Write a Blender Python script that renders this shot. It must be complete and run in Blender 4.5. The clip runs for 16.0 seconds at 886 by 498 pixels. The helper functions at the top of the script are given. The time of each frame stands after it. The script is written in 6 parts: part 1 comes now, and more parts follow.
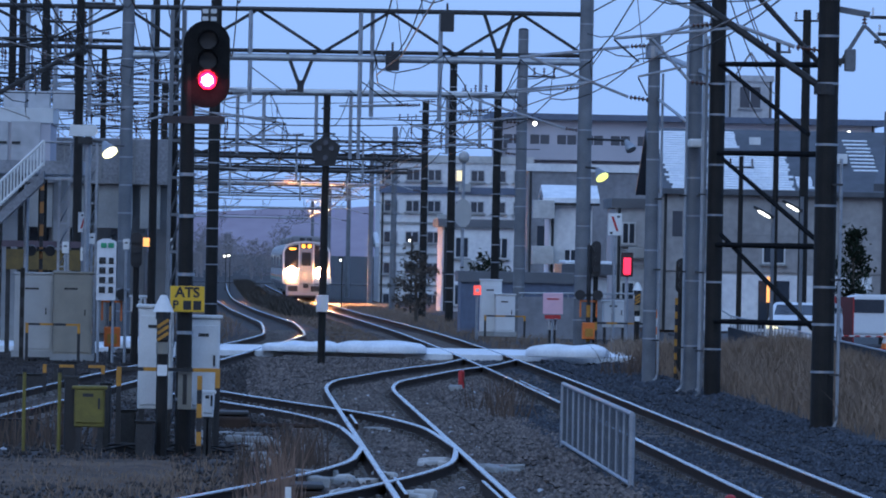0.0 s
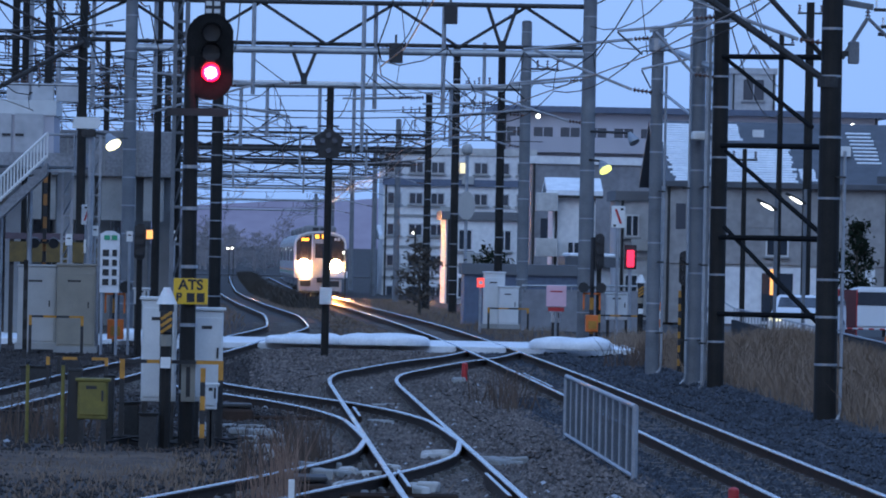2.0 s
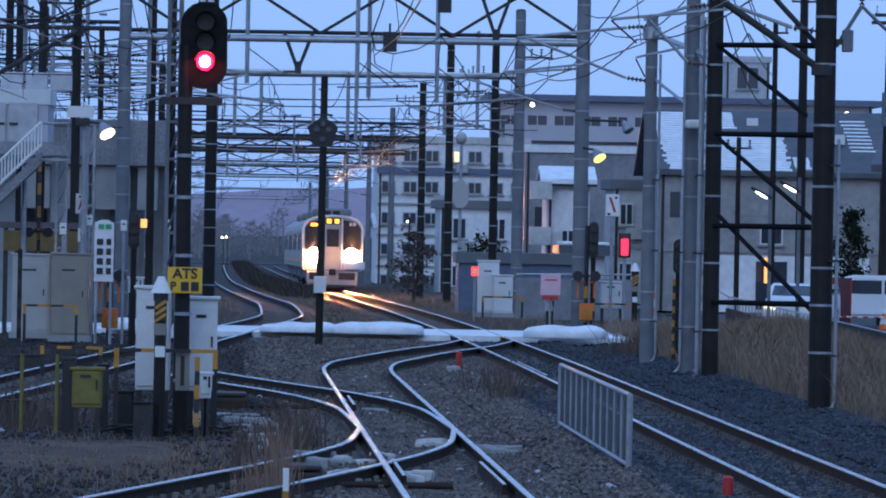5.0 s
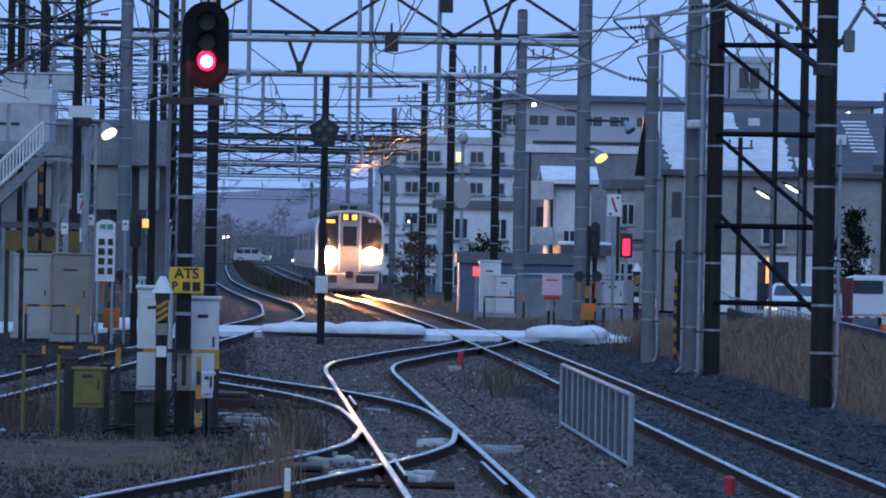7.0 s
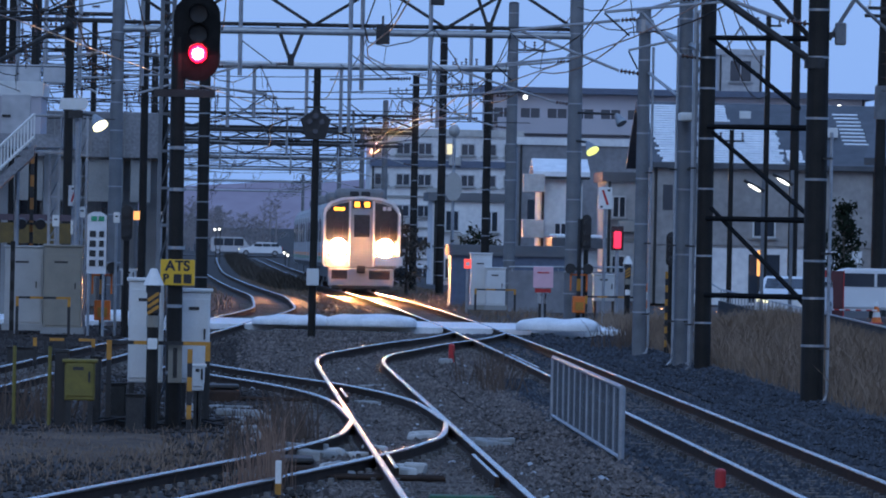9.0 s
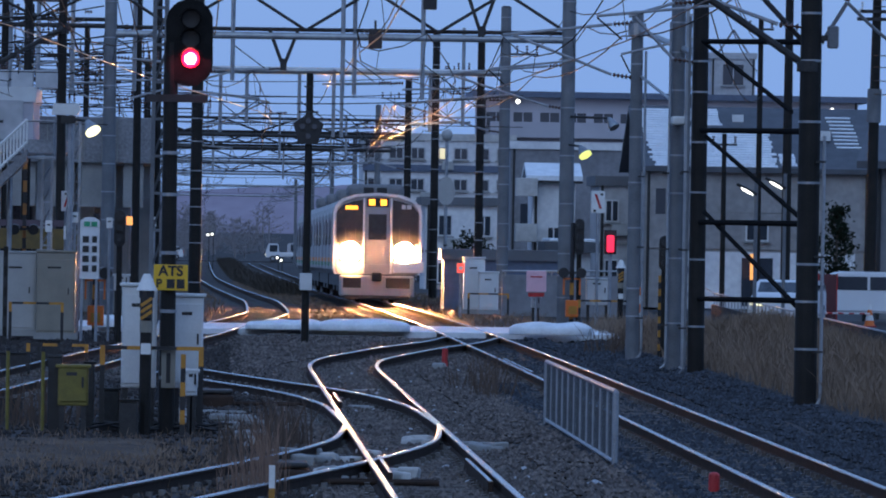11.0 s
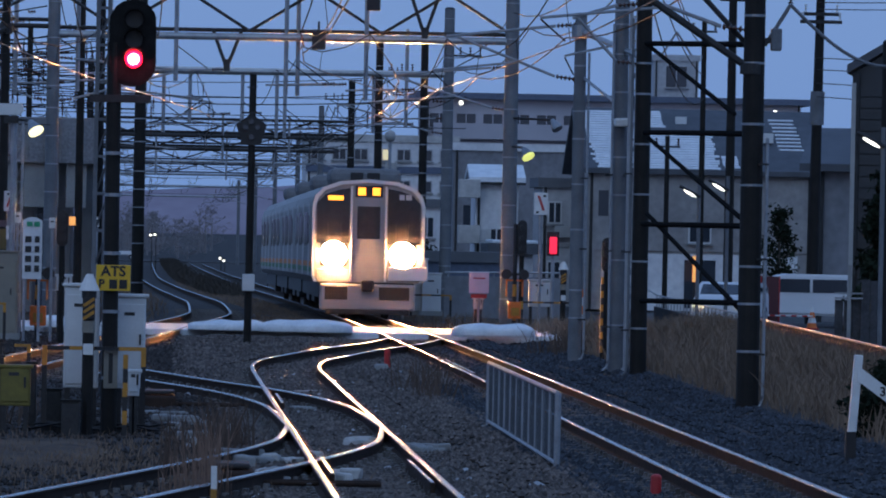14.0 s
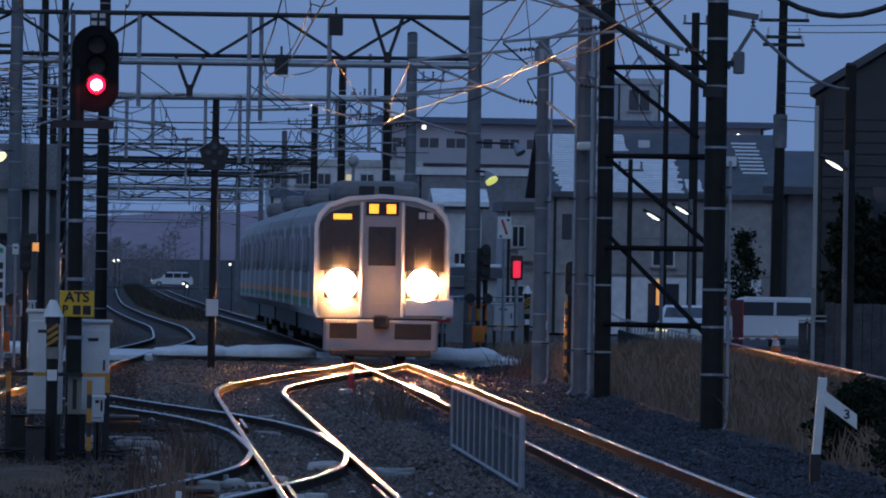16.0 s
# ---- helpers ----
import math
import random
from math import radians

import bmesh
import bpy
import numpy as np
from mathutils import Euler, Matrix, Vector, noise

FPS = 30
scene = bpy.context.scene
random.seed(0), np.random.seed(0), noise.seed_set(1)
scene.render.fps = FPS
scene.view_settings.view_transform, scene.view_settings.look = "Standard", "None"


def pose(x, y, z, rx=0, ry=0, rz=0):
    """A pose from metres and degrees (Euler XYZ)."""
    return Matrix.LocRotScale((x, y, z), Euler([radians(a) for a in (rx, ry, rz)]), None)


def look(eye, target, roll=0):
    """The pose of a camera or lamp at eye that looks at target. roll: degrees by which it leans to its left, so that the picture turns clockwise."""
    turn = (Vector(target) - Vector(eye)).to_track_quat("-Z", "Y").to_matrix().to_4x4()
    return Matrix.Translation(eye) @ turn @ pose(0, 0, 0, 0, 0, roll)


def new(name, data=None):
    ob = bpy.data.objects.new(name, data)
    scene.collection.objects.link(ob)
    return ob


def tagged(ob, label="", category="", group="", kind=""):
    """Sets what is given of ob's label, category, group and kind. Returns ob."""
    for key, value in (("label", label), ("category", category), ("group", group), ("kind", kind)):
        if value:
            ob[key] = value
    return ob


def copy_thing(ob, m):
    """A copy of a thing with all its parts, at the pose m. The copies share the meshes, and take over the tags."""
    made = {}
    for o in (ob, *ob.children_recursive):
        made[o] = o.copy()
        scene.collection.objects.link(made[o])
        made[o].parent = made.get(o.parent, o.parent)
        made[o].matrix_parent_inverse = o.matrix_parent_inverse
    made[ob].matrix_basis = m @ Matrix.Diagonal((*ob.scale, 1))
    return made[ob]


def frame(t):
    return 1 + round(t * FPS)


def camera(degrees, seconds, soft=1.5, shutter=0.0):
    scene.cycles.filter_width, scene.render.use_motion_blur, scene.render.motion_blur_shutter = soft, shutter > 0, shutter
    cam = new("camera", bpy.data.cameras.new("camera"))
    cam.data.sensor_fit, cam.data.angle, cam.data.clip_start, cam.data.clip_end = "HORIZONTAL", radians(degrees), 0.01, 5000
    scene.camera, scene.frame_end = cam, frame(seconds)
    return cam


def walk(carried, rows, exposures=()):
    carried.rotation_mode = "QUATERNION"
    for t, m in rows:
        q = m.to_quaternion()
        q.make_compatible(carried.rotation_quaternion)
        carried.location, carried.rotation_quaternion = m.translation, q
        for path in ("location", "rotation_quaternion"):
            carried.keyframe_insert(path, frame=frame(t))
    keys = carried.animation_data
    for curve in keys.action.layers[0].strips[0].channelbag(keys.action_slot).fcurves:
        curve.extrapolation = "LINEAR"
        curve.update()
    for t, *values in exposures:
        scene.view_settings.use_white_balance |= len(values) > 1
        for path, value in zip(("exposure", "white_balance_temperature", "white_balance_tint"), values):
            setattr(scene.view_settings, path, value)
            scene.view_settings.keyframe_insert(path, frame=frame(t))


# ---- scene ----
EYE = 2.4
cam = camera(7.0, 16.0, soft=1.9)
# seconds, yaw, pitch, lean of a long lens on a stand at the platform's end
TURNS = [
    (0.0, -1.6969, -0.0235, 1.120),
    (0.5, -1.6924, -0.1815, 1.079),
    (1.0, -1.7348, -0.2590, 1.062),
    (1.5, -1.7134, -0.1987, 1.122),
    (2.0, -1.6714, -0.0839, 1.143),
    (2.5, -1.6392, -0.0622, 1.154),
    (3.0, -1.6036, -0.1188, 1.120),
    (3.5, -1.6544, -0.1908, 1.187),
    (4.0, -1.6995, -0.1640, 1.103),
    (6.5, -1.7260, -0.1896, 1.083),
    (7.0, -1.7064, -0.1732, 1.101),
    (7.5, -1.7096, -0.1525, 1.223),
    (8.0, -1.7036, -0.1706, 1.187),
    (8.5, -1.7188, -0.2149, 1.153),
    (9.0, -1.7775, -0.2311, 1.153),
    (11.5, -1.8231, -0.1782, 0.979),
    (12.0, -1.7892, -0.1539, 0.996),
    (12.5, -1.8135, -0.1126, 1.044),
    (13.0, -1.8822, -0.0926, 1.090),
    (13.5, -2.0743, -0.1307, 1.077),
    (14.0, -2.2845, -0.1770, 1.181),
    (14.5, -2.3611, -0.1296, 1.159),
    (15.0, -2.4192, -0.0655, 1.007),
    (15.5, -2.5251, 0.0320, 0.990),
    (16.0, -2.5694, 0.0210, 0.936),
]
walk(cam, [(t, pose(0, 0, EYE, 0, 0, yaw) @ pose(0, 0, 0, 90 + pitch, 0, 0) @ pose(0, 0, 0, 0, 0, lean)) for t, yaw, pitch, lean in TURNS],
     exposures=[(0.0, 0.25), (4.0, 0.25), (7.0, 0.2), (9.0, 0.05), (12.5, -0.38), (14.0, -0.55), (15.0, -0.5), (16.0, -0.95)])

# ---- light: overcast dusk ----
world = bpy.data.worlds.new("dusk")
scene.world = world
world.use_nodes = True
wn = world.node_tree
sky = wn.nodes.new("ShaderNodeTexSky")
sky.sky_type = "NISHITA"
sky.sun_disc = False
sky.sun_elevation, sky.sun_rotation = radians(12), radians(200)
sky.air_density, sky.dust_density, sky.ozone_density = 1.0, 2.0, 3.0
cloud = wn.nodes.new("ShaderNodeMix")
cloud.data_type, cloud.blend_type = "RGBA", "MIX"
cloud.inputs["Factor"].default_value = 0.85
cloud.inputs["B"].default_value = (2.5, 4.45, 9.2, 1)
wn.links.new(sky.outputs["Color"], cloud.inputs["A"])
back = wn.nodes["Background"]
back.inputs["Strength"].default_value = 0.109
wn.links.new(cloud.outputs["Result"], back.inputs["Color"])
sun = new("sun", bpy.data.lights.new("sun", "SUN"))
sun.data.energy, sun.data.angle, sun.data.color = 0.5, radians(40), (0.55, 0.78, 1.0)
sun.matrix_world = look((0, 0, 50), (10, 60, 0))

# ---- materials ----
def mat(name, a, b=None, rough=0.7, metal=0.0, scale=6.0, fine=60.0, bump=0.15, emit=None, power=0.0, spec=0.5, vary=0.0):
    """A surface that wanders between two colours at two scales, with fine relief."""
    b = b or tuple(c * 0.6 for c in a)
    m = bpy.data.materials.new(name)
    m.use_nodes = True
    t = m.node_tree
    p = t.nodes["Principled BSDF"]
    co = t.nodes.new("ShaderNodeTexCoord")
    n1, n2 = t.nodes.new("ShaderNodeTexNoise"), t.nodes.new("ShaderNodeTexNoise")
    n1.inputs["Scale"].default_value, n1.inputs["Detail"].default_value = scale, 4
    n2.inputs["Scale"].default_value, n2.inputs["Detail"].default_value = fine, 3
    for n in (n1, n2):
        t.links.new(co.outputs["Object"], n.inputs["Vector"])
    mean = t.nodes.new("ShaderNodeMath")
    mean.operation = "MULTIPLY_ADD"
    mean.inputs[1].default_value = 0.45
    t.links.new(n2.outputs["Fac"], mean.inputs[0])
    half = t.nodes.new("ShaderNodeMath")
    half.operation = "MULTIPLY"
    half.inputs[1].default_value = 0.55
    t.links.new(n1.outputs["Fac"], half.inputs[0])
    t.links.new(half.outputs[0], mean.inputs[2])
    ramp = t.nodes.new("ShaderNodeValToRGB")
    ramp.color_ramp.elements[0].position, ramp.color_ramp.elements[1].position = 0.36, 0.66
    ramp.color_ramp.elements[0].color, ramp.color_ramp.elements[1].color = (*b, 1), (*a, 1)
    t.links.new(mean.outputs[0], ramp.inputs["Fac"])
    out = ramp.outputs["Color"]
    if vary:
        info = t.nodes.new("ShaderNodeObjectInfo")
        hsv = t.nodes.new("ShaderNodeHueSaturation")
        rng = t.nodes.new("ShaderNodeMapRange")
        rng.inputs["To Min"].default_value, rng.inputs["To Max"].default_value = 1 - vary, 1 + vary
        t.links.new(info.outputs["Random"], rng.inputs["Value"])
        t.links.new(rng.outputs["Result"], hsv.inputs["Value"])
        t.links.new(out, hsv.inputs["Color"])
        out = hsv.outputs["Color"]
    t.links.new(out, p.inputs["Base Color"])
    p.inputs["Roughness"].default_value, p.inputs["Metallic"].default_value = rough, metal
    p.inputs["Specular IOR Level"].default_value = spec
    if bump:
        bn = t.nodes.new("ShaderNodeBump")
        bn.inputs["Strength"].default_value, bn.inputs["Distance"].default_value = bump, 0.02
        t.links.new(n2.outputs["Fac"], bn.inputs["Height"])
        t.links.new(bn.outputs["Normal"], p.inputs["Normal"])
    if emit:
        p.inputs["Emission Color"].default_value, p.inputs["Emission Strength"].default_value = (*emit, 1), power
    return m


RAIL_TOP = mat("worn_rail_head", (0.62, 0.62, 0.63), (0.42, 0.41, 0.40), rough=0.26, metal=1.0, scale=1.5, fine=30, bump=0.02)
RAIL_SIDE = mat("rusty_rail_side", (0.055, 0.034, 0.025), (0.028, 0.02, 0.017), rough=0.95, spec=0.2)
CONCRETE = mat("weathered_concrete", (0.34, 0.34, 0.33), (0.2, 0.2, 0.2), rough=0.85, scale=1.2, vary=0.08)
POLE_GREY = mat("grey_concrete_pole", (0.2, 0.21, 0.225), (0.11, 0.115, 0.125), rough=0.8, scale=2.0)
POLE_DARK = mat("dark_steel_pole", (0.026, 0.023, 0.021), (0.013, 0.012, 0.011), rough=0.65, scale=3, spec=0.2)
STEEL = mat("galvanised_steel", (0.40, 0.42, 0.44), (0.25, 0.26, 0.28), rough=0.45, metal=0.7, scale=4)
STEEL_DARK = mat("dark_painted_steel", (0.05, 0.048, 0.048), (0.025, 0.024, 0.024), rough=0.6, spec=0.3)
WIRE = mat("dark_wire", (0.035, 0.032, 0.03), (0.02, 0.018, 0.017), rough=0.8, spec=0.2, bump=0)
CONTACT = mat("copper_contact_wire", (0.26, 0.16, 0.11), (0.16, 0.1, 0.07), rough=0.45, metal=1.0, bump=0)
INSULATOR = mat("brown_porcelain", (0.10, 0.05, 0.035), (0.06, 0.03, 0.025), rough=0.2, bump=0)
CABINET = mat("pale_grey_cabinet", (0.68, 0.69, 0.69), (0.55, 0.56, 0.56), rough=0.5, scale=2.5, bump=0.03)
FENCE_STEEL = mat("dull_galvanised_pipe", (0.12, 0.13, 0.14), (0.08, 0.085, 0.09), rough=0.6, metal=0.3, scale=4)
MATT_DARK = mat("matt_dark_steel", (0.024, 0.023, 0.023), (0.014, 0.014, 0.014), rough=1.0, spec=0.0)
CABINET_OLD = mat("dull_white_cabinet", (0.42, 0.42, 0.41), (0.32, 0.32, 0.315), rough=0.55, scale=2, bump=0.03)
CABINET_TAN = mat("tan_cabinet", (0.27, 0.245, 0.2), (0.2, 0.185, 0.155), rough=0.55, scale=2.5, bump=0.03)
YELLOW = mat("safety_yellow_paint", (0.56, 0.25, 0.025), (0.34, 0.15, 0.02), rough=0.5, scale=8)
YELLOW_SIGN = mat("yellow_sign_sheet", (0.78, 0.45, 0.02), (0.66, 0.38, 0.02), rough=0.4, scale=3, bump=0)
OLIVE = mat("olive_box_paint", (0.2, 0.16, 0.025), (0.12, 0.1, 0.02), rough=0.6)
BLACK = mat("black_paint", (0.018, 0.018, 0.02), (0.01, 0.01, 0.012), rough=0.5)
WHITE = mat("white_paint", (0.78, 0.78, 0.77), (0.62, 0.62, 0.6), rough=0.5, scale=4, bump=0.03)
PINK = mat("pale_pink_sheet", (0.80, 0.50, 0.58), (0.7, 0.42, 0.5), rough=0.5, bump=0)
REDP = mat("red_paint", (0.55, 0.03, 0.03), (0.35, 0.02, 0.02), rough=0.5)
ORANGE = mat("orange_paint", (0.85, 0.20, 0.03), (0.6, 0.13, 0.02), rough=0.5)
SNOW = mat("old_snow", (0.86, 0.88, 0.90), (0.66, 0.68, 0.71), rough=0.8, scale=2.5, fine=18, bump=0.5)
WOODS = mat("old_sleeper", (0.14, 0.115, 0.1), (0.06, 0.05, 0.043), rough=0.9, scale=5, vary=0.15)
RED_GLOW = mat("red_signal_lens", (0.6, 0.02, 0.03), emit=(1.0, 0.0, 0.03), power=9, bump=0)
RED_CORE = mat("red_signal_core", (0.8, 0.2, 0.2), emit=(1.0, 0.16, 0.22), power=60, bump=0)
ORANGE_GLOW = mat("orange_lit_sign", (0.8, 0.4, 0.1), emit=(1.0, 0.42, 0.12), power=1.3, bump=0)
LAMP_GLOW = mat("warm_lamp_glass", (0.9, 0.85, 0.6), emit=(1.0, 0.9, 0.5), power=2.6, bump=0)
TUBE_GLOW = mat("fluorescent_tube", (0.9, 0.9, 0.85), emit=(1.0, 0.97, 0.85), power=4, bump=0)
HEAD_GLOW = mat("headlamp_glass", (1.0, 0.9, 0.7), emit=(1.0, 0.41, 0.17), power=20000, bump=0)
# emission of the ring added for headlamp glare
GLARE_GLOW = mat("headlamp_glare_ring", (1.0, 0.8, 0.5), emit=(1.0, 0.43, 0.17), power=600, bump=0)
LED_GLOW = mat("amber_led", (0.9, 0.4, 0.05), emit=(1.0, 0.33, 0.03), power=4, bump=0)
WINDOW = mat("dark_window_glass", (0.05, 0.06, 0.075), (0.03, 0.035, 0.045), rough=0.08, bump=0, scale=0.5)


# ---- mesh helpers ----
def box(bm, x, y, z, sx, sy, sz, rot=None, bevel=0.0):
    """A box centred at x, y and standing on z."""
    m = Matrix.Translation((x, y, z + sz / 2)) @ (rot or Matrix()) @ Matrix.Diagonal((sx, sy, sz, 1))
    r = bmesh.ops.create_cube(bm, size=1, matrix=m)
    if bevel:
        es = {e for v in r["verts"] for e in v.link_edges}
        bmesh.ops.bevel(bm, geom=list(es), offset=bevel, segments=2, affect="EDGES", profile=0.5)
    return bm


def tube(bm, p, q, r, r2=None, n=8):
    p, q = Vector(p), Vector(q)
    d = q - p
    m = Matrix.Translation((p + q) / 2) @ d.to_track_quat("Z", "Y").to_matrix().to_4x4()
    bmesh.ops.create_cone(bm, cap_ends=True, segments=n, radius1=r, radius2=r if r2 is None else r2, depth=d.length, matrix=m)
    return bm


def ball(bm, x, y, z, r, sz=1.0, sub=2):
    bmesh.ops.create_icosphere(bm, subdivisions=sub, radius=r, matrix=Matrix.Translation((x, y, z)) @ Matrix.Diagonal((1, 1, sz, 1)))
    return bm


def plate(bm, pts, y, thick):
    """A flat outline in x, z, given a thickness along y."""
    f = [bm.verts.new((x, y, z)) for x, z in pts]
    b = [bm.verts.new((x, y + thick, z)) for x, z in pts]
    bm.faces.new(f)
    bm.faces.new(b[::-1])
    for i in range(len(pts)):
        j = (i + 1) % len(pts)
        bm.faces.new((f[j], f[i], b[i], b[j]))
    bmesh.ops.recalc_face_normals(bm, faces=bm.faces)
    return bm


def B():
    return bmesh.new()


def part(name, bm, material, parent=None, label="", smooth=False):
    me = bpy.data.meshes.new(name)
    if smooth:
        for f in bm.faces:
            f.smooth = True
    bm.to_mesh(me)
    bm.free()
    me.materials.append(material)
    ob = new(name, me)
    ob.parent = parent
    if label:
        ob["label"] = label
    return ob


def thing(name, x, y, z, label, category, group="", kind="", rz=0):
    ob = tagged(new(name), label, category, group, kind)
    ob.matrix_world = pose(x, y, z, 0, 0, rz)
    return ob


def lettering(text, size, material, parent, x, y, z, name="lettering"):
    cu = bpy.data.curves.new(name, "FONT")
    cu.offset = size * 0.03
    cu.body, cu.size, cu.extrude, cu.align_x, cu.align_y = text, size, 0.002, "CENTER", "CENTER"
    tmp = bpy.data.objects.new("tmp", cu)
    scene.collection.objects.link(tmp)
    me = bpy.data.meshes.new_from_object(tmp.evaluated_get(bpy.context.evaluated_depsgraph_get()))
    bpy.data.objects.remove(tmp)
    me.materials.clear()
    me.materials.append(material)
    ob = new(name, me)
    ob.parent = parent
    ob.matrix_basis = pose(x, y, z, 90, 0, 0)
    return ob


def drop(y):
    """How far the line falls away beyond the crossing."""
    u = (math.sqrt((y - 200) ** 2 + 900) + (y - 200)) / 2
    return -2.3 * (1 - math.exp(-0.0026 * u)) if y > 60 else 0.0


def curve_of(points):
    """A smooth line x(y) through its points."""
    ys, xs = [p[0] for p in points], [p[1] for p in points]
    n = len(ys)
    s = [(xs[i + 1] - xs[i]) / (ys[i + 1] - ys[i]) for i in range(n - 1)]
    k = [s[0]] + [0 if s[i - 1] * s[i] <= 0 else 2 * s[i - 1] * s[i] / (s[i - 1] + s[i]) for i in range(1, n - 1)] + [s[-1]]

    def f(y):
        if y <= ys[0]:
            return xs[0] + (y - ys[0]) * k[0]
        if y >= ys[-1]:
            return xs[-1] + (y - ys[-1]) * k[-1]
        i = max(j for j in range(n - 1) if ys[j] <= y)
        h = ys[i + 1] - ys[i]
        u = (y - ys[i]) / h
        return ((2 * u ** 3 - 3 * u ** 2 + 1) * xs[i] + (u ** 3 - 2 * u ** 2 + u) * h * k[i]
                + (3 * u ** 2 - 2 * u ** 3) * xs[i + 1] + (u ** 3 - u ** 2) * h * k[i + 1])
    return f


# centre lines of the tracks
MAIN = curve_of([(-20, 5.84), (125, 5.83), (158, 5.75), (203, 5.56), (286, 5.42), (314, 5.28), (393, 5.1), (464, 4.87), (800, 3.8)])
MIDDLE = curve_of([(-20, 2.22), (118, 2.23), (122, 2.26), (127.7, 2.45), (135, 3.15), (142.5, 4.0), (150, 5.02), (157.5, 5.74)])
LEFT = curve_of([(-20, -10.4), (60, -5.9), (95, -3.85), (105, -3.25), (110, -2.95), (128, -1.95), (147, -0.83), (166, 0.12), (202, 1.6), (240, 1.7), (270, 1.42), (340, 0.65), (464, -0.3), (800, -0.9)])
CROSS_FAR = curve_of([(86, 2.23), (95.6, 2.1), (100, 1.85), (105, 1.32), (109.5, 0.6), (116, -0.4), (121, -1.05), (126, -1.45), (131, -1.55), (136, -1.45)])
CROSS_NEAR = curve_of([(40, -4.0), (55, -1.9), (63, -0.66), (69, 0.31), (73.7, 1.06), (77.9, 1.65), (81.5, 2.0), (87, 2.22)])


# ---- ground ----
def ground_height(x, y):
    z = drop(y) - 0.17
    n = noise.noise((x * 0.6, y * 0.15, 0)) * 0.05 + noise.noise((x * 2.1, y * 0.7, 3)) * 0.025
    if x > 7.6 and y < 175:
        n += -0.12 + 0.25 * min(1, (x - 7.6) / 3)
    near = min(abs(x - MAIN(y)), abs(x - LEFT(y)), abs(x - MIDDLE(y)) if y < 157 else 9)
    if near > 1.3:
        n += 0.02
    else:
        n = n * 0.3 - 0.01
    return z + n


def ground():
    xs = [-2500, -700, -200, -60, -25] + [-12 + 0.35 * i for i in range(86)] + [22, 30, 60, 200, 700, 2500]
    ys = [-60, -20, 20, 45] + [56 + 1.2 * i for i in range(130)] + [215 + 8 * i for i in range(40)] + [560, 700, 1000, 2000, 4500]
    v = [(x, y, ground_height(x, y)) for y in ys for x in xs]
    w = len(xs)
    f = [(j * w + i, j * w + i + 1, (j + 1) * w + i + 1, (j + 1) * w + i) for j in range(len(ys) - 1) for i in range(w - 1)]
    me = bpy.data.meshes.new("ground")
    me.from_pydata(v, [], f)
    m = mat("ballast_and_dirt", (0.062, 0.055, 0.053), (0.02, 0.017, 0.016), rough=0.8, scale=0.5, fine=9.0, bump=0.9, spec=0.2)
    me.materials.append(m)
    for p in me.polygons:
        p.use_smooth = True
    return tagged(new("ground", me), "dark grey railway ballast and trodden dirt", "ground", kind="structure")


ground()


# ---- tracks ----
def rail_run(line, side, y0, y1, step=1.2):
    """The steel rail at one side of a centre line: foot and web, and the polished head."""
    ys = np.arange(y0, y1 + step / 2, step)
    body = [(-0.062, -0.153), (-0.062, -0.14), (-0.012, -0.12), (-0.012, -0.045), (-0.032, -0.036), (-0.0325, -0.008), (0.0325, -0.008), (0.032, -0.036), (0.012, -0.045), (0.012, -0.12), (0.062, -0.14), (0.062, -0.153)]
    head = [(-0.033, -0.016), (-0.032, -0.0065), (-0.024, -0.0026), (-0.012, -0.0006), (0, 0), (0.012, -0.0006), (0.024, -0.0026), (0.032, -0.0065), (0.033, -0.016)]
    made = []
    for prof in (body, head):
        v, f = [], []
        k = len(prof)
        for y in ys:
            g = (line(y + 0.3) - line(y - 0.3)) / 0.6
            c = 1 / math.sqrt(1 + g * g)
            for a, z in prof:
                o = side * 0.566 + a
                v.append((line(y) + o * c, y - o * g * c, drop(y) + z))
        for j in range(len(ys) - 1):
            for i in range(k - (1 if prof is head else 0)):
                a, b = j * k + i, j * k + (i + 1) % k
                f.append((a, b, b + k, a + k))
        made.append((v, f))
    return made


def raw(name, v, f, material, parent=None, smooth=False):
    me = bpy.data.meshes.new(name)
    me.from_pydata(v, [], f)
    me.materials.append(material)
    if smooth:
        for p in me.polygons:
            p.use_smooth = True
    ob = new(name, me)
    ob.parent = parent
    return ob


def sleeper_mesh():
    bm = B()
    box(bm, 0, 0, -0.16, 2.0, 0.22, 0.16, bevel=0.012)
    me = bpy.data.meshes.new("sleeper")
    bm.to_mesh(me)
    bm.free()
    me.materials.append(WOODS)
    return me


SLEEPER = sleeper_mesh()


def tie_plate_mesh():
    """A base plate with a clip block at either side of the rail."""
    bm = B()
    box(bm, 0, 0, 0, 0.36, 0.15, 0.014)
    for a in (-0.115, 0.115):
        box(bm, a, 0, 0.014, 0.05, 0.1, 0.045)
    me = bpy.data.meshes.new("tie_plate")
    bm.to_mesh(me)
    bm.free()
    me.materials.append(PLATE_STEEL)
    return me


PLATE_STEEL = mat("worn_tie_plate", (0.2, 0.19, 0.185), (0.06, 0.05, 0.045), rough=0.5, metal=0.4, scale=8, vary=0.5)
TIE_PLATE = tie_plate_mesh()


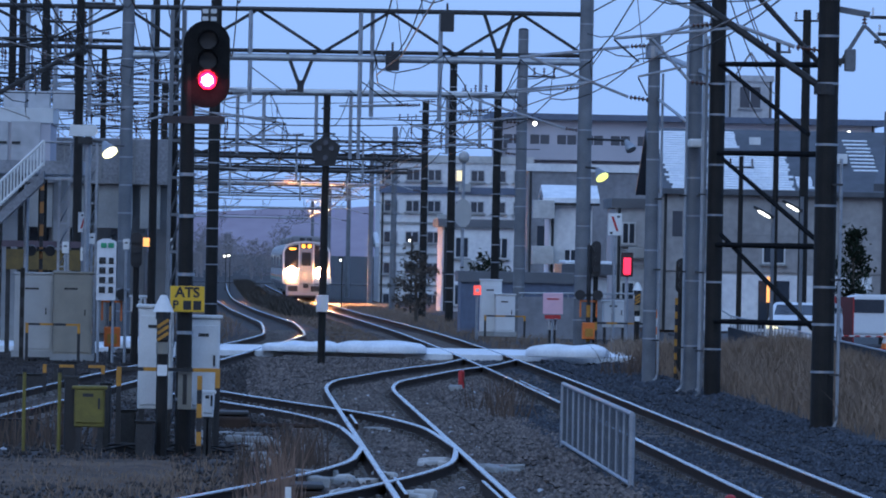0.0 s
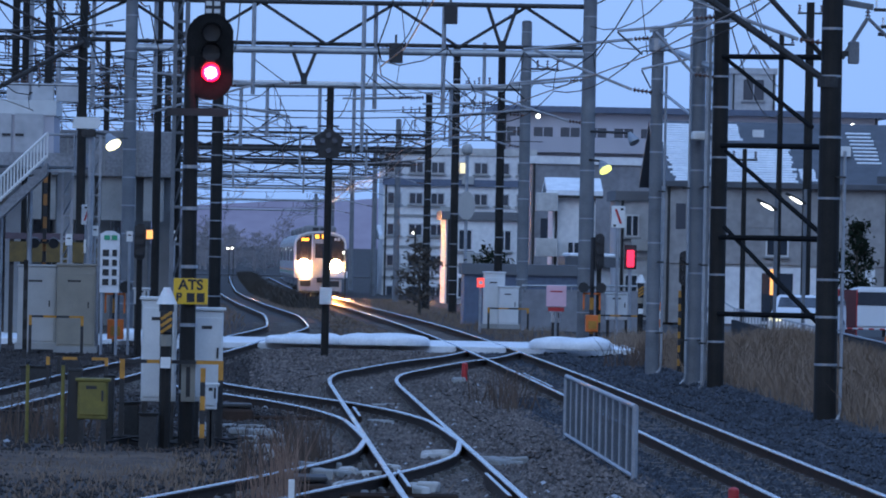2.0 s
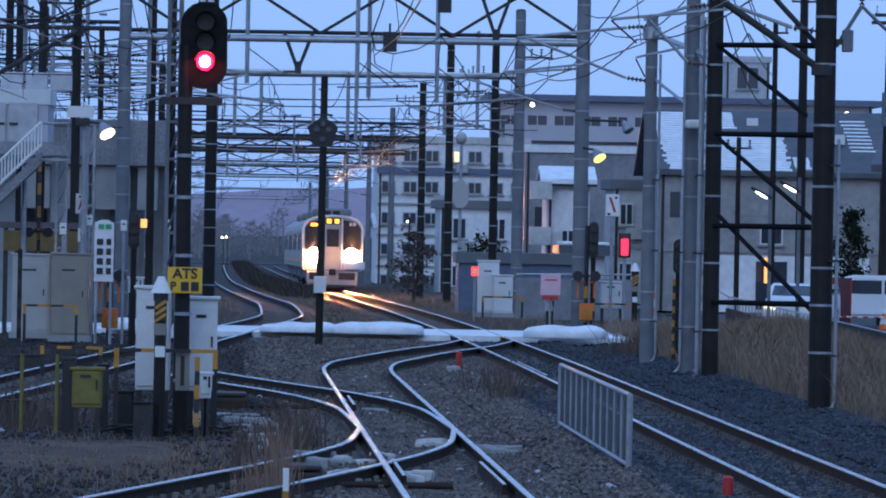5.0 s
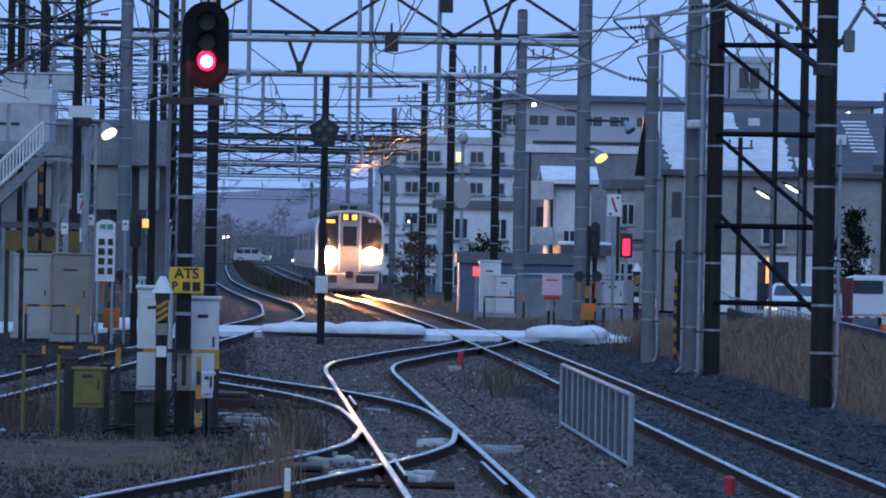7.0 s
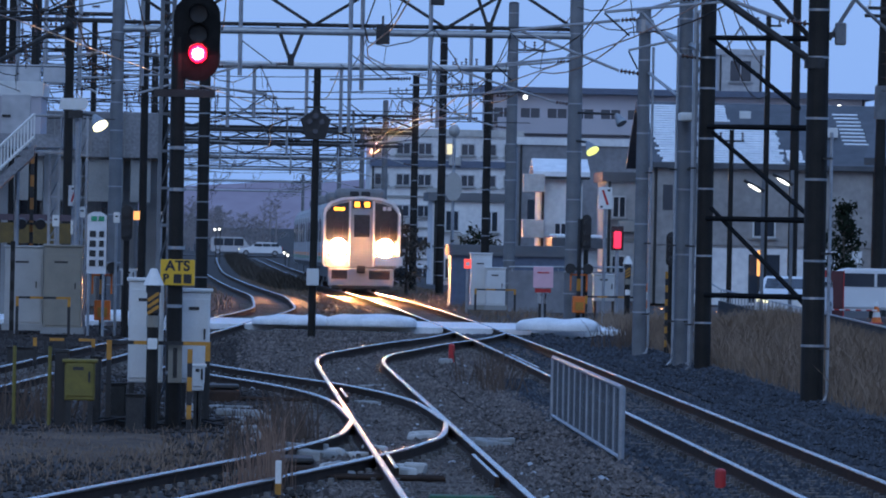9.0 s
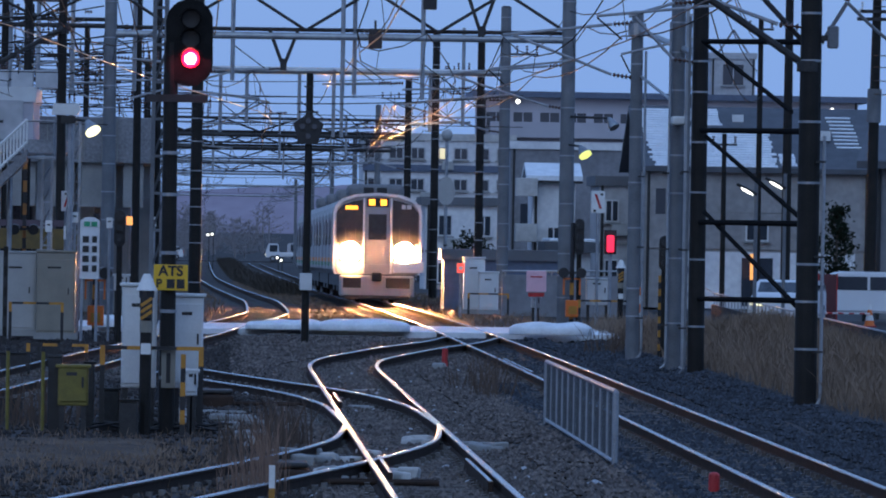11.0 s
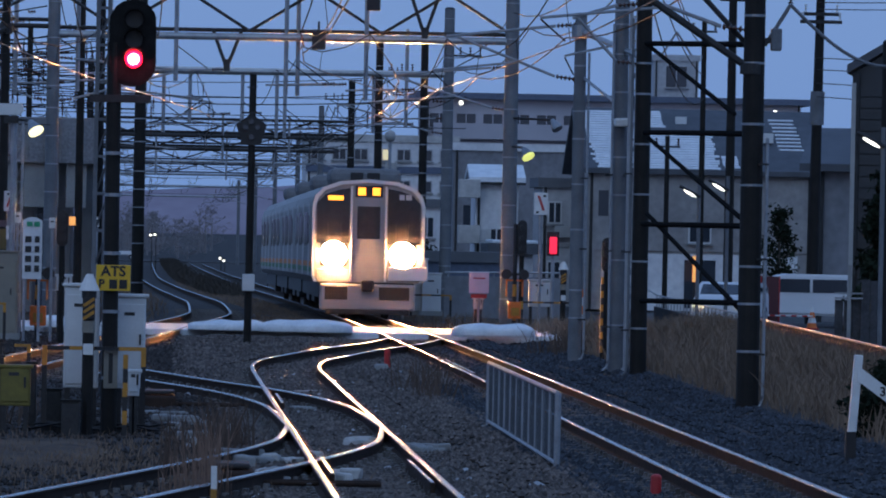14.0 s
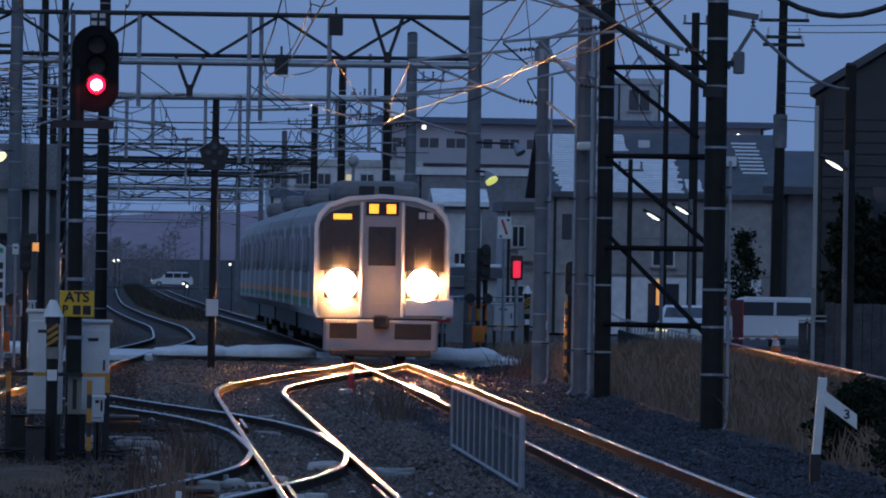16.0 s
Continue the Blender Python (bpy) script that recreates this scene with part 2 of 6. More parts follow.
def track(line, y0, y1, label, s0, s1, step=1.2):
    t = tagged(new("railway_track"), label, "railway track", "tracks", "structure")
    for side in (-1, 1):
        (bv, bf), (hv, hf) = rail_run(line, side, y0, y1, step)
        r = raw("rail", bv, bf, RAIL_SIDE, t)
        raw("rail_head", hv, hf, RAIL_TOP, r, smooth=True)["label"] = "polished rail head"
    y = s0
    while y < s1:
        g = (line(y + 0.3) - line(y - 0.3)) / 0.6
        s = new("sleeper", SLEEPER)
        s.parent = t
        s.matrix_basis = pose(line(y), y, drop(y) - 0.158 + random.uniform(-0.006, 0.006), 0, 0, -math.degrees(math.atan(g)) + random.uniform(-1, 1))
        for side in (-1, 1):
            if y < 126:
                p = new("tie_plate", TIE_PLATE)
                p.parent = t
                p.matrix_basis = s.matrix_basis @ pose(side * 0.566 + random.uniform(-0.01, 0.01), 0, 0)
        y += 0.66
    return t


track(MAIN, -20, 700, "main line with polished rails curving gently away", 60, 230)
track(MIDDLE, -20, 157.5, "middle track that swings across to the main line", 60, 156, 0.8)
track(LEFT, -20, 700, "side track that winds past the relay cabinets", 95, 230)
track(CROSS_FAR, 86, 119, "crossover leaving the middle track", 92, 119, 0.8)
track(CROSS_NEAR, 40, 87, "crossover joining the middle track", 60, 82, 0.8)


# ---- masts and gantries ----
def far(x, y, z, k=None):
    """The far supports stand well clear of the line: a place moved outward along its bearing from the platform's end."""
    k = k or (1.2 + 0.0007 * (y - 240) if y > 235 else 1.0)
    return x * k, y * k, EYE + (z - EYE) * k


def mast(x, y, z1, r, material, label, ladder=True, top=None):
    z0 = drop(y) - 0.25
    t = thing("catenary_mast", x, y, z0, label, "mast", "masts beside the line")
    h = z1 - z0
    part("pole", tube(B(), (0, 0, 0), (0, 0, h), r, r * 0.86, 16), material, t, smooth=False)
    part("pole_cap", tube(B(), (0, 0, h), (0, 0, h + 0.05), r * 0.92, r * 0.5, 16), STEEL_DARK, t)
    z = 0.9
    while z < h - 0.3 and ladder:
        rr = r * (1 - 0.14 * z / h) + 0.006
        part("band", tube(B(), (0, 0, z), (0, 0, z + 0.035), rr, rr, 16), STEEL, t)
        z += random.choice((0.55, 0.7, 0.9, 1.2))
    return t


mast(8.78, 106.5, 9.6, 0.17, POLE_DARK, "dark steel catenary mast with strapped bands beside dry grass")
mast(8.70, 129.5, 9.8, 0.15, POLE_DARK, "dark steel catenary mast joined to a braced frame")
mast(8.55, 133.5, 9.8, 0.145, POLE_GREY, "grey concrete catenary mast with cables strapped to it")
mast(8.375, 143.5, 6.65, 0.135, POLE_GREY, "short grey concrete mast with a flat top")
mast(8.85, 181, 10.5, 0.19, POLE_GREY, "grey concrete mast carrying the truss gantry")
mast(8.88, 221, 9.05, 0.18, POLE_GREY, "grey concrete mast carrying a pipe gantry")
mast(-2.6, 181, 10.5, 0.17, POLE_GREY, "grey concrete mast carrying the truss gantry")
mast(-0.5, 221, 10.5, 0.19, POLE_DARK, "dark mast behind the red signal carrying a pipe gantry")
# masts past 290 take the paler grey in place of haze
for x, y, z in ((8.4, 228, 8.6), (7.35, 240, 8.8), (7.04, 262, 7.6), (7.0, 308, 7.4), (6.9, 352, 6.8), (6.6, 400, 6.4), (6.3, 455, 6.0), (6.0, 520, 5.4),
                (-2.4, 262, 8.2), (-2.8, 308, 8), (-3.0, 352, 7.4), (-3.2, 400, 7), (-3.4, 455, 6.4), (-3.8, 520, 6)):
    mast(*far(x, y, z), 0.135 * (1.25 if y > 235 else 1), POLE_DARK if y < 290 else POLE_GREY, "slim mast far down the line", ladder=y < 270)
for x, y, z in ((-5.6, 185, 9.5), (-4.5, 175, 9.5), (-3.5, 167, 9.5), (-2.0, 190, 9), (-6.2, 240, 9), (-5.2, 205, 8.4), (-4.9, 230, 8.6), (-4.4, 250, 9), (-5.4, 187, 9.4), (-1.55, 200, 9.2)):
    mast(x, y, z, 0.11, POLE_DARK, "dark mast among the wires over the side tracks", ladder=False)


def gantry(y, x0, x1, z, r, material, label, web=0.0, slope=0.0, snow=False):
    t = thing("gantry_beam", x0, y, z, label, "gantry", "gantries over the tracks")
    w = x1 - x0
    part("beam", tube(B(), (0, 0, 0), (w, 0, slope), r, n=12), material, t)
    if snow:
        part("snow_cap", box(B(), w / 2, 0, r * 0.6, w, r * 1.5, 0.085, bevel=0.02), SNOW, t, "thin line of snow")
    if web:
        part("top_chord", tube(B(), (0, 0, web), (w, 0, web + slope), 0.06, n=8), STEEL_DARK, t)
        part("bottom_chord", tube(B(), (0, 0.3, 0.17), (w, 0.3, 0.17 + slope), 0.05, n=8), STEEL_DARK, t)
        n = max(2, round(w / 1.75))
        for i in range(n):
            a, b = w * i / n, w * (i + 1) / n
            s = (0.17, web) if i % 2 else (web, 0.17)
            part("diagonal", tube(B(), (a, 0.15, s[0]), (b, 0.15, s[1]), 0.04, n=6), STEEL_DARK, t)
    return t


gantry(181, -2.7, 8.9, 7.02, 0.09, STEEL, "long truss gantry of grey pipe with dark web bars", web=1.2, slope=0.04)
gantry(181, -9.5, -2.7, 7.2, 0.06, STEEL_DARK, "dark slim truss gantry over the side tracks", web=1.0)
gantry(221, -0.7, 9.0, 6.98, 0.10, STEEL, "pipe gantry with a thin line of snow", slope=0.06, snow=True)
# past 290 the beams turn to pale steel, standing in for haze
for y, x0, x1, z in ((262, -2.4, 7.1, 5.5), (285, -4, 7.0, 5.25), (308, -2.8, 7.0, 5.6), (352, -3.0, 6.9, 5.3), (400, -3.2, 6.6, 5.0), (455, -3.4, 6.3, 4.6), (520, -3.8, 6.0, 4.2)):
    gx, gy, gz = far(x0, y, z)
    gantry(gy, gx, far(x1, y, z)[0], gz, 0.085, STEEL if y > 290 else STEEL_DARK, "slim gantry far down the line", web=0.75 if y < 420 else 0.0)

# ---- signal ----
def colour_signal():
    t = thing("railway_signal", -0.5, 87, -0.22, "tall railway colour-light signal showing red, oval black backboard", "signal")
    part("pole", tube(B(), (0, 0, 0), (-0.02, 0.02, 4.75), 0.095, 0.085, 14), POLE_DARK, t)
    bm = B()
    pts = []
    for i in range(24):
        a = 2 * math.pi * i / 24
        pts.append((0.195 + 0.285 * math.cos(a), 4.75 + (0.235 if math.sin(a) > 0 else -0.245) + 0.285 * math.sin(a)))
    plate(bm, pts, -0.06, 0.05)
    head = part("backboard", bm, MATT_DARK, t)
    for z in (4.55, 4.79, 5.03):
        hood = B()
        tube(hood, (0.21, -0.06, z), (0.21, -0.1, z), 0.105, n=20)
        part("lens", hood, RED_GLOW if z < 4.6 else BLACK, head)
        v = B()
        bmesh.ops.create_cone(v, cap_ends=False, segments=20, radius1=0.125, radius2=0.125, depth=0.2, matrix=pose(0.21, -0.17, z, 90))
        bmesh.ops.delete(v, geom=[x for x in v.verts if x.co.z < z - 0.03], context="VERTS")
        part("visor", v, BLACK, head)
    part("lit_core", ball(B(), 0.21, -0.13, 4.55, 0.07), RED_CORE, head, "glowing red lamp")
    pl = part("top_plate", box(B(), 0.22, 0.05, 5.24, 0.2, 0.03, 0.2), STEEL_DARK, t, "small number plate frame")
    for x in (0.17, 0.27):
        for z in (5.27, 5.36):
            part("plate_bar", box(B(), x, 0.03, z, 0.07, 0.01, 0.05), CABINET, pl)
    part("arm", box(B(), 0.06, 0, 4.03, 0.74, 0.16, 0.09), STEEL_DARK, t)
    for z in (0.7, 1.5, 2.2, 2.9, 3.4):
        part("band", tube(B(), (0, 0, z), (0, 0, z + 0.04), 0.105, n=14), STEEL, t)
    s = part("sign_board", box(B(), 0.02, -0.14, 1.77, 0.41, 0.02, 0.31, bevel=0.006), YELLOW_SIGN, t, "yellow sign board with black characters")
    lettering("ATS", 0.17, BLACK, s, 0.02, -0.155, 2.0)
    lettering("P", 0.14, BLACK, s, -0.12, -0.155, 1.85)
    for x in (0.02, 0.14):
        part("character_bar", box(B(), x, -0.152, 1.795, 0.095, 0.004, 0.11), BLACK, s)
    p = part("name_plate", box(B(), 0.01, -0.12, 0.6, 0.17, 0.02, 0.48, bevel=0.005), CABINET_TAN, t)
    part("character_bar", box(B(), 0.01, -0.133, 0.66, 0.05, 0.004, 0.36), BLACK, p)
    return t


colour_signal()


def pentagon_signal():
    t = thing("railway_signal", 2.03, 155, -0.22, "dark pentagon-shaped signal board on a slim brown pole", "signal")
    part("pole", tube(B(), (0, 0, 0), (0.02, 0, 5.8), 0.085, 0.075, 12), POLE_DARK, t)
    pts = [(-0.33, 4.72), (-0.2, 4.28), (0.2, 4.28), (0.33, 4.72), (0.0, 4.95)]
    bd = part("board", plate(B(), pts, -0.12, 0.06), BLACK, t)
    for x, z in ((-0.13, 4.66), (0.13, 4.66), (0.0, 4.45), (0.0, 4.78)):
        part("lens", tube(B(), (x, -0.12, z), (x, -0.17, z), 0.06, n=14), WINDOW, bd)
    part("crossbar", box(B(), 0.0, -0.05, 4.95, 0.42, 0.06, 0.04), STEEL_DARK, t)
    part("crossbar", box(B(), 0.0, -0.05, 5.5, 0.2, 0.05, 0.03), STEEL_DARK, t)
    part("junction_box", box(B(), 0.0, -0.12, 1.16, 0.26, 0.14, 0.36, bevel=0.015), CABINET, t, "small pale box")
    return t


pentagon_signal()


# ---- fence between the tracks ----
def guard_fence():
    t = thing("guard_fence", 4.33, 77, -0.2, "low galvanised pipe fence standing between two tracks", "fence")
    part("top_rail", tube(B(), (0, 0, 0.85), (0.03, 16.5, 0.85), 0.028), STEEL, t)
    part("bottom_rail", tube(B(), (0, 0, 0.1), (0.03, 16.5, 0.1), 0.024), STEEL, t)
    for i in range(12):
        r = 0.034 if i in (0, 11) else 0.019
        x = 0.03 * i / 11
        part("bar", tube(B(), (x, 16.5 * i / 11, -0.05 if i in (0, 11) else 0.1), (x, 16.5 * i / 11, 0.85), r), STEEL, t)
        if i in (0, 11):
            part("foot", box(B(), x, 16.5 * i / 11, -0.06, 0.2, 0.2, 0.1, bevel=0.02), CONCRETE, t)
    for i in range(80):
        part("thin_bar", tube(B(), (0.03 * i / 80, 0.1 + 0.206 * i, 0.1), (0.03 * i / 80, 0.1 + 0.206 * i, 0.85), 0.0045, n=4), FENCE_STEEL, t)


guard_fence()


# ---- level crossing ----
def crossing():
    t = tagged(new("crossing_road"), "level crossing road strip white with trodden snow", "road", kind="structure")
    part("deck", box(B(), 4, 169, -0.25, 24, 9, 0.205, bevel=0.02), SNOW, t)
    return t


crossing()


def snow_heap(x, y, w, d, h):
    bm = B()
    bmesh.ops.create_icosphere(bm, subdivisions=4, radius=1)
    for v in bm.verts:
        v.co.x = math.copysign(min(1, abs(v.co.x) ** 0.6), v.co.x) * w / 2
        v.co.y *= d / 2
        v.co.z = max(-0.1, math.copysign(abs(v.co.z) ** 0.42, v.co.z)) * h * (1 + 0.35 * noise.noise((v.co.x * 1.7, v.co.y * 2, x)))
    ob = part("snow_mound", bm, SNOW, None, smooth=True)
    ob.location = (x, y, -0.03)
    tagged(ob, "heap of old shovelled snow at the level crossing", "snow heap", "snow heaps")


for a in ((1.7, 164.5, 1.8, 1.6, 0.2), (3.45, 164.5, 2.2, 1.7, 0.24), (7.7, 163.5, 1.9, 1.8, 0.26), (-2.2, 164, 0.9, 1.2, 0.24), (-1.05, 165, 0.9, 1.0, 0.14)):
    snow_heap(*a)


# ---- train ----
STAINLESS = mat("stainless_train_side", (0.27, 0.26, 0.26), (0.2, 0.2, 0.2), rough=0.4, metal=0.6, scale=1.5, bump=0.03)
FRONT = mat("train_front_white", (0.55, 0.55, 0.56), (0.45, 0.45, 0.46), rough=0.4, scale=1.5, bump=0.02)
RIM = mat("train_rim_white", (0.78, 0.78, 0.79), (0.66, 0.66, 0.67), rough=0.4, scale=1.5, bump=0.02)
FACE = mat("train_front_grey", (0.36, 0.35, 0.355), (0.27, 0.265, 0.27), rough=0.45, scale=1.5, bump=0.02)
ROOF = mat("train_roof_grey", (0.22, 0.22, 0.23), (0.15, 0.15, 0.16), rough=0.7)
STRIPE = mat("orange_train_stripe", (0.75, 0.25, 0.04), (0.65, 0.2, 0.03), rough=0.5, bump=0)
STRIPE_G = mat("green_train_stripe", (0.05, 0.22, 0.08), (0.04, 0.18, 0.06), rough=0.5, bump=0)
CAB_GLASS = mat("cab_window_glass", (0.03, 0.032, 0.035), (0.02, 0.02, 0.022), rough=0.1, bump=0)


def section(top=0.0):
    """Half-width and height round a carriage body."""
    half = [(1.4, 0.95), (1.475, 1.1), (1.475, 2.95), (1.4, 3.2), (1.2, 3.42), (0.75, 3.58), (0.0, 3.64)]
    return half + [(-x, z) for x, z in half[-2::-1]]


def car_body(length):
    bm = B()
    s = section()
    f = [bm.verts.new((x, 0, z)) for x, z in s]
    b = [bm.verts.new((x, length, z)) for x, z in s]
    bm.faces.new(f)
    bm.faces.new(b[::-1])
    for i in range(len(s)):
        j = (i + 1) % len(s)
        bm.faces.new((f[j], f[i], b[i], b[j]))
    bmesh.ops.recalc_face_normals(bm, faces=bm.faces)
    return bm


def carriage(lead):
    L = 19.6
    t = tagged(new("train_carriage"), "stainless commuter train carriage with cab and lit headlamps" if lead else "stainless commuter train carriage with sliding doors", "train", "train")
    part("body", car_body(L), STAINLESS, t)
    for s in (-1, 1):
        for i in range(3):
            y = 3.3 + 6.4 * i
            d = part("door", box(B(), s * 1.478, y, 1.12, 0.02, 1.3, 1.9), FRONT, t)
            for k in (-0.31, 0.31):
                part("window", box(B(), s * 1.488, y + k, 1.95, 0.02, 0.42, 0.75), WINDOW, d)
        for y in (5.6, 7.4, 12.0, 13.8, 17.8):
            part("window", box(B(), s * 1.478, y, 1.9, 0.024, 1.5, 0.9), WINDOW, t)
        part("stripe", box(B(), s * 1.476, L / 2, 1.35, 0.016, L - 0.3, 0.14), STRIPE, t)
        part("stripe", box(B(), s * 1.476, L / 2, 1.21, 0.018, L - 0.3, 0.13), STRIPE_G, t)
    part("underframe", box(B(), 0, L / 2, 0.55, 2.5, L - 1.5, 0.42), BLACK, t)
    for y in (2.9, 16.7):
        bg = part("bogie", box(B(), 0, y, 0.3, 2.0, 2.9, 0.35, bevel=0.05), BLACK, t)
        for yy in (-1.05, 1.05):
            for s in (-1, 1):
                part("wheel", tube(B(), (s * 0.5, y + yy, 0.43), (s * 0.63, y + yy, 0.43), 0.43, n=20), RAIL_SIDE, bg)
    ac = part("air_conditioner", box(B(), 0, 4.6, 3.52, 1.9, 3.4, 0.46, bevel=0.16), ROOF, t)
    for x in (-0.24, 0.2):
        part("grille", box(B(), x, 2.89, 3.66, 0.34, 0.04, 0.2), BLACK, ac)
    if lead:
        bm = B()
        s = [(x * 1.005, z if z < 1 else 0.95 + (z - 0.95) * 1.008) for x, z in section()]
        plate(bm, s, -0.12, 0.14)
        part("front_shell", bm, FACE, t, "grey front panel")
        bm = B()
        inner = [(x * 0.945, 0.97 + (z - 0.97) * 0.965) for x, z in s]
        rings = [[bm.verts.new((x, y, z)) for x, z in ring] for ring, y in ((s, -0.1), (s, -0.175), (inner, -0.175), (inner, -0.1))]
        for a, b in zip(rings, rings[1:]):
            for q in range(len(s) - 1):
                bm.faces.new((a[q], a[q + 1], b[q + 1], b[q]))
        bmesh.ops.recalc_face_normals(bm, faces=bm.faces)
        part("front_rim", bm, RIM, t, "white arched rim round the front")
        for k in (-1, 1):
            pts = [(k * 1.36, 1.98), (k * 0.5, 1.98), (k * 0.5, 3.42), (k * 0.8, 3.37), (k * 1.15, 3.25), (k * 1.36, 3.02)]
            part("cab_window", plate(B(), pts[::k], -0.15, 0.03), CAB_GLASS, t)
            part("door_pillar", box(B(), k * 0.45, -0.155, 0.98, 0.06, 0.05, 2.5, bevel=0.012), RIM, t)
        part("cab_door", box(B(), 0, -0.13, 1.0, 0.82, 0.03, 2.15, bevel=0.012), FACE, t)
        part("cab_door_window", box(B(), 0, -0.15, 2.1, 0.6, 0.02, 0.85, bevel=0.008), CAB_GLASS, t)
        for x, z, w, h in ((0.86, 3.13, 0.13, 0.14), (1.04, 3.13, 0.15, 0.14)):
            part("emblem_bar", box(B(), x, -0.16, z, w, 0.012, h), FRONT, t)
        for x in (-1.06, -0.72, 0.72, 1.06):
            part("wiper", box(B(), x, -0.16, 2.0, 0.02, 0.02, 0.5), BLACK, t)
        part("destination_display", box(B(), 0, -0.13, 3.2, 0.72, 0.04, 0.29), BLACK, t)
        for x in (-0.19, 0.19):
            part("lit_bar", box(B(), x, -0.155, 3.24, 0.2, 0.01, 0.2), LED_GLOW, t)
        part("number_display", box(B(), -0.87, -0.162, 3.1, 0.4, 0.012, 0.12), LED_GLOW, t)
        for x in (-0.9, 0.9):
            hs = part("headlamp_housing", box(B(), x, -0.15, 1.38, 0.7, 0.06, 0.62, bevel=0.025), BLACK, t)
            # lens drawn oversize to stand in for glare
            part("headlamp", tube(B(), (x, -0.17, 1.68), (x, -0.2, 1.68), 0.27, n=24), HEAD_GLOW, hs, "glaring warm headlamp")
            # glowing ring added for glare and warm light on the train front
            bm = B()
            ring = [[bm.verts.new((x + q * math.cos(a), y, 1.68 + q * math.sin(a))) for a in [2 * math.pi * i / 32 for i in range(32)]] for q, y in ((0.28, -0.19), (0.29, -0.23), (0.34, -0.23), (0.35, -0.18))]
            for a, b in zip(ring, ring[1:]):
                for i in range(32):
                    bm.faces.new((a[i], a[(i + 1) % 32], b[(i + 1) % 32], b[i]))
            bmesh.ops.recalc_face_normals(bm, faces=bm.faces)
            part("reflector_rim", bm, GLARE_GLOW, hs, "glowing ring added round the lamp for its glare")
            # unseen fins added to block sideways light from the lens
            bm = B()
            for i in range(-5, 6):
                h = 2 * math.sqrt(0.272 ** 2 - (0.05 * i) ** 2)
                box(bm, x + 0.05 * i, -0.265, 1.68 - h / 2, 0.002, 0.12, h)
            part("beam_louvre", bm, BLACK, hs, "thin added fins, unseen, that keep the beam forward")
        part("front_plate", box(B(), 1.05, -0.2, 1.02, 1.05, 0.05, 0.36, bevel=0.015), RIM, t, "pale plate under the lamp")
        part("bumper_panel", box(B(), 0, -0.13, 0.95, 2.7, 0.04, 0.34, bevel=0.015), FACE, t)
        sk = part("skirt", box(B(), 0, -0.05, 0.22, 2.5, 0.3, 0.7, bevel=0.06), FACE, t, "pale grey skirt")
        for x, w in ((-0.82, 0.6), (0.7, 0.8)):
            part("skirt_opening", box(B(), x, -0.205, 0.5, w, 0.02, 0.34, bevel=0.008), BLACK, sk)
        part("snow_plough", box(B(), 0, -0.15, 0.12, 2.2, 0.2, 0.14, bevel=0.03), STEEL_DARK, t)
        part("coupler", box(B(), 0, -0.25, 0.72, 0.34, 0.4, 0.3, bevel=0.05), BLACK, t)
    return t


TRAIN = [carriage(True), carriage(False)]
TRAIN += [copy_thing(TRAIN[1], Matrix()) for i in range(2)]


# ---- buildings ----
WALL_PALE = mat("pale_rendered_wall", (0.63, 0.62, 0.6), (0.42, 0.41, 0.4), rough=0.85, scale=0.6, fine=5)
WALL_GREY = mat("grey_building_wall", (0.52, 0.52, 0.53), (0.36, 0.36, 0.37), rough=0.85, scale=0.5, fine=4)
WALL_WHITE = mat("white_house_wall", (0.8, 0.8, 0.8), (0.58, 0.58, 0.6), rough=0.8, scale=0.6, fine=5)
ROOF_TILE = mat("slate_blue_tiles", (0.10, 0.105, 0.12), (0.06, 0.065, 0.075), rough=0.6, scale=2)


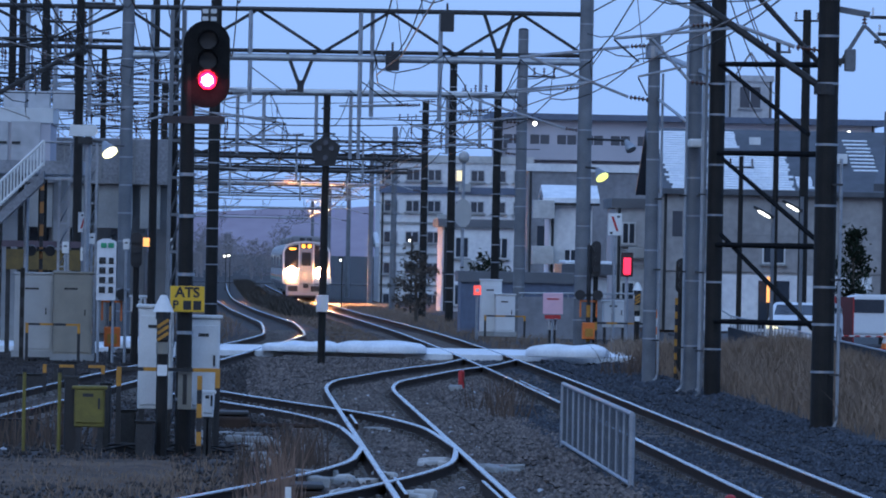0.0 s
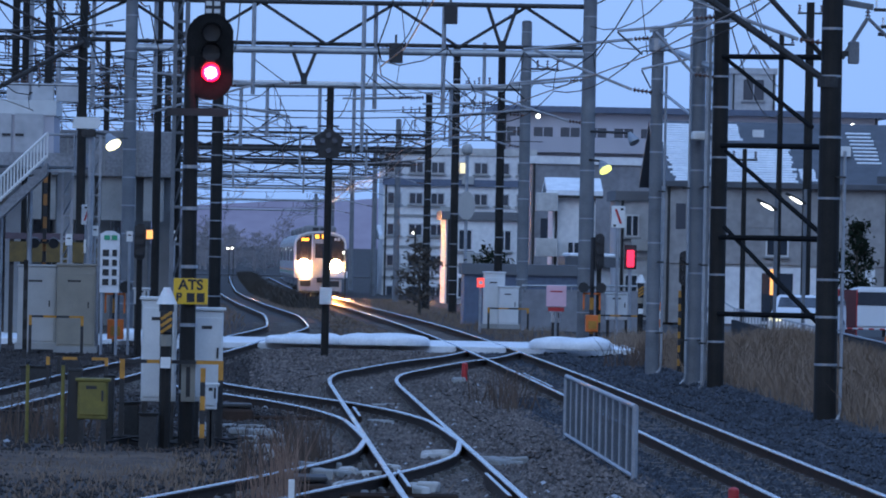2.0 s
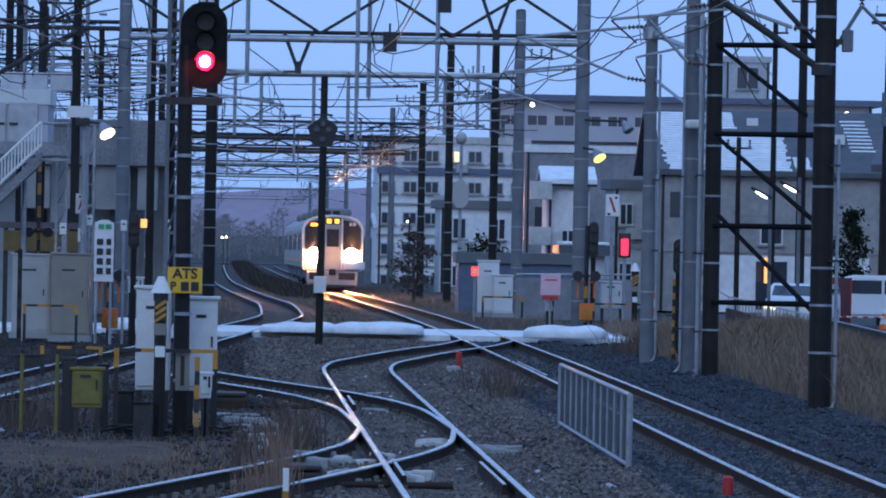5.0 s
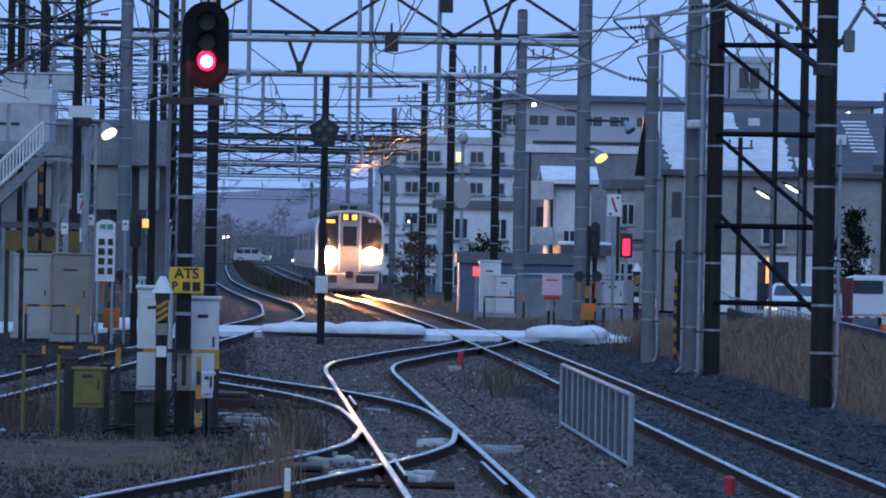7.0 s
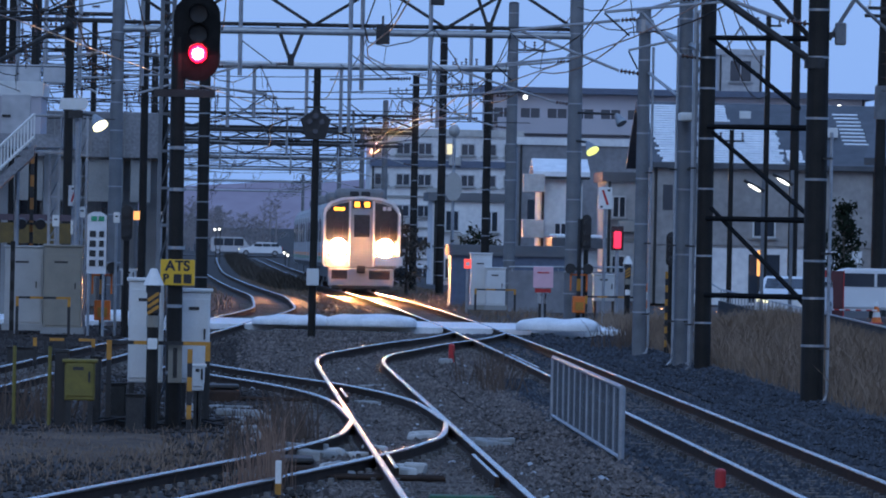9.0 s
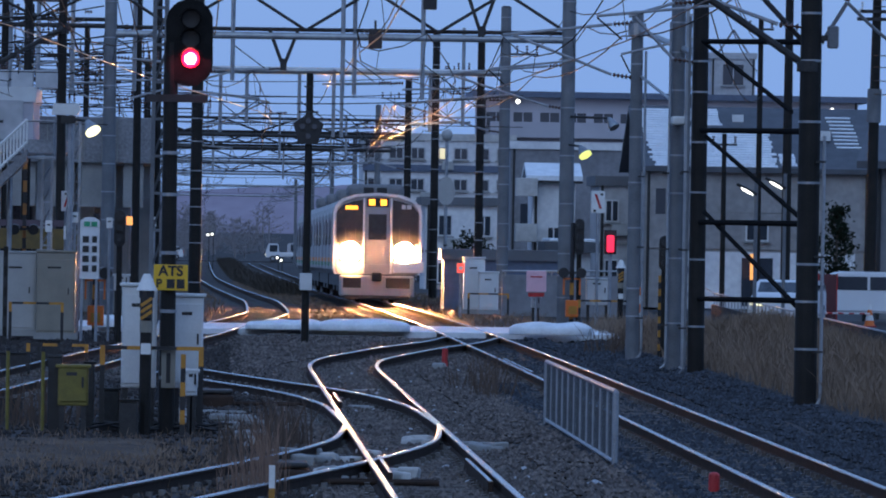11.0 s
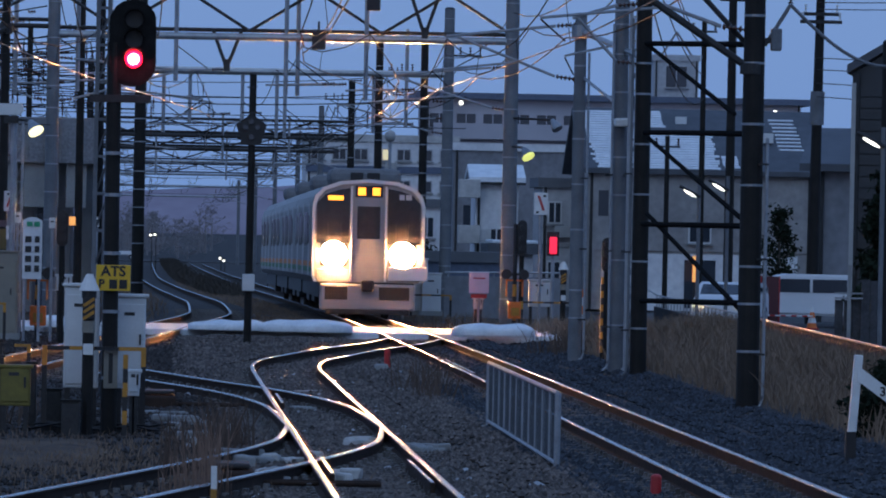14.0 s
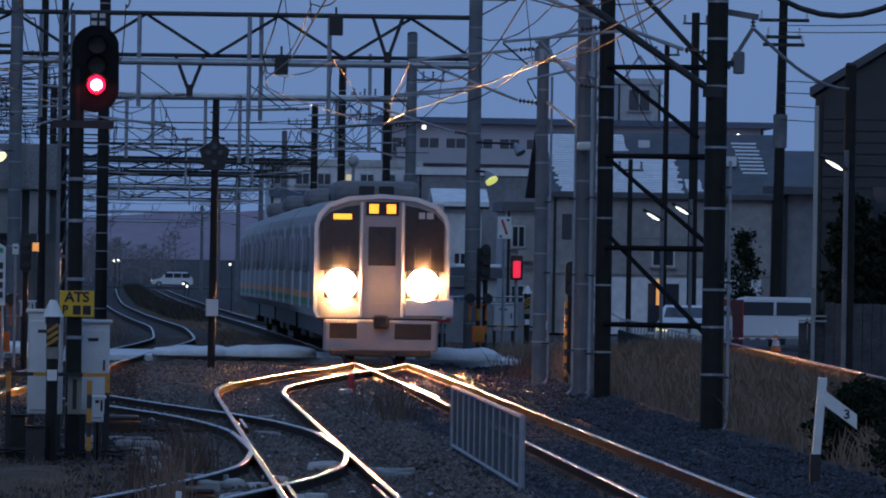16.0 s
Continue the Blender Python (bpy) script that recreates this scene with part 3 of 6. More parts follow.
def building(name, x0, x1, y0, y1, z0, z1, wall, label, category="building", rows=0, cols=0, win=(1.2, 1.2), frame_mat=None, roof="flat", over=0.4, ridge=2.0, roof_mat=None, lit=(), balcony=False, snow=False):
    """A block with its roof, and rows of framed windows towards the line."""
    t = thing(name, x0, y0, z0, label, category, "buildings beyond the line")
    w, d, h = x1 - x0, y1 - y0, z1 - z0
    part("wall", box(B(), w / 2, d / 2, 0, w, d, h), wall, t)
    rm = roof_mat or ROOF_TILE
    if roof == "flat":
        r = part("roof", box(B(), w / 2, d / 2, h, w + 2 * over, d + 2 * over, 0.35), rm, t)
        if snow:
            part("snow_cover", box(B(), w / 2, d / 2, h + 0.36, w + over, d + over, 0.12, bevel=0.04), SNOW, r)
    else:
        bm = B()
        if roof == "eaves":
            pts = [(-over, -over, h), (w + over, -over, h), (w + over, d / 2, h + ridge), (-over, d / 2, h + ridge), (-over, d + over, h), (w + over, d + over, h)]
            f = ((0, 1, 2, 3), (3, 2, 5, 4))
        else:
            pts = [(-over, -over, h), (-over, d + over, h), (w / 2, d + over, h + ridge), (w / 2, -over, h + ridge), (w + over, d + over, h), (w + over, -over, h)]
            f = ((0, 3, 2, 1), (3, 5, 4, 2))
        v = [bm.verts.new(p) for p in pts]
        for q in f:
            bm.faces.new([v[i] for i in q])
        g = bmesh.ops.extrude_face_region(bm, geom=list(bm.faces))
        for e in g["geom"]:
            if isinstance(e, bmesh.types.BMVert):
                e.co.z += 0.18
        bmesh.ops.recalc_face_normals(bm, faces=bm.faces)
        part("roof", bm, rm, t)
        bm = B()
        if roof == "eaves":
            gable = [(0, h), (d, h), (d / 2, h + ridge * d / (d + 2 * over))]
            for x in (0.02, w - 0.22):
                vs = [bm.verts.new((x, a, b)) for a, b in gable] + [bm.verts.new((x + 0.2, a, b)) for a, b in gable]
                bm.faces.new(vs[:3]), bm.faces.new(vs[3:][::-1])
                for i in range(3):
                    j = (i + 1) % 3
                    bm.faces.new((vs[i], vs[j], vs[j + 3], vs[i + 3]))
        else:
            plate(bm, [(0, h), (w, h), (w / 2, h + ridge)], 0.02, 0.2)
        bmesh.ops.recalc_face_normals(bm, faces=bm.faces)
        part("gable", bm, wall, t)
    for j in range(rows):
        zc = h * (j + 0.55) / rows if rows > 1 else h * 0.55
        if balcony:
            part("balcony", box(B(), w / 2, -0.5, zc - win[1] / 2 - 0.6, w * 0.96, 1.0, 0.9), wall, t)
        for i in range(cols):
            xc = w * (i + 0.5) / cols
            fr = part("window", box(B(), xc, -0.02, zc - win[1] / 2, win[0] + 0.12, 0.1, win[1] + 0.12), frame_mat or CABINET, t)
            part("pane", box(B(), xc, -0.06, zc - win[1] / 2 + 0.06, win[0], 0.08, win[1]), LAMP_DIM if (j, i) in lit else WINDOW, fr)
            part("mullion", box(B(), xc, -0.08, zc - win[1] / 2 + 0.06, 0.05, 0.08, win[1]), frame_mat or CABINET, fr)
            part("sill", box(B(), xc, -0.1, zc - win[1] / 2 - 0.06, win[0] + 0.25, 0.18, 0.06), CONCRETE, fr)
            if (i * 3 + j) % 4 == 1:
                part("cooling_unit", box(B(), xc + win[0] * 0.7, -0.18, zc - win[1] / 2 - 0.5, 0.6, 0.3, 0.42, bevel=0.03), CABINET_OLD, t)
        if j:
            part("string_course", box(B(), w / 2, -0.03, h * j / rows, w, 0.08, 0.12), CONCRETE, t)
    if rows:
        for x in (0.12, w - 0.12):
            part("downpipe", tube(B(), (x, -0.08, 0), (x, -0.08, h), 0.05, n=8), STEEL_DARK, t)
    return t


LAMP_DIM = mat("lit_room_window", (0.8, 0.7, 0.4), emit=(1.0, 0.85, 0.5), power=0.9, bump=0)
ROOF_GREY = mat("grey_flat_roof", (0.16, 0.165, 0.18), (0.1, 0.105, 0.115), rough=0.7, scale=0.5)
SIDING = mat("dark_house_siding", (0.055, 0.055, 0.058), (0.038, 0.038, 0.04), rough=0.7, scale=1.0)
BAND = mat("slate_roof_band", (0.12, 0.15, 0.22), (0.09, 0.11, 0.16), rough=0.6)

WALL_SLATE = mat("slate_grey_wall", (0.27, 0.27, 0.29), (0.18, 0.18, 0.195), rough=0.85, scale=0.5, fine=4)
WALL_DUSK = mat("grey_mauve_render", (0.5, 0.48, 0.52), (0.38, 0.37, 0.41), rough=0.85, scale=0.4)
# long flats far behind, with a stair tower
flats = building("apartment_building", 15.6, 37.4, 420, 432, -2, 9.85, WALL_DUSK, "long grey block of flats with a dark flat roof", rows=4, cols=14, win=(1.1, 0.8), frame_mat=WALL_DUSK, roof_mat=BAND, over=0.6, balcony=True)
tower = building("stair_tower", 29.1, 31.7, 424, 427, 10.2, 12.4, WALL_GREY, "slate-grey stair tower on the roof of the flats", rows=1, cols=1, frame_mat=WALL_GREY, over=0.1, roof_mat=WALL_GREY)
for a in (0.4, 2.2):
    part("frame_bar", tube(B(), (a, 0.1, 2.5), (1.3, 0.1, 3.9), 0.06, n=6), WALL_SLATE, tower)
# mid-distance blocks

def outward(t, k):
    """Moves a building out along its bearing, with its size."""
    t.matrix_world = Matrix.Translation((0, 0, EYE * (1 - k))) @ Matrix.Diagonal((k, k, k, 1)) @ t.matrix_world


outward(flats, 1.4)
outward(tower, 1.4)
office = building("office_block", 7.5, 15.0, 360, 372, -1.2, 6.55, WALL_WHITE, "pale five-storey building with rows of small windows and a blue band", rows=5, cols=7, win=(0.6, 0.5), frame_mat=WALL_GREY, roof_mat=WALL_PALE, lit=((4, 3),), over=0.1)
part("blue_band", box(B(), 3.75, -0.1, 6.2, 7.6, 0.14, 0.34), BAND, office, "dark blue band across the wall")
outward(office, 1.3)
building("hall", 13.6, 20.4, 330, 340, -1, 5.9, WALL_SLATE, "broad grey hall with a thin pale roof edge", rows=1, cols=4, win=(0.8, 1.1), frame_mat=WALL_SLATE, roof_mat=WALL_WHITE, over=0.1)
shed = building("warehouse", 7.2, 11.5, 335, 345, -1, 2.3, WALL_PALE, "low pale shed with snow on its roof", rows=1, cols=3, win=(0.7, 0.6), roof="eaves", ridge=0.5, roof_mat=SNOW)
outward(shed, 1.4)
cottage = building("small_house", 9.0, 12.3, 305, 312, -0.8, 3.2, WALL_WHITE, "white two-storey house with small dark windows", "house", rows=2, cols=2, win=(0.5, 0.8), roof_mat=ROOF_GREY, over=0.2)
outward(cottage, 1.25)
narrow = building("small_house", 11.95, 13.55, 270, 274, -0.5, 4.1, WALL_WHITE, "tall narrow white house with snow on its roof and stepped balconies", "house", rows=1, cols=1, win=(0.4, 0.5), frame_mat=WALL_WHITE, roof="eaves", ridge=0.5, over=0.25, roof_mat=SNOW)
building("small_house", 14.0, 15.9, 262, 268, -0.4, 3.9, WALL_GREY, "grey house wall behind the masts", "house", rows=2, cols=2, win=(0.4, 0.7), roof_mat=ROOF_GREY, over=0.15)
for z in (4.0, 2.3):
    part("balcony", box(B(), -0.25, -0.3, z, 0.8, 1.0, 0.68, bevel=0.02), WALL_PALE, narrow)
part("eaves_board", box(B(), 0.8, -0.28, 4.5, 2.1, 0.06, 0.1), STEEL_DARK, narrow)
for k in range(5):
    part("tile_course", box(B(), 0.8 + 0.1 * (k % 2), 0.05 + 0.32 * k, 4.81 + 0.071 * k, 1.5, 0.06, 0.03), ROOF_TILE, narrow)
building("garage_roof", 11.9, 13.2, 252, 257, -0.4, 1.5, WALL_GREY, "low porch with thick snow on its flat roof", "shed", snow=True, over=0.3)
building("long_shed", 7.6, 11.5, 236, 239, -0.5, 1.25, BAND, "low dark shed wall behind the relay boxes", "shed", roof_mat=ROOF_GREY, over=0.1)
WALL_TAN = mat("tan_house_wall", (0.37, 0.35, 0.34), (0.24, 0.228, 0.225), rough=0.85, scale=0.5, fine=4)
# the large house with snow on its tiles
big = building("house", 15.25, 23.2, 255, 264, -0.4, 4.4, WALL_TAN, "large pale house with patches of snow on its tiled roof", "house", rows=1, cols=1, win=(0.7, 0.5), roof="eaves", ridge=2.2, over=0.35)


def roof_snow(t, spans):
    """Rows of snow that lie between the courses of tiles."""
    for a, b, u0, u1 in spans:
        n = max(1, int((u1 - u0) * (26 if a < 5 else 17)))
        for k in range(n):
            u = u0 + (u1 - u0) * k / n
            y, z = -0.35 + u * 4.85, 4.98 + u * 2.2
            part("snow_patch", box(B(), (a + b) * 0.555 + (0.25 - 0.35 * u) + random.uniform(-0.03, 0.03), y, z, (b - a) * 1.11 * random.uniform(0.95, 1.03), 0.145 if a < 5 else 0.09, 0.03, rot=pose(0, 0, 0, 24.4)), SNOW, t)


roof_snow(big, ((0.0, 4.0, 0.02, 0.58), (0.0, 1.1, 0.58, 0.97), (1.2, 2.6, 0.7, 0.98), (1.15, 1.9, 0.55, 0.72), (6.05, 6.85, 0.35, 0.9), (4.1, 4.6, 0.05, 0.25)))
part("skylight", box(B(), 3.5, 3.4, 6.6, 0.4, 0.2, 0.3), CABINET, big, "small pale roof window")
part("skylight", box(B(), 6.5, 1.8, 6.0, 0.35, 0.2, 0.35), CABINET, big, "small pale roof window")
big.matrix_world = pose(15.25, 255, -0.4, 0, 0, 0.4)
# dark gabled house and neighbours at the far right
gabled = building("house", 14.9, 21.7, 152, 158, -0.3, 5.8, SIDING, "dark gabled house with ribbed siding", "house", rows=1, cols=2, win=(0.5, 0.9), roof="gable", ridge=2.15, over=0.12)
lean = building("house", 16.4, 19.2, 172, 178, -0.2, 3.9, WALL_SLATE, "grey house with a lean-to roof and specks of snow", "house", rows=1, cols=1, win=(0.3, 1.2), roof="eaves", ridge=0.9, over=0.4)

lean.matrix_world = pose(15.75, 172, -0.2, 0, 0, -10)
outward(lean, 1.28)
gabled.matrix_world = pose(14.62, 152, -0.3, 0, 0, -8)
# ---- left: overbridge, stairs, plant house ----
VIADUCT = mat("stained_overbridge_concrete", (0.3, 0.3, 0.315), (0.13, 0.13, 0.14), rough=0.9, scale=0.9, fine=14)
ob = thing("overbridge", -9.5, 200, -0.2, "stained concrete overbridge on square columns", "bridge")
part("deck", box(B(), 3.6, 4, 4.1, 8.6, 14, 1.25, bevel=0.03), VIADUCT, ob)
for x, w in ((5.3, 0.9), (6.4, 0.95), (7.35, 0.55), (4.2, 1.0)):
    part("panel", box(B(), x, -2.75, 2.9, w, 0.12, 1.2, bevel=0.02), CONCRETE, ob, "pale concrete panel")
part("beam", box(B(), 3.6, 2, 3.1, 6.4, 1.2, 1.0, bevel=0.03), CONCRETE, ob)
for x in (0.6, 2.4, 3.6, 4.8, 5.9, 6.95, 7.65):
    part("column", box(B(), x, 1.0, 0, 0.5, 0.6, 3.2, bevel=0.03), CONCRETE, ob)
    part("column", box(B(), x, 6.0, 0, 0.5, 0.6, 4.2, bevel=0.03), CONCRETE, ob)
part("back_wall", box(B(), 3.0, 9, 0, 6.6, 0.3, 4.2), VIADUCT, ob)
for x in (5.0, 5.5, 6.0, 6.5, 6.9):
    part("rib", box(B(), x, -3.02, 4.15, 0.03, 0.06, 1.15), CONCRETE, ob)
building("plant_house", -6.3, -4.22, 170, 176, 4.1, 5.1, WALL_DUSK, "white plant room on the overbridge with double doors", "plant room", roof_mat=CABINET, over=0.05)
dr = thing("plant_tank", -5.1, 171, 5.44, "row of pale rooftop units beside the plant room", "roof unit")
for i in range(3):
    part("unit", box(B(), 0.58 * i, 0, 0, 0.52, 0.6, 0.42, bevel=0.02), WALL_GREY, dr)
pl = thing("platform_slab", -6.6, 171, 3.9, "concrete slab under the plant room", "slab")
part("slab", box(B(), 1.5, 1, 0, 3.4, 8, 0.3), VIADUCT, pl)
for x in (0.3, 1.4, 2.6):
    part("column", box(B(), x, 1.5, -4.1, 0.35, 0.4, 4.1), CONCRETE, pl)
st = thing("staircase", -5.6, 150, -0.2, "stair flight with pale railings climbing to the overbridge", "stairs")
part("flight", plate(B(), [(0, 2.3), (1.75, 4.0), (1.75, 3.75), (0, 2.05)], 0, 1.4), VIADUCT, st)
part("handrail", tube(B(), (0.0, 0, 2.92), (1.75, 0, 4.62), 0.03), WHITE, st)
part("handrail", tube(B(), (0.0, 0, 2.45), (1.75, 0, 4.15), 0.03), WHITE, st)
for i in range(27):
    u = i / 26
    part("baluster", tube(B(), (1.75 * u, 0, 2.4 + 1.7 * u), (1.75 * u, 0, 2.92 + 1.7 * u), 0.021, n=6), WHITE, st)
for x in (0.2, 0.8, 1.4):
    part("post", tube(B(), (x, 0.7, 0), (x, 0.7, 2.3 + x), 0.05), STEEL, st)


# ---- street lamps and lights ----
def flood_lamp(x, y, z, label, glass, size, to):
    t = thing("flood_lamp", x, y, z, label, "lamp")
    part("shade", tube(B(), (-0.12, 0.12, 0.2), (0, 0, 0), 0.05, size, 18), STEEL, t)
    part("lens", tube(B(), (0, 0, 0), (0.02, -0.02, -0.035), size * 0.95, n=18), glass, t, "lit round lens")
    part("bracket", tube(B(), (-0.12, 0.12, 0.2), (to[0] - x, to[1] - y, 0.25), 0.03), STEEL_DARK, t)


flood_lamp(-2.48, 149, 4.2, "round flood lamp glowing pale yellow on a post", LAMP_GLOW, 0.17, (-2.95, 150.3))
flood_lamp(9.25, 180, 4.2, "round lamp glowing yellow-green on a mast", mat("yellow_green_lens", (0.7, 0.8, 0.2), emit=(0.85, 0.9, 0.25), power=1.3, bump=0), 0.17, (8.85, 181))
flood_lamp(9.9, 179, 4.9, "unlit round flood lamp on a mast", STEEL, 0.14, (8.85, 181))
for x, y, z in ((13.97, 189, 3.4), (14.76, 189.5, 3.58), (13.85, 140, 4.2), (24, 250, 3.9)):
    t = thing("street_light", x, y, z, "fluorescent street light glowing white", "lamp", "street lights")
    bm = ball(B(), 0, 0, 0, 1.0)
    bmesh.ops.transform(bm, matrix=pose(0, 0, 0, 0, 30, 0) @ Matrix.Diagonal((0.2, 0.05, 0.035, 1)), verts=bm.verts)
    part("tube", bm, TUBE_GLOW, t, "glowing tube in a bowl")
    part("hood", tube(B(), (-0.27, 0.02, 0.19), (0.27, 0.02, -0.08), 0.04, n=8), STEEL_DARK, t)
    part("post", tube(B(), (0.25, 0.1, -z), (0.25, 0.1, 0.3), 0.05), POLE_GREY, t)
for x, y, z in ((24.6, 586, 12.45), (46.4, 586, 12.3), (50.1, 586, 12.2), (7.5, 300, 2.6), (5.1, 560, -0.4), (5.4, 561, -0.6), (-0.3, 600, 1.2), (0.05, 601, 1.25), (6.2, 400, 1.5)):
    t = thing("small_lamp", x, y, z, "small white lamp glowing far off", "lamp", "far lamps")
    part("bulb", ball(B(), 0, 0, 0, (0.13 if z > 9 else 0.065) * y / 400), TUBE_GLOW, t)
    part("holder", box(B(), 0, 0.1, 0.1, 0.25, 0.2, 0.1), STEEL_DARK, t)
    part("post", tube(B(), (0.1, 0.15, -3), (0.1, 0.15, 0.1), 0.04, n=6) if z < 9 else tube(B(), (0.1, 0.15, 0.15), (0.1, 3.0, 0.15), 0.06, n=6), STEEL_DARK, t)


# ---- trackside things ----
def cabinet(x, y, z, w, d, h, material, label, legs=0.0, group="relay cabinets"):
    t = thing("relay_cabinet", x, y, z, label, "cabinet", group)
    part("body", box(B(), 0, 0, legs, w, d, h, bevel=0.015), material, t)
    part("roof", box(B(), 0, 0, legs + h, w + 0.06, d + 0.06, 0.04, bevel=0.01), material, t)
    dr = part("door", box(B(), 0, -d / 2 - 0.005, legs + 0.05, w * 0.9, 0.03, h * 0.88, bevel=0.008), material, t)
    part("handle", box(B(), w * 0.32, -d / 2 - 0.03, legs + h * 0.48, 0.025, 0.03, 0.13), STEEL_DARK, dr)
    part("label_bar", box(B(), -w * 0.05, -d / 2 - 0.022, legs + h * 0.8, w * 0.35, 0.006, 0.04), STEEL_DARK, dr)
    if legs:
        for a in (-1, 1):
            for b in (-1, 1):
                part("leg", box(B(), a * (w / 2 - 0.05), b * (d / 2 - 0.05), 0, 0.06, 0.06, legs), STEEL_DARK, t)
    else:
        part("plinth", box(B(), 0, 0, -0.12, w + 0.1, d + 0.1, 0.13), CONCRETE, t)
    return t


cabinet(-4.02, 151, 0.05, 0.8, 0.7, 1.6, CABINET_OLD, "tall white relay cabinet beside the side track")
cabinet(-3.2, 150.5, 0.0, 0.8, 0.7, 1.68, CABINET_TAN, "tall tan relay cabinet beside the side track")
cabinet(-0.85, 87.4, -0.2, 0.42, 0.4, 1.22, CABINET, "pale blue-grey signal cabinet on legs", legs=0.57)
cabinet(-0.26, 87.6, -0.2, 0.36, 0.35, 1.1, CABINET, "pale signal cabinet on legs beside the mast", legs=0.57)
cabinet(-0.21, 86.6, -0.2, 0.14, 0.14, 0.28, CABINET, "small white junction box on a stake", legs=0.5)
cabinet(-1.62, 86.6, -0.2, 0.36, 0.3, 0.45, OLIVE, "olive track-side box on short legs", legs=0.36)
cabinet(7.45, 205, 0.0, 0.6, 0.5, 1.45, CABINET, "white relay cabinet beyond the crossing")
cabinet(7.85, 204.6, 0.0, 0.55, 0.5, 1.05, CABINET, "low white relay cabinet beyond the crossing")
cabinet(9.67, 181, -0.2, 0.56, 0.4, 0.64, CABINET, "white control box on dark legs at the crossing", legs=0.65)
cabinet(-1.87, 152, -0.2, 0.32, 0.3, 0.3, CABINET, "small white box on a stake", legs=1.1)
cabinet(8.15, 181.5, -0.2, 0.22, 0.2, 0.24, CABINET, "small white box under the pink board", legs=0.55)


def striped(name, x, y, z, h, label, sx=0.09, dark=BLACK, bright=YELLOW, n=6, category="marker post", group="striped posts"):
    t = thing(name, x, y, z, label, category, group)
    for i in range(n):
        part("stripe", box(B(), 0, 0, h * i / n, sx, sx, h / n), bright if i % 2 else dark, t)
    return t


def guard_rail(x0, x1, y, z, h, label):
    t = thing("guard_rail", x0, y, z, label, "guard rail", "yellow and black guard rails")
    w = x1 - x0
    n = max(4, int(w / 0.25))
    for i in range(n):
        part("stripe", box(B(), w * (i + 0.5) / n, 0, h - 0.045, w / n, 0.045, 0.045), YELLOW if i % 2 else BLACK, t)
    for x in (0, w):
        for i in range(4):
            part("post_stripe", box(B(), x, 0, h * i / 4, 0.06, 0.05, h / 4), YELLOW if i == 3 else BLACK, t)


guard_rail(-1.28, -0.1, 86.8, -0.05, 0.93, "yellow and black guard rail round the signal cabinets")
guard_rail(-4.05, -3.0, 147, -0.12, 0.8, "yellow and black guard rail before the relay cabinets")
guard_rail(-2.95, -2.0, 118, -0.2, 0.55, "low dark guard rail at the side track")
guard_rail(9.1, 10.4, 178.5, -0.2, 0.8, "yellow and black guard rail at the crossing gear")
guard_rail(7.2, 8.3, 202, -0.1, 0.6, "yellow guard rail before the relay cabinets")
striped("marker_post", -0.31, 86.2, -0.2, 1.0, "yellow and black stake beside the cabinets", 0.06)
striped("marker_post", -3.95, 153, -0.2, 3.85, "tall dull orange and black hazard post behind the cabinets", 0.08, BLACK, mat("faded_orange", (0.38, 0.15, 0.03), (0.22, 0.09, 0.025), rough=0.6), 16)
striped("marker_post", -4.13, 146, -0.2, 2.0, "black post with dull stripes before the white cabinet", 0.09, BLACK, POLE_DARK, 10)
striped("marker_post", 9.0, 145, -0.2, 1.65, "black and yellow hazard post at the edge of the ballast", 0.06, n=12)
striped("marker_post", 10.75, 184, -0.2, 1.1, "orange and white hazard post at the crossing", 0.18, WHITE, ORANGE, 7)
striped("marker_post", 0.59, 66.2, -0.25, 0.42, "white and yellow stake at the switch", 0.055, YELLOW, WHITE, 2)
for x in (-2.4, -1.98):
    t = thing("marker_stake", x, 86.5, -0.25, "thin yellow stake at the side track", "stake", "thin stakes")
    part("stake", tube(B(), (0, 0, 0), (0, 0, 1.05), 0.022), OLIVE, t)
    part("cap", tube(B(), (0, 0, 1.05), (0, 0, 1.09), 0.034), BLACK, t)
for x, y, h in ((4.96, 70.8, 0.24), (4.18, 128.6, 0.42)):
    t = thing("marker_stump", x, y, -0.25, "short red round marker post between the tracks", "marker post", "red posts")
    part("stump", tube(B(), (0, 0, 0), (0, 0, h), 0.055, n=14), REDP, t)
    part("cap", ball(B(), 0, 0, h, 0.055, 0.6), REDP, t)


def bell_post(x, y, z, h, label):
    t = thing("bell_post", x, y, z, label, "signal post", "hooded posts")
    part("post", tube(B(), (0, 0, 0), (0, 0, h), 0.07), POLE_DARK, t)
    part("hood", tube(B(), (0, 0, h), (0, 0, h + 0.2), 0.13, 0.04, 14), WHITE, t, "white bell-shaped hood")
    part("neck", tube(B(), (0, 0, h - 0.09), (0, 0, h), 0.09, n=12), BLACK, t)
    b = part("striped_sheet", box(B(), 0, -0.1, h - 0.33, 0.15, 0.02, 0.25), BLACK, t)
    for i in range(3):
        part("slash", box(B(), 0, -0.115, h - 0.31 + 0.078 * i, 0.16, 0.006, 0.036, rot=pose(0, 0, 0, 0, -35, 0)), YELLOW, b)
    part("pale_sleeve", tube(B(), (0, 0, h - 0.5), (0, 0, h - 0.36), 0.078), CABINET_TAN, t)
    part("tag", box(B(), 0, -0.11, h - 0.76, 0.12, 0.02, 0.13), WHITE, t)


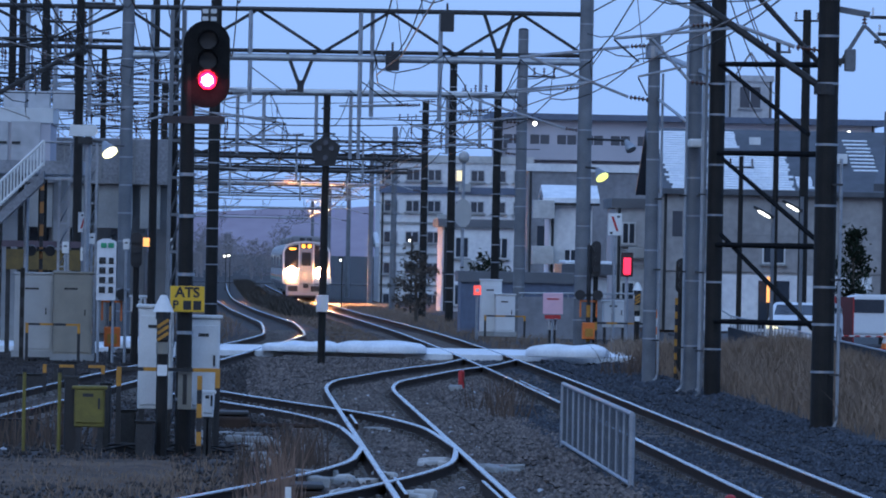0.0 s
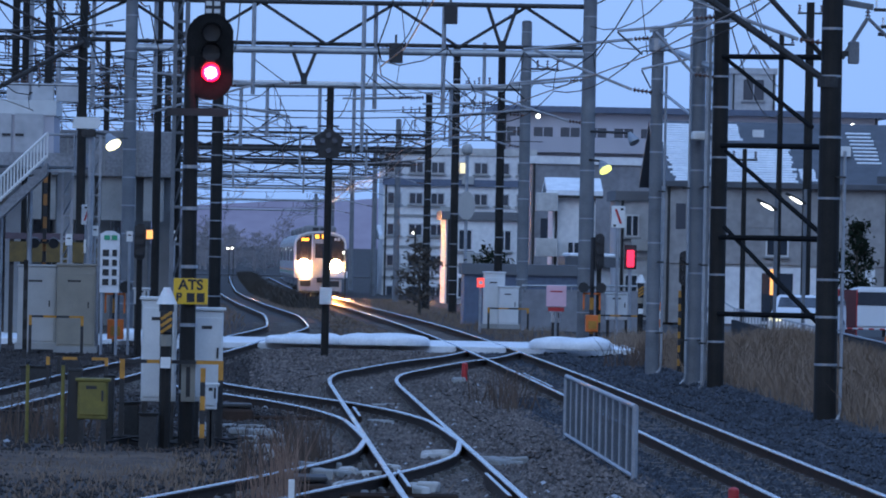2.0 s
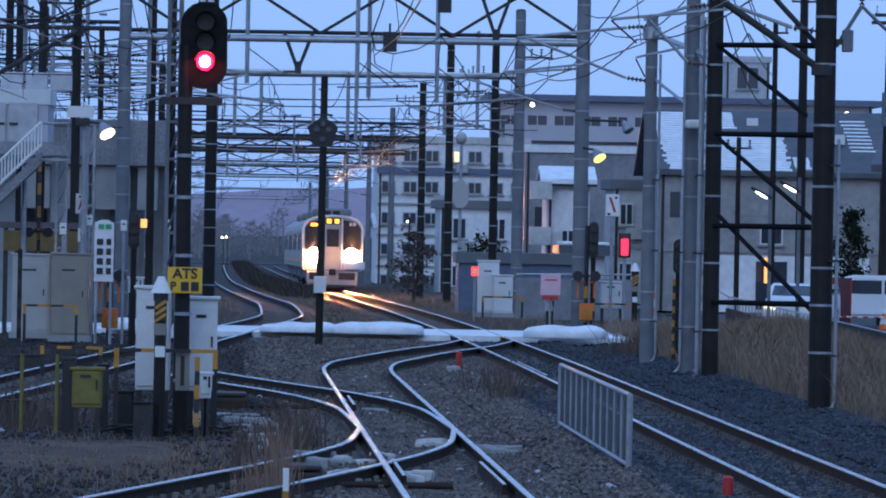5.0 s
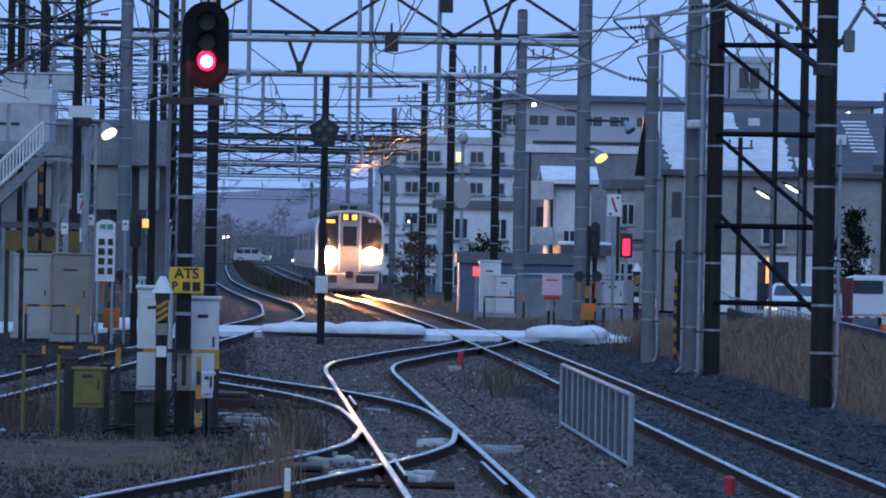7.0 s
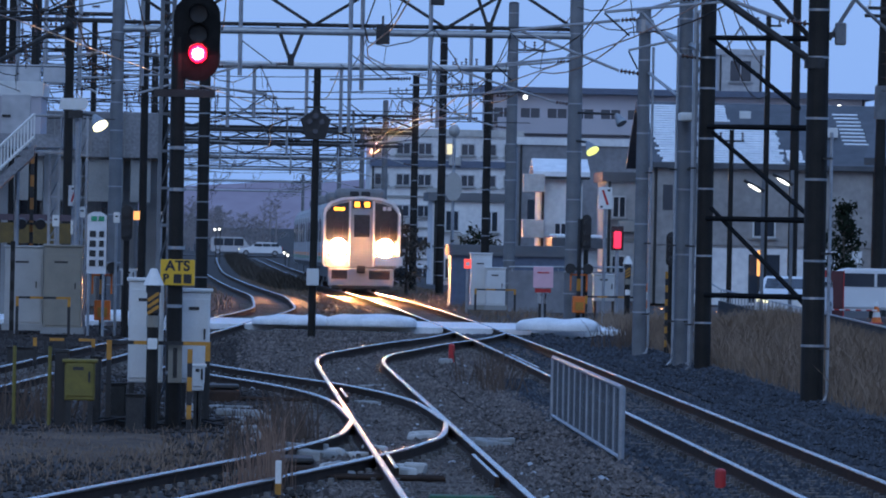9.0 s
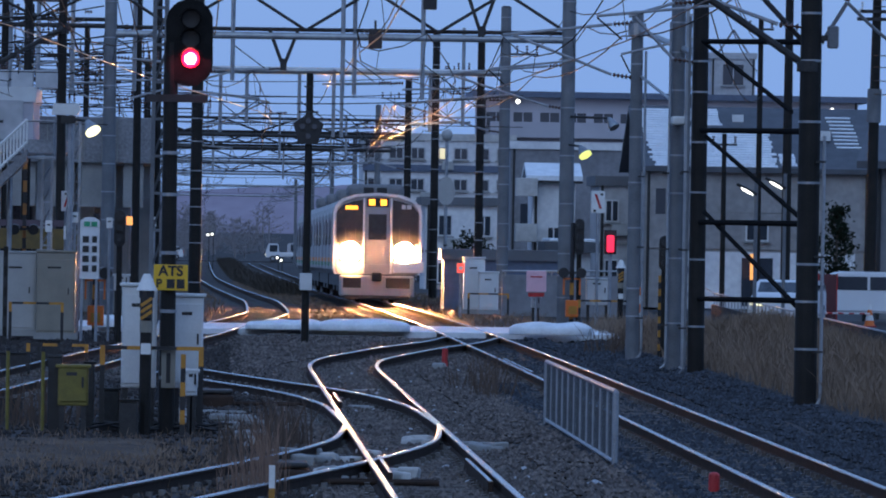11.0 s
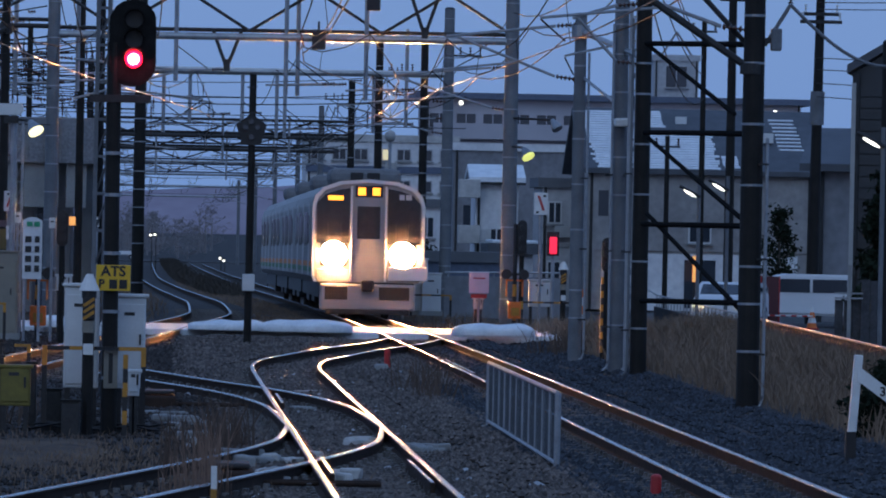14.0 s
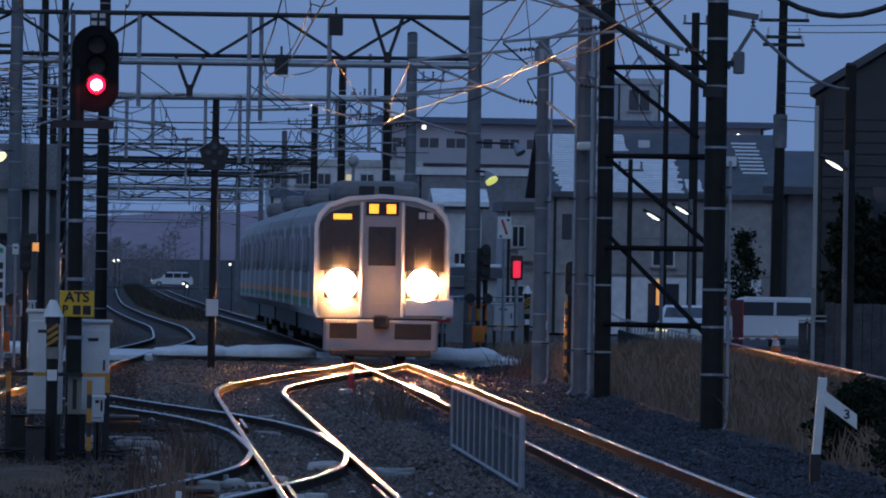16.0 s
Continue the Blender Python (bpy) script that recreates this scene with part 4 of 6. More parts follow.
bell_post(-0.76, 86.4, -0.2, 1.75, "hooded post with yellow and black stripes beside the signal")
striped("barrier_post", 10.97, 185, -0.2, 1.08, "orange and white banded barrier post by the crossing", 0.17, ORANGE, WHITE, 5, "barrier post")
bell_post(10.08, 178, -0.2, 1.6, "hooded post with yellow and black stripes at the crossing")


def slash_sign(x, y, z, w, h, label):
    t = thing("warning_sign", x, y, z, label, "sign", "white signs with a red slash")
    s = part("board", box(B(), 0, 0, -h / 2, w, 0.03, h, bevel=0.006), WHITE, t)
    k = 1 if x > 0 else -1
    part("slash", plate(B(), [(-k * w * 0.28, h * 0.36), (-k * w * 0.1, h * 0.36), (k * w * 0.28, -h * 0.3), (k * w * 0.1, -h * 0.3)], -0.024, 0.008), REDP, s)
    for k in (0, 1):
        part("character_bar", box(B(), w * (0.26 if x > 0 else -0.1) * (1 if k == 0 else -1), -0.022, h * (0.3 if k == 0 else -0.44), w * 0.2, 0.006, h * 0.1), STEEL_DARK, s)
    part("post", tube(B(), (0, 0.06, -z - 0.2), (0, 0.06, h / 2), 0.04), STEEL, t)


slash_sign(9.6, 180, 3.02, 0.34, 0.55, "white sign with a red slash on a post by the crossing")
slash_sign(-3.05, 152, 2.75, 0.22, 0.42, "white sign with a red slash among the masts")
t = thing("notice_board", 8.14, 181, 0.75, "pale pink notice board on a short post", "board")
part("board", box(B(), 0, 0, 0, 0.5, 0.04, 0.53, bevel=0.01), PINK, t)
part("post", tube(B(), (0, 0.05, -0.95), (0, 0.05, 0.3), 0.035), STEEL, t)
part("character_bar", box(B(), 0, -0.025, 0.36, 0.3, 0.006, 0.035), REDP, t)
part("lower_plate", box(B(), 0, 0, -0.12, 0.4, 0.03, 0.1), REDP, t)
t = thing("station_sign", -2.5, 149, 1.15, "tall white sign with a green emblem and dark bars", "sign")
part("board", plate(B(), [(-0.2, 0), (0.2, 0), (0.2, 1.2), (0.08, 1.27), (-0.08, 1.27), (-0.2, 1.2)], 0, 0.05), WALL_WHITE, t)
for x, z, w in ((-0.06, 1.08, 0.12), (0.09, 1.08, 0.12)):
    part("emblem_bar", box(B(), x, -0.015, z, w, 0.01, 0.1), mat("green_emblem", (0.05, 0.4, 0.2), bump=0), t)
for i in range(4):
    part("character_bar", box(B(), -0.08, -0.015, 0.15 + 0.2 * i, 0.13, 0.01, 0.13), STEEL_DARK, t)
    part("character_bar", box(B(), 0.1, -0.015, 0.15 + 0.2 * i, 0.1, 0.01, 0.13), STEEL_DARK, t)
for x in (-0.15, 0.15):
    part("post", tube(B(), (x, 0.06, -1.35), (x, 0.06, 1.1), 0.03), STEEL, t)


def dwarf_signal(x, y, z, h, label, lit=None):
    t = thing("railway_signal", x, y, -0.2, label, "signal", "dark signal heads")
    part("post", tube(B(), (0, 0.1, 0), (0, 0.1, z + 0.2), 0.06), POLE_DARK, t)
    pts = [(0.12 * math.cos(a), z + 0.2 + (h / 2 - 0.12) * (1 if math.sin(a) > 0 else -1) + 0.12 * math.sin(a)) for a in [2 * math.pi * i / 18 + 0.01 for i in range(18)]]
    hd = part("backboard", plate(B(), pts, 0, 0.06), BLACK, t)
    for k in (-0.2, 0.0, 0.2):
        part("visor", tube(B(), (0, 0, z + 0.2 + k * h / 0.7), (0, -0.14, z + 0.2 + k * h / 0.7), 0.07, n=12), BLACK, hd)
    if lit:
        part("lit_panel", box(B(), 0.2, -0.03, z + 0.27, 0.13, 0.03, 0.18), lit, t, "orange lit square")


dwarf_signal(9.03, 144, 1.9, 0.7, "black oval signal head on a dark post")
dwarf_signal(9.15, 180, 2.15, 0.9, "tall black signal head beside the crossing")
dwarf_signal(-1.9, 150, 2.2, 0.75, "black signal head with a lit orange square", ORANGE_GLOW)


def crossing_alarm(x, y, s, label, lamps):
    t = thing("crossing_alarm", x, y, -0.2, label, "crossing signal", "crossing alarms")
    for i in range(9):
        part("stripe", tube(B(), (0, 0, 0.3 * i), (0, 0, 0.3 * i + 0.3), 0.055), YELLOW if i % 2 and i < 4 else BLACK, t)
    for a in (-1, 1):
        hood = part("lamp_hood", tube(B(), (a * 0.22, -0.02, 1.45), (a * 0.22, -0.2, 1.45), 0.13, n=16), BLACK, t)
        part("lens", tube(B(), (a * 0.22, -0.03, 1.45), (a * 0.22, -0.06, 1.45), 0.1, n=16), lamps[a > 0], hood)
    part("crossarm", box(B(), 0, 0, 1.42, 0.7, 0.06, 0.06), STEEL_DARK, t)
    fr = part("machine_box", box(B(), 0.02, 0, 0.35, 0.34, 0.36, 0.42, bevel=0.02), ORANGE, t, "orange barrier machine")
    part("panel", box(B(), 0.02, -0.19, 0.42, 0.2, 0.01, 0.2), YELLOW, fr)
    for a in (-0.2, 0.2):
        part("bracket", box(B(), a, 0, 0.9, 0.04, 0.06, 0.5), ORANGE, t)
    part("bracket", box(B(), 0, 0, 1.28, 0.4, 0.06, 0.04), ORANGE, t)
    return t


crossing_alarm(8.98, 180, 1, "yellow and black crossing alarm with an orange barrier machine", (BLACK, BLACK))
crossing_alarm(-2.42, 152, 1, "yellow and black crossing alarm with orange gear", (BLACK, BLACK))
t = thing("obstruction_warning_light", 9.87, 179, 1.78, "lit red warning lamp box at the crossing", "lamp")
part("lens", box(B(), 0, 0, 0, 0.18, 0.14, 0.42, bevel=0.03), mat("red_box_lens", (0.6, 0.02, 0.04), emit=(1.0, 0.03, 0.09), power=1.6, bump=0), t, "glowing red lens")
part("housing", box(B(), 0, 0.1, -0.05, 0.3, 0.08, 0.6), STEEL_DARK, t)
part("post", tube(B(), (0, 0.15, -2.0), (0, 0.15, 0.5), 0.045), STEEL, t)
t = thing("warning_light", 7.0, 203, 1.05, "small box with a red lit square", "lamp")
part("lens", box(B(), 0, 0, 0, 0.2, 0.1, 0.26), mat("red_square_lens", (0.7, 0.05, 0.04), emit=(1.0, 0.1, 0.08), power=1.1, bump=0), t)
part("window", box(B(), 0, -0.06, 0.08, 0.1, 0.01, 0.1), WHITE, t)
part("post", tube(B(), (0, 0.1, -1.3), (0, 0.1, 0.2), 0.04), STEEL, t)

# gradient post with one arm
t = thing("gradient_post", 8.23, 84.5, -0.1, "white gradient post with one sloping arm", "marker post")
part("post", box(B(), 0, 0, 0.1, 0.1, 0.1, 1.0, rot=pose(0, 0, 0, 0, 4, 0), bevel=0.01), WHITE, t)
part("foot", box(B(), -0.04, 0, -0.2, 0.12, 0.12, 0.4), BLACK, t)
arm = part("arm", plate(B(), [(0.02, 0.98), (0.02, 0.8), (0.44, 0.5), (0.44, 0.67)], -0.07, 0.03), WHITE, t)
lettering("3", 0.15, BLACK, arm, 0.32, -0.075, 0.67)

# braced steel frame between two masts
t = thing("braced_frame", 8.75, 106.6, -0.2, "dark braced steel frame between two masts", "frame")
for z in (1.35, 2.72, 4.36, 5.95):
    part("rail", tube(B(), (-0.02, 0, 2.6 + (z - 2.6) * 0.83), (-0.02, 22.7, z), 0.045, n=8), MATT_DARK, t)
for a, b in (((0, 0.4, 1.4), (0, 22, 2.9)), ((0, 0.4, 2.75), (0, 22, 4.25)), ((0, 3, 4.4), (0, 22.4, 5.9))):
    part("brace", tube(B(), a, b, 0.04, n=6), MATT_DARK, t)

# ---- boundary wall, van, parked car ----
def wall_line(y):
    """Where the boundary wall stands beside the line."""
    return 11.98 + 0.0275 * (y - 113.5)


t = tagged(new("wall_boundary"), "low grey boundary wall with a steel rail along dry grass", "wall", kind="structure")
WALLC = mat("boundary_concrete", (0.055, 0.06, 0.068), (0.035, 0.038, 0.042), rough=0.95, scale=1, fine=12, spec=0.1)
turn = pose(0, 0, 0, 0, 0, -1.575)
for k in range(35):
    part("panel", box(B(), wall_line(96 + 2 * k), 96 + 2 * k, -0.4, 0.1, 1.97, 0.92, rot=turn), WALLC, t)
part("low_panel", box(B(), wall_line(188.5), 188.5, -0.5, 0.1, 45, 0.7, rot=turn), WALLC, t)
for k in range(24):
    y = 166.5 + 1.9 * k
    part("post", box(B(), wall_line(y), y, 0.18, 0.035, 0.035, 0.36), STEEL, t)
part("coping", tube(B(), (wall_line(95) - 0.03, 95, 0.545), (wall_line(210) - 0.03, 210, 0.545), 0.02), STEEL, t)
part("rail_end", tube(B(), (wall_line(210) - 0.03, 210, 0.545), (14.45, 212, 0.7), 0.02), STEEL, t)
t = tagged(new("wall_garden"), "weathered board fence beside the lane", "fence", kind="structure")
BOARD = mat("weathered_boards", (0.09, 0.09, 0.095), (0.045, 0.045, 0.05), rough=0.95, scale=3, fine=20)
for k in range(26):
    part("board", box(B(), 14.2 + 0.19 * k, 144 + random.uniform(-0.01, 0.01), -0.4, 0.178, 0.03, 1.9 + random.uniform(-0.02, 0.02)), BOARD, t)
for k in range(3):
    part("board", box(B(), 13.68 + 0.18 * k, 144.1, -0.4, 0.17, 0.03, 1.5), BOARD, t)
for z in (1.12, 1.22):
    part("rail", box(B(), 13.86, 144.0, z, 0.56, 0.05, 0.035), STEEL, t)
part("post", box(B(), 13.86, 143.9, -0.4, 0.07, 0.07, 2.2), CONCRETE, t)


def vehicle(name, length, height, bonnet, label, paint, kind="car", rz=0.0, glow=False):
    """A car or van, its side along x with the nose at -x."""
    t = tagged(new(name), label, "car" if kind != "truck" else "truck", "road vehicles")
    h = height
    if kind == "van":
        side = [(-length / 2, 0.35), (-length / 2, 0.85), (-length / 2 + 0.35, 1.0), (-length / 2 + 0.95, h - 0.08), (-length / 2 + 1.2, h), (length / 2 - 0.15, h), (length / 2, h - 0.2), (length / 2, 0.35)]
    elif kind == "truck":
        side = [(-length / 2, 0.4), (-length / 2, 1.05), (-length / 2 + 0.3, h), (-length / 2 + 1.3, h), (-length / 2 + 1.4, 0.95), (length / 2, 0.95), (length / 2, 0.6), (-length / 2 + 1.4, 0.5)]
    else:
        side = [(-length / 2, 0.3), (-length / 2, 0.72), (-length / 2 + bonnet, 0.92), (-length / 2 + bonnet + 0.7, h - 0.04), (-length / 2 + bonnet + 1.0, h), (length / 2 - 0.6, h - 0.02), (length / 2 - 0.05, 0.95), (length / 2, 0.3)]
    bm = plate(B(), side, -0.84, 1.68)
    bmesh.ops.bevel(bm, geom=list(bm.edges), offset=0.06, segments=2, affect="EDGES")
    part("body", bm, paint, t)
    (ax, az), (bx, bz) = side[1:3] if kind == "truck" else side[2:4]
    ux, uz = bx - ax, bz - az
    n = math.hypot(ux, uz)
    nx, nz = -uz / n * 0.012, ux / n * 0.012
    ax, az, bx, bz = ax + ux * 0.12, az + uz * 0.12, bx - ux * 0.1, bz - uz * 0.1
    part("windscreen", plate(B(), [(ax, az), (bx, bz), (bx + nx, bz + nz), (ax + nx, az + nz)], -0.7, 1.4), WINDOW, t)
    x0 = -length / 2 + (0.9 if kind == "van" else 0.35 if kind == "truck" else bonnet + 0.45)
    x1 = length / 2 - (0.3 if kind != "truck" else length - 1.25)
    n = 1 if kind == "truck" else 3
    for i in range(n):
        w = (x1 - x0) / n
        for s in (-1, 1):
            part("window", box(B(), x0 + w * (i + 0.5), s * 0.84, 1.0, w - 0.08, 0.03, h - 1.14), WINDOW, t)
    for a in (-length / 2 + 0.75, length / 2 - 0.75):
        for s in (-1, 1):
            wh = part("wheel", tube(B(), (a, s * 0.7, 0.31), (a, s * 0.86, 0.31), 0.31, n=20), BLACK, t)
            part("rim", tube(B(), (a, s * 0.86, 0.31), (a, s * 0.875, 0.31), 0.19, n=14), STEEL, wh)
    for s in (-0.6, 0.6):
        part("headlight", box(B(), -length / 2 - 0.01, s, 0.6, 0.06, 0.3, 0.16), LAMP_GLOW if glow else WHITE, t)
        part("tail_light", box(B(), length / 2 + 0.0, s * 1.15, 0.7, 0.05, 0.14, 0.3), REDP, t)
    return t


CARWHITE = mat("white_car_paint", (0.75, 0.76, 0.78), (0.66, 0.67, 0.69), rough=0.25, bump=0, scale=0.7)
CARSILVER = mat("silver_car_paint", (0.55, 0.57, 0.6), (0.47, 0.48, 0.5), rough=0.25, metal=0.4, bump=0, scale=0.7)
v = vehicle("van", 4.4, 1.52, 0.6, "white people carrier parked behind the boundary wall", CARWHITE, "van")
v.matrix_world = pose(19.0, 207, -0.27, 0, 0, 0)
v = vehicle("parked_car", 4.1, 1.3, 1.0, "white hatchback with one headlight lit behind the wall", CARWHITE, glow=True)
v.matrix_world = pose(15.95, 200, -0.27, 0, 0, 78)
t = thing("display_board", 17.32, 203, -0.27, "dark red upright board beside the white van", "board")
part("panel", box(B(), 0, 0, 0.1, 0.5, 0.05, 1.36, bevel=0.01), mat("dark_red_board", (0.10, 0.02, 0.025), (0.07, 0.015, 0.018), rough=0.5, bump=0), t)
part("edge", box(B(), 0.26, -0.01, 0.0, 0.03, 0.06, 1.47), REDP, t)
part("edge", box(B(), -0.26, -0.01, 0.0, 0.03, 0.06, 1.47), REDP, t)
t = thing("cone_bar", 16.98, 202.6, 0.1, "red and white bar resting between traffic cones", "barrier bar")
for k in range(10):
    part("band", tube(B(), (0.152 * k, 0, 0), (0.152 * k + 0.152, 0, 0), 0.022), WHITE if k % 2 else REDP, t)
t = striped("traffic_cone", 16.95, 202.8, -0.27, 0.6, "orange and white traffic cone in the lane", 0.2, ORANGE, WHITE, 5, "traffic cone", "cones")
t = thing("traffic_cone", 18.5, 202.8, -0.27, "orange and white traffic cone before the white van", "traffic cone", "cones")
part("foot", box(B(), 0, 0, 0, 0.36, 0.36, 0.035, bevel=0.008), REDP, t)
for i in range(4):
    part("band", tube(B(), (0, 0, 0.03 + 0.15 * i), (0, 0, 0.18 + 0.15 * i), 0.15 - 0.03 * i, 0.12 - 0.03 * i, 14), WHITE if i % 2 else ORANGE, t)
t = tagged(new("lane"), "asphalt lane behind the boundary wall", "road", kind="structure")
part("surface", box(B(), 20.0, 206, -0.6, 11.2, 60, 0.33), mat("lane_asphalt", (0.06, 0.06, 0.062), (0.04, 0.04, 0.042), rough=0.8, scale=1, fine=40), t)

# far crossing with its road
t = tagged(new("far_road"), "road over the far level crossing", "road", kind="structure")
part("surface", box(B(), 20, 757, drop(757) - 0.16, 160, 9, 0.16), mat("far_asphalt", (0.07, 0.07, 0.075), (0.05, 0.05, 0.053), rough=0.8, scale=0.6), t)
FAR_CARS = [
    (vehicle("hatchback_car", 3.9, 1.6, 0.8, "silver hatchback crossing the line far off", CARSILVER, glow=True), 761, 180, [(0, -34), (6.3, -1.0), (7.0, 2.6), (7.5, 5.0), (8.0, 7.5), (16, 48)]),
    (vehicle("minivan", 4.4, 1.9, 0.5, "pale van crossing the line far off", CARSILVER, "van"), 762, 180, [(0, -36), (8.0, -3.2), (8.5, -0.7), (9.0, 1.4), (16, 36)]),
    (vehicle("saloon_car", 4.5, 1.45, 1.1, "white saloon car crossing the line far off", CARWHITE, glow=True), 753, 0, [(0, 40), (8.0, 8.3), (8.5, 6.6), (9.0, 4.4), (16, -30)]),
    (vehicle("pickup_truck", 4.8, 1.85, 0.3, "white flatbed truck crossing the line far off", CARWHITE, "truck", glow=True), 753, 0, [(0, 44), (11.5, 7.1), (12.0, 5.9), (12.5, 3.5), (13.0, 1.0), (16, -14)]),
    (vehicle("estate_car", 4.3, 1.6, 0.9, "white estate car nearing the far crossing", CARWHITE, glow=True), 753, 0, [(0, 96), (15.5, 8.4), (16, 5.7)]),
]


# ---- overhead wires ----
def wire(bm, pts, r, n=5):
    """One continuous round wire through its points."""
    pts = [Vector(p) for p in pts]
    rings = []
    for i, p in enumerate(pts):
        d = (pts[min(i + 1, len(pts) - 1)] - pts[max(i - 1, 0)]).normalized()
        u = d.cross(Vector((0, 0, 1)))
        u = u.normalized() if u.length > 0.05 else Vector((1, 0, 0))
        w = u.cross(d)
        rings.append([bm.verts.new(p + r * (u * math.cos(2 * math.pi * k / n) + w * math.sin(2 * math.pi * k / n))) for k in range(n)])
    for a, b in zip(rings, rings[1:]):
        for k in range(n):
            bm.faces.new((a[k], a[(k + 1) % n], b[(k + 1) % n], b[k]))
    bmesh.ops.recalc_face_normals(bm, faces=bm.faces)
    return bm


SUPPORTS = [55, 106, 143.5, 181, 221, 268, 318, 384, 450, 524, 614, 725]


def overhead(line, z0, label):
    t = tagged(new("overhead_line"), label, "overhead wire", "overhead lines")
    c, m = [], []
    for i, (a, b) in enumerate(zip(SUPPORTS, SUPPORTS[1:])):
        for k in range(6):
            u = k / 6
            y = a + (b - a) * u
            st = (0.2 if i % 2 else -0.2) * (1 - 2 * u)
            c.append((line(y) + st, y, z0 + drop(y)))
            m.append((line(y) + st * 0.4, y, z0 + drop(y) + 0.25 + 0.75 * (2 * u - 1) ** 2))
    part("contact_wire", wire(B(), c, 0.011), CONTACT, t)
    part("messenger_wire", wire(B(), m, 0.012), WIRE, t)
    for p, q in list(zip(c, m))[::2]:
        part("dropper", tube(B(), p, q, 0.006, n=4), WIRE, t)


overhead(MAIN, 5.15, "copper contact wire and messenger wire over the main line")
overhead(curve_of([(-20, 2.22), (118, 2.3), (160, 5.3), (800, 5.0)]), 5.2, "contact wire over the middle track")
overhead(LEFT, 5.2, "contact wire over the side track")
overhead(curve_of([(-20, -7.6), (200, -4.5), (400, -3.2), (800, -5)]), 5.25, "contact wire over a siding")
for n, (x0, x1, za, zb, sag) in enumerate(((9.2, 7.4, 8.0, 7.0, 0.5), (9.6, 7.9, 7.6, 6.7, 0.6), (-3.4, -2.6, 7.6, 6.6, 0.5), (-4.6, -3.2, 8.2, 6.8, 0.5), (-1.8, -1.2, 7.0, 6.3, 0.4), (8.3, 6.6, 6.3, 5.6, 0.3), (0.4, -2.0, 7.3, 6.6, 0.5), (3.9, 2.8, 7.4, 6.5, 0.5), (-2.6, -2.2, 8.6, 7.2, 0.6), (-3.9, -3.6, 7.0, 6.2, 0.4), (-5.2, -4.2, 7.8, 6.9, 0.6), (-5.0, -3.0, 8.8, 7.4, 0.5), (-2.9, -3.4, 6.6, 5.9, 0.4), (-1.2, -2.6, 8.2, 7.0, 0.5))):
    pts = []
    for i, (a, b) in enumerate(zip(SUPPORTS, SUPPORTS[1:])):
        for k in range(6):
            u = k / 6
            y = a + (b - a) * u
            f = (y - 55) / 670
            pts.append((x0 + (x1 - x0) * f, y, za + (zb - za) * f + drop(y) * 0.6 - sag * 4 * u * (1 - u)))
    ob = part("feeder_wire", wire(B(), pts, 0.014), WIRE, None)
    tagged(ob, "dark feeder wire sagging from mast to mast", "wire", "feeder wires")


def insulator(bm, p, q, n=5, r=0.055):
    """A string of porcelain sheds turned as one body from p to q."""
    p, q = Vector(p), Vector(q)
    turn = (q - p).to_track_quat("Z", "Y").to_matrix()
    rings = []
    for i in range(n):
        for u, k in ((0.12, 0.3), (0.22, 1.0), (0.7, 0.5), (0.74, 0.3)):
            c = p.lerp(q, (i + u) / n)
            rings.append([bm.verts.new(c + turn @ Vector((r * k * math.cos(a), r * k * math.sin(a), 0))) for a in [math.pi * m / 4 for m in range(8)]])
    bm.faces.new(rings[0][::-1]), bm.faces.new(rings[-1])
    for a, b in zip(rings, rings[1:]):
        for m in range(8):
            bm.faces.new((a[m], a[(m + 1) % 8], b[(m + 1) % 8], b[m]))
    return bm


def bracket(xm, y, xt, label="hinged cantilever bracket holding the wires over a track"):
    """Tubes that reach from a mast to the wires of a track."""
    dz = drop(y)
    t = thing("cantilever_bracket", xm, y, 5.3 + dz, label, "bracket", "cantilever brackets")
    w = xt - xm
    s = 1 if w > 0 else -1
    part("top_tube", tube(B(), (s * 0.5, 0, 1.15), (w * 1.0, 0, 0.9), 0.03, n=6), STEEL, t)
    part("stay_tube", tube(B(), (s * 0.5, 0, 0.15), (w * 0.92, 0, 0.9), 0.028, n=6), STEEL, t)
    part("registration_tube", tube(B(), (w * 0.45, 0, 0.42), (w * 1.1, 0, 0.22), 0.022, n=6), STEEL, t)
    part("steady_arm", tube(B(), (w * 1.1, 0, 0.2), (w * 0.97, 0, -0.12), 0.015, n=5), WIRE, t)
    part("insulator", insulator(B(), (s * 0.1, 0, 1.18), (s * 0.5, 0, 1.15)), INSULATOR, t)
    part("insulator", insulator(B(), (s * 0.1, 0, 0.1), (s * 0.5, 0, 0.15)), INSULATOR, t)


for xm, y, xt in ((8.78, 106.5, 5.9), (8.375, 143.5, 5.7), (8.85, 181, 5.6), (8.88, 221, 5.5), (7.04, 262, 5.3), (7.0, 308, 5.3), (6.9, 352, 5.2), (6.6, 400, 5.1), (6.3, 455, 4.9),
                  (-2.6, 181, 0.8), (-0.5, 221, 1.7), (-2.4, 262, 1.5), (-2.8, 308, 1.0), (-3.0, 352, 0.5), (-3.2, 400, 0.2), (-2.6, 181, -4.9), (-2.4, 262, -4.1), (-2.8, 308, -3.8), (-5.6, 185, -4.8), (8.7, 129.5, 7.4)):
    bx, by, _ = far(xm, y, 0)
    bracket(bx, by, xt if y < 235 else MAIN(by) if xt > 3 else LEFT(by) if xt > -1 else xt * by / y)


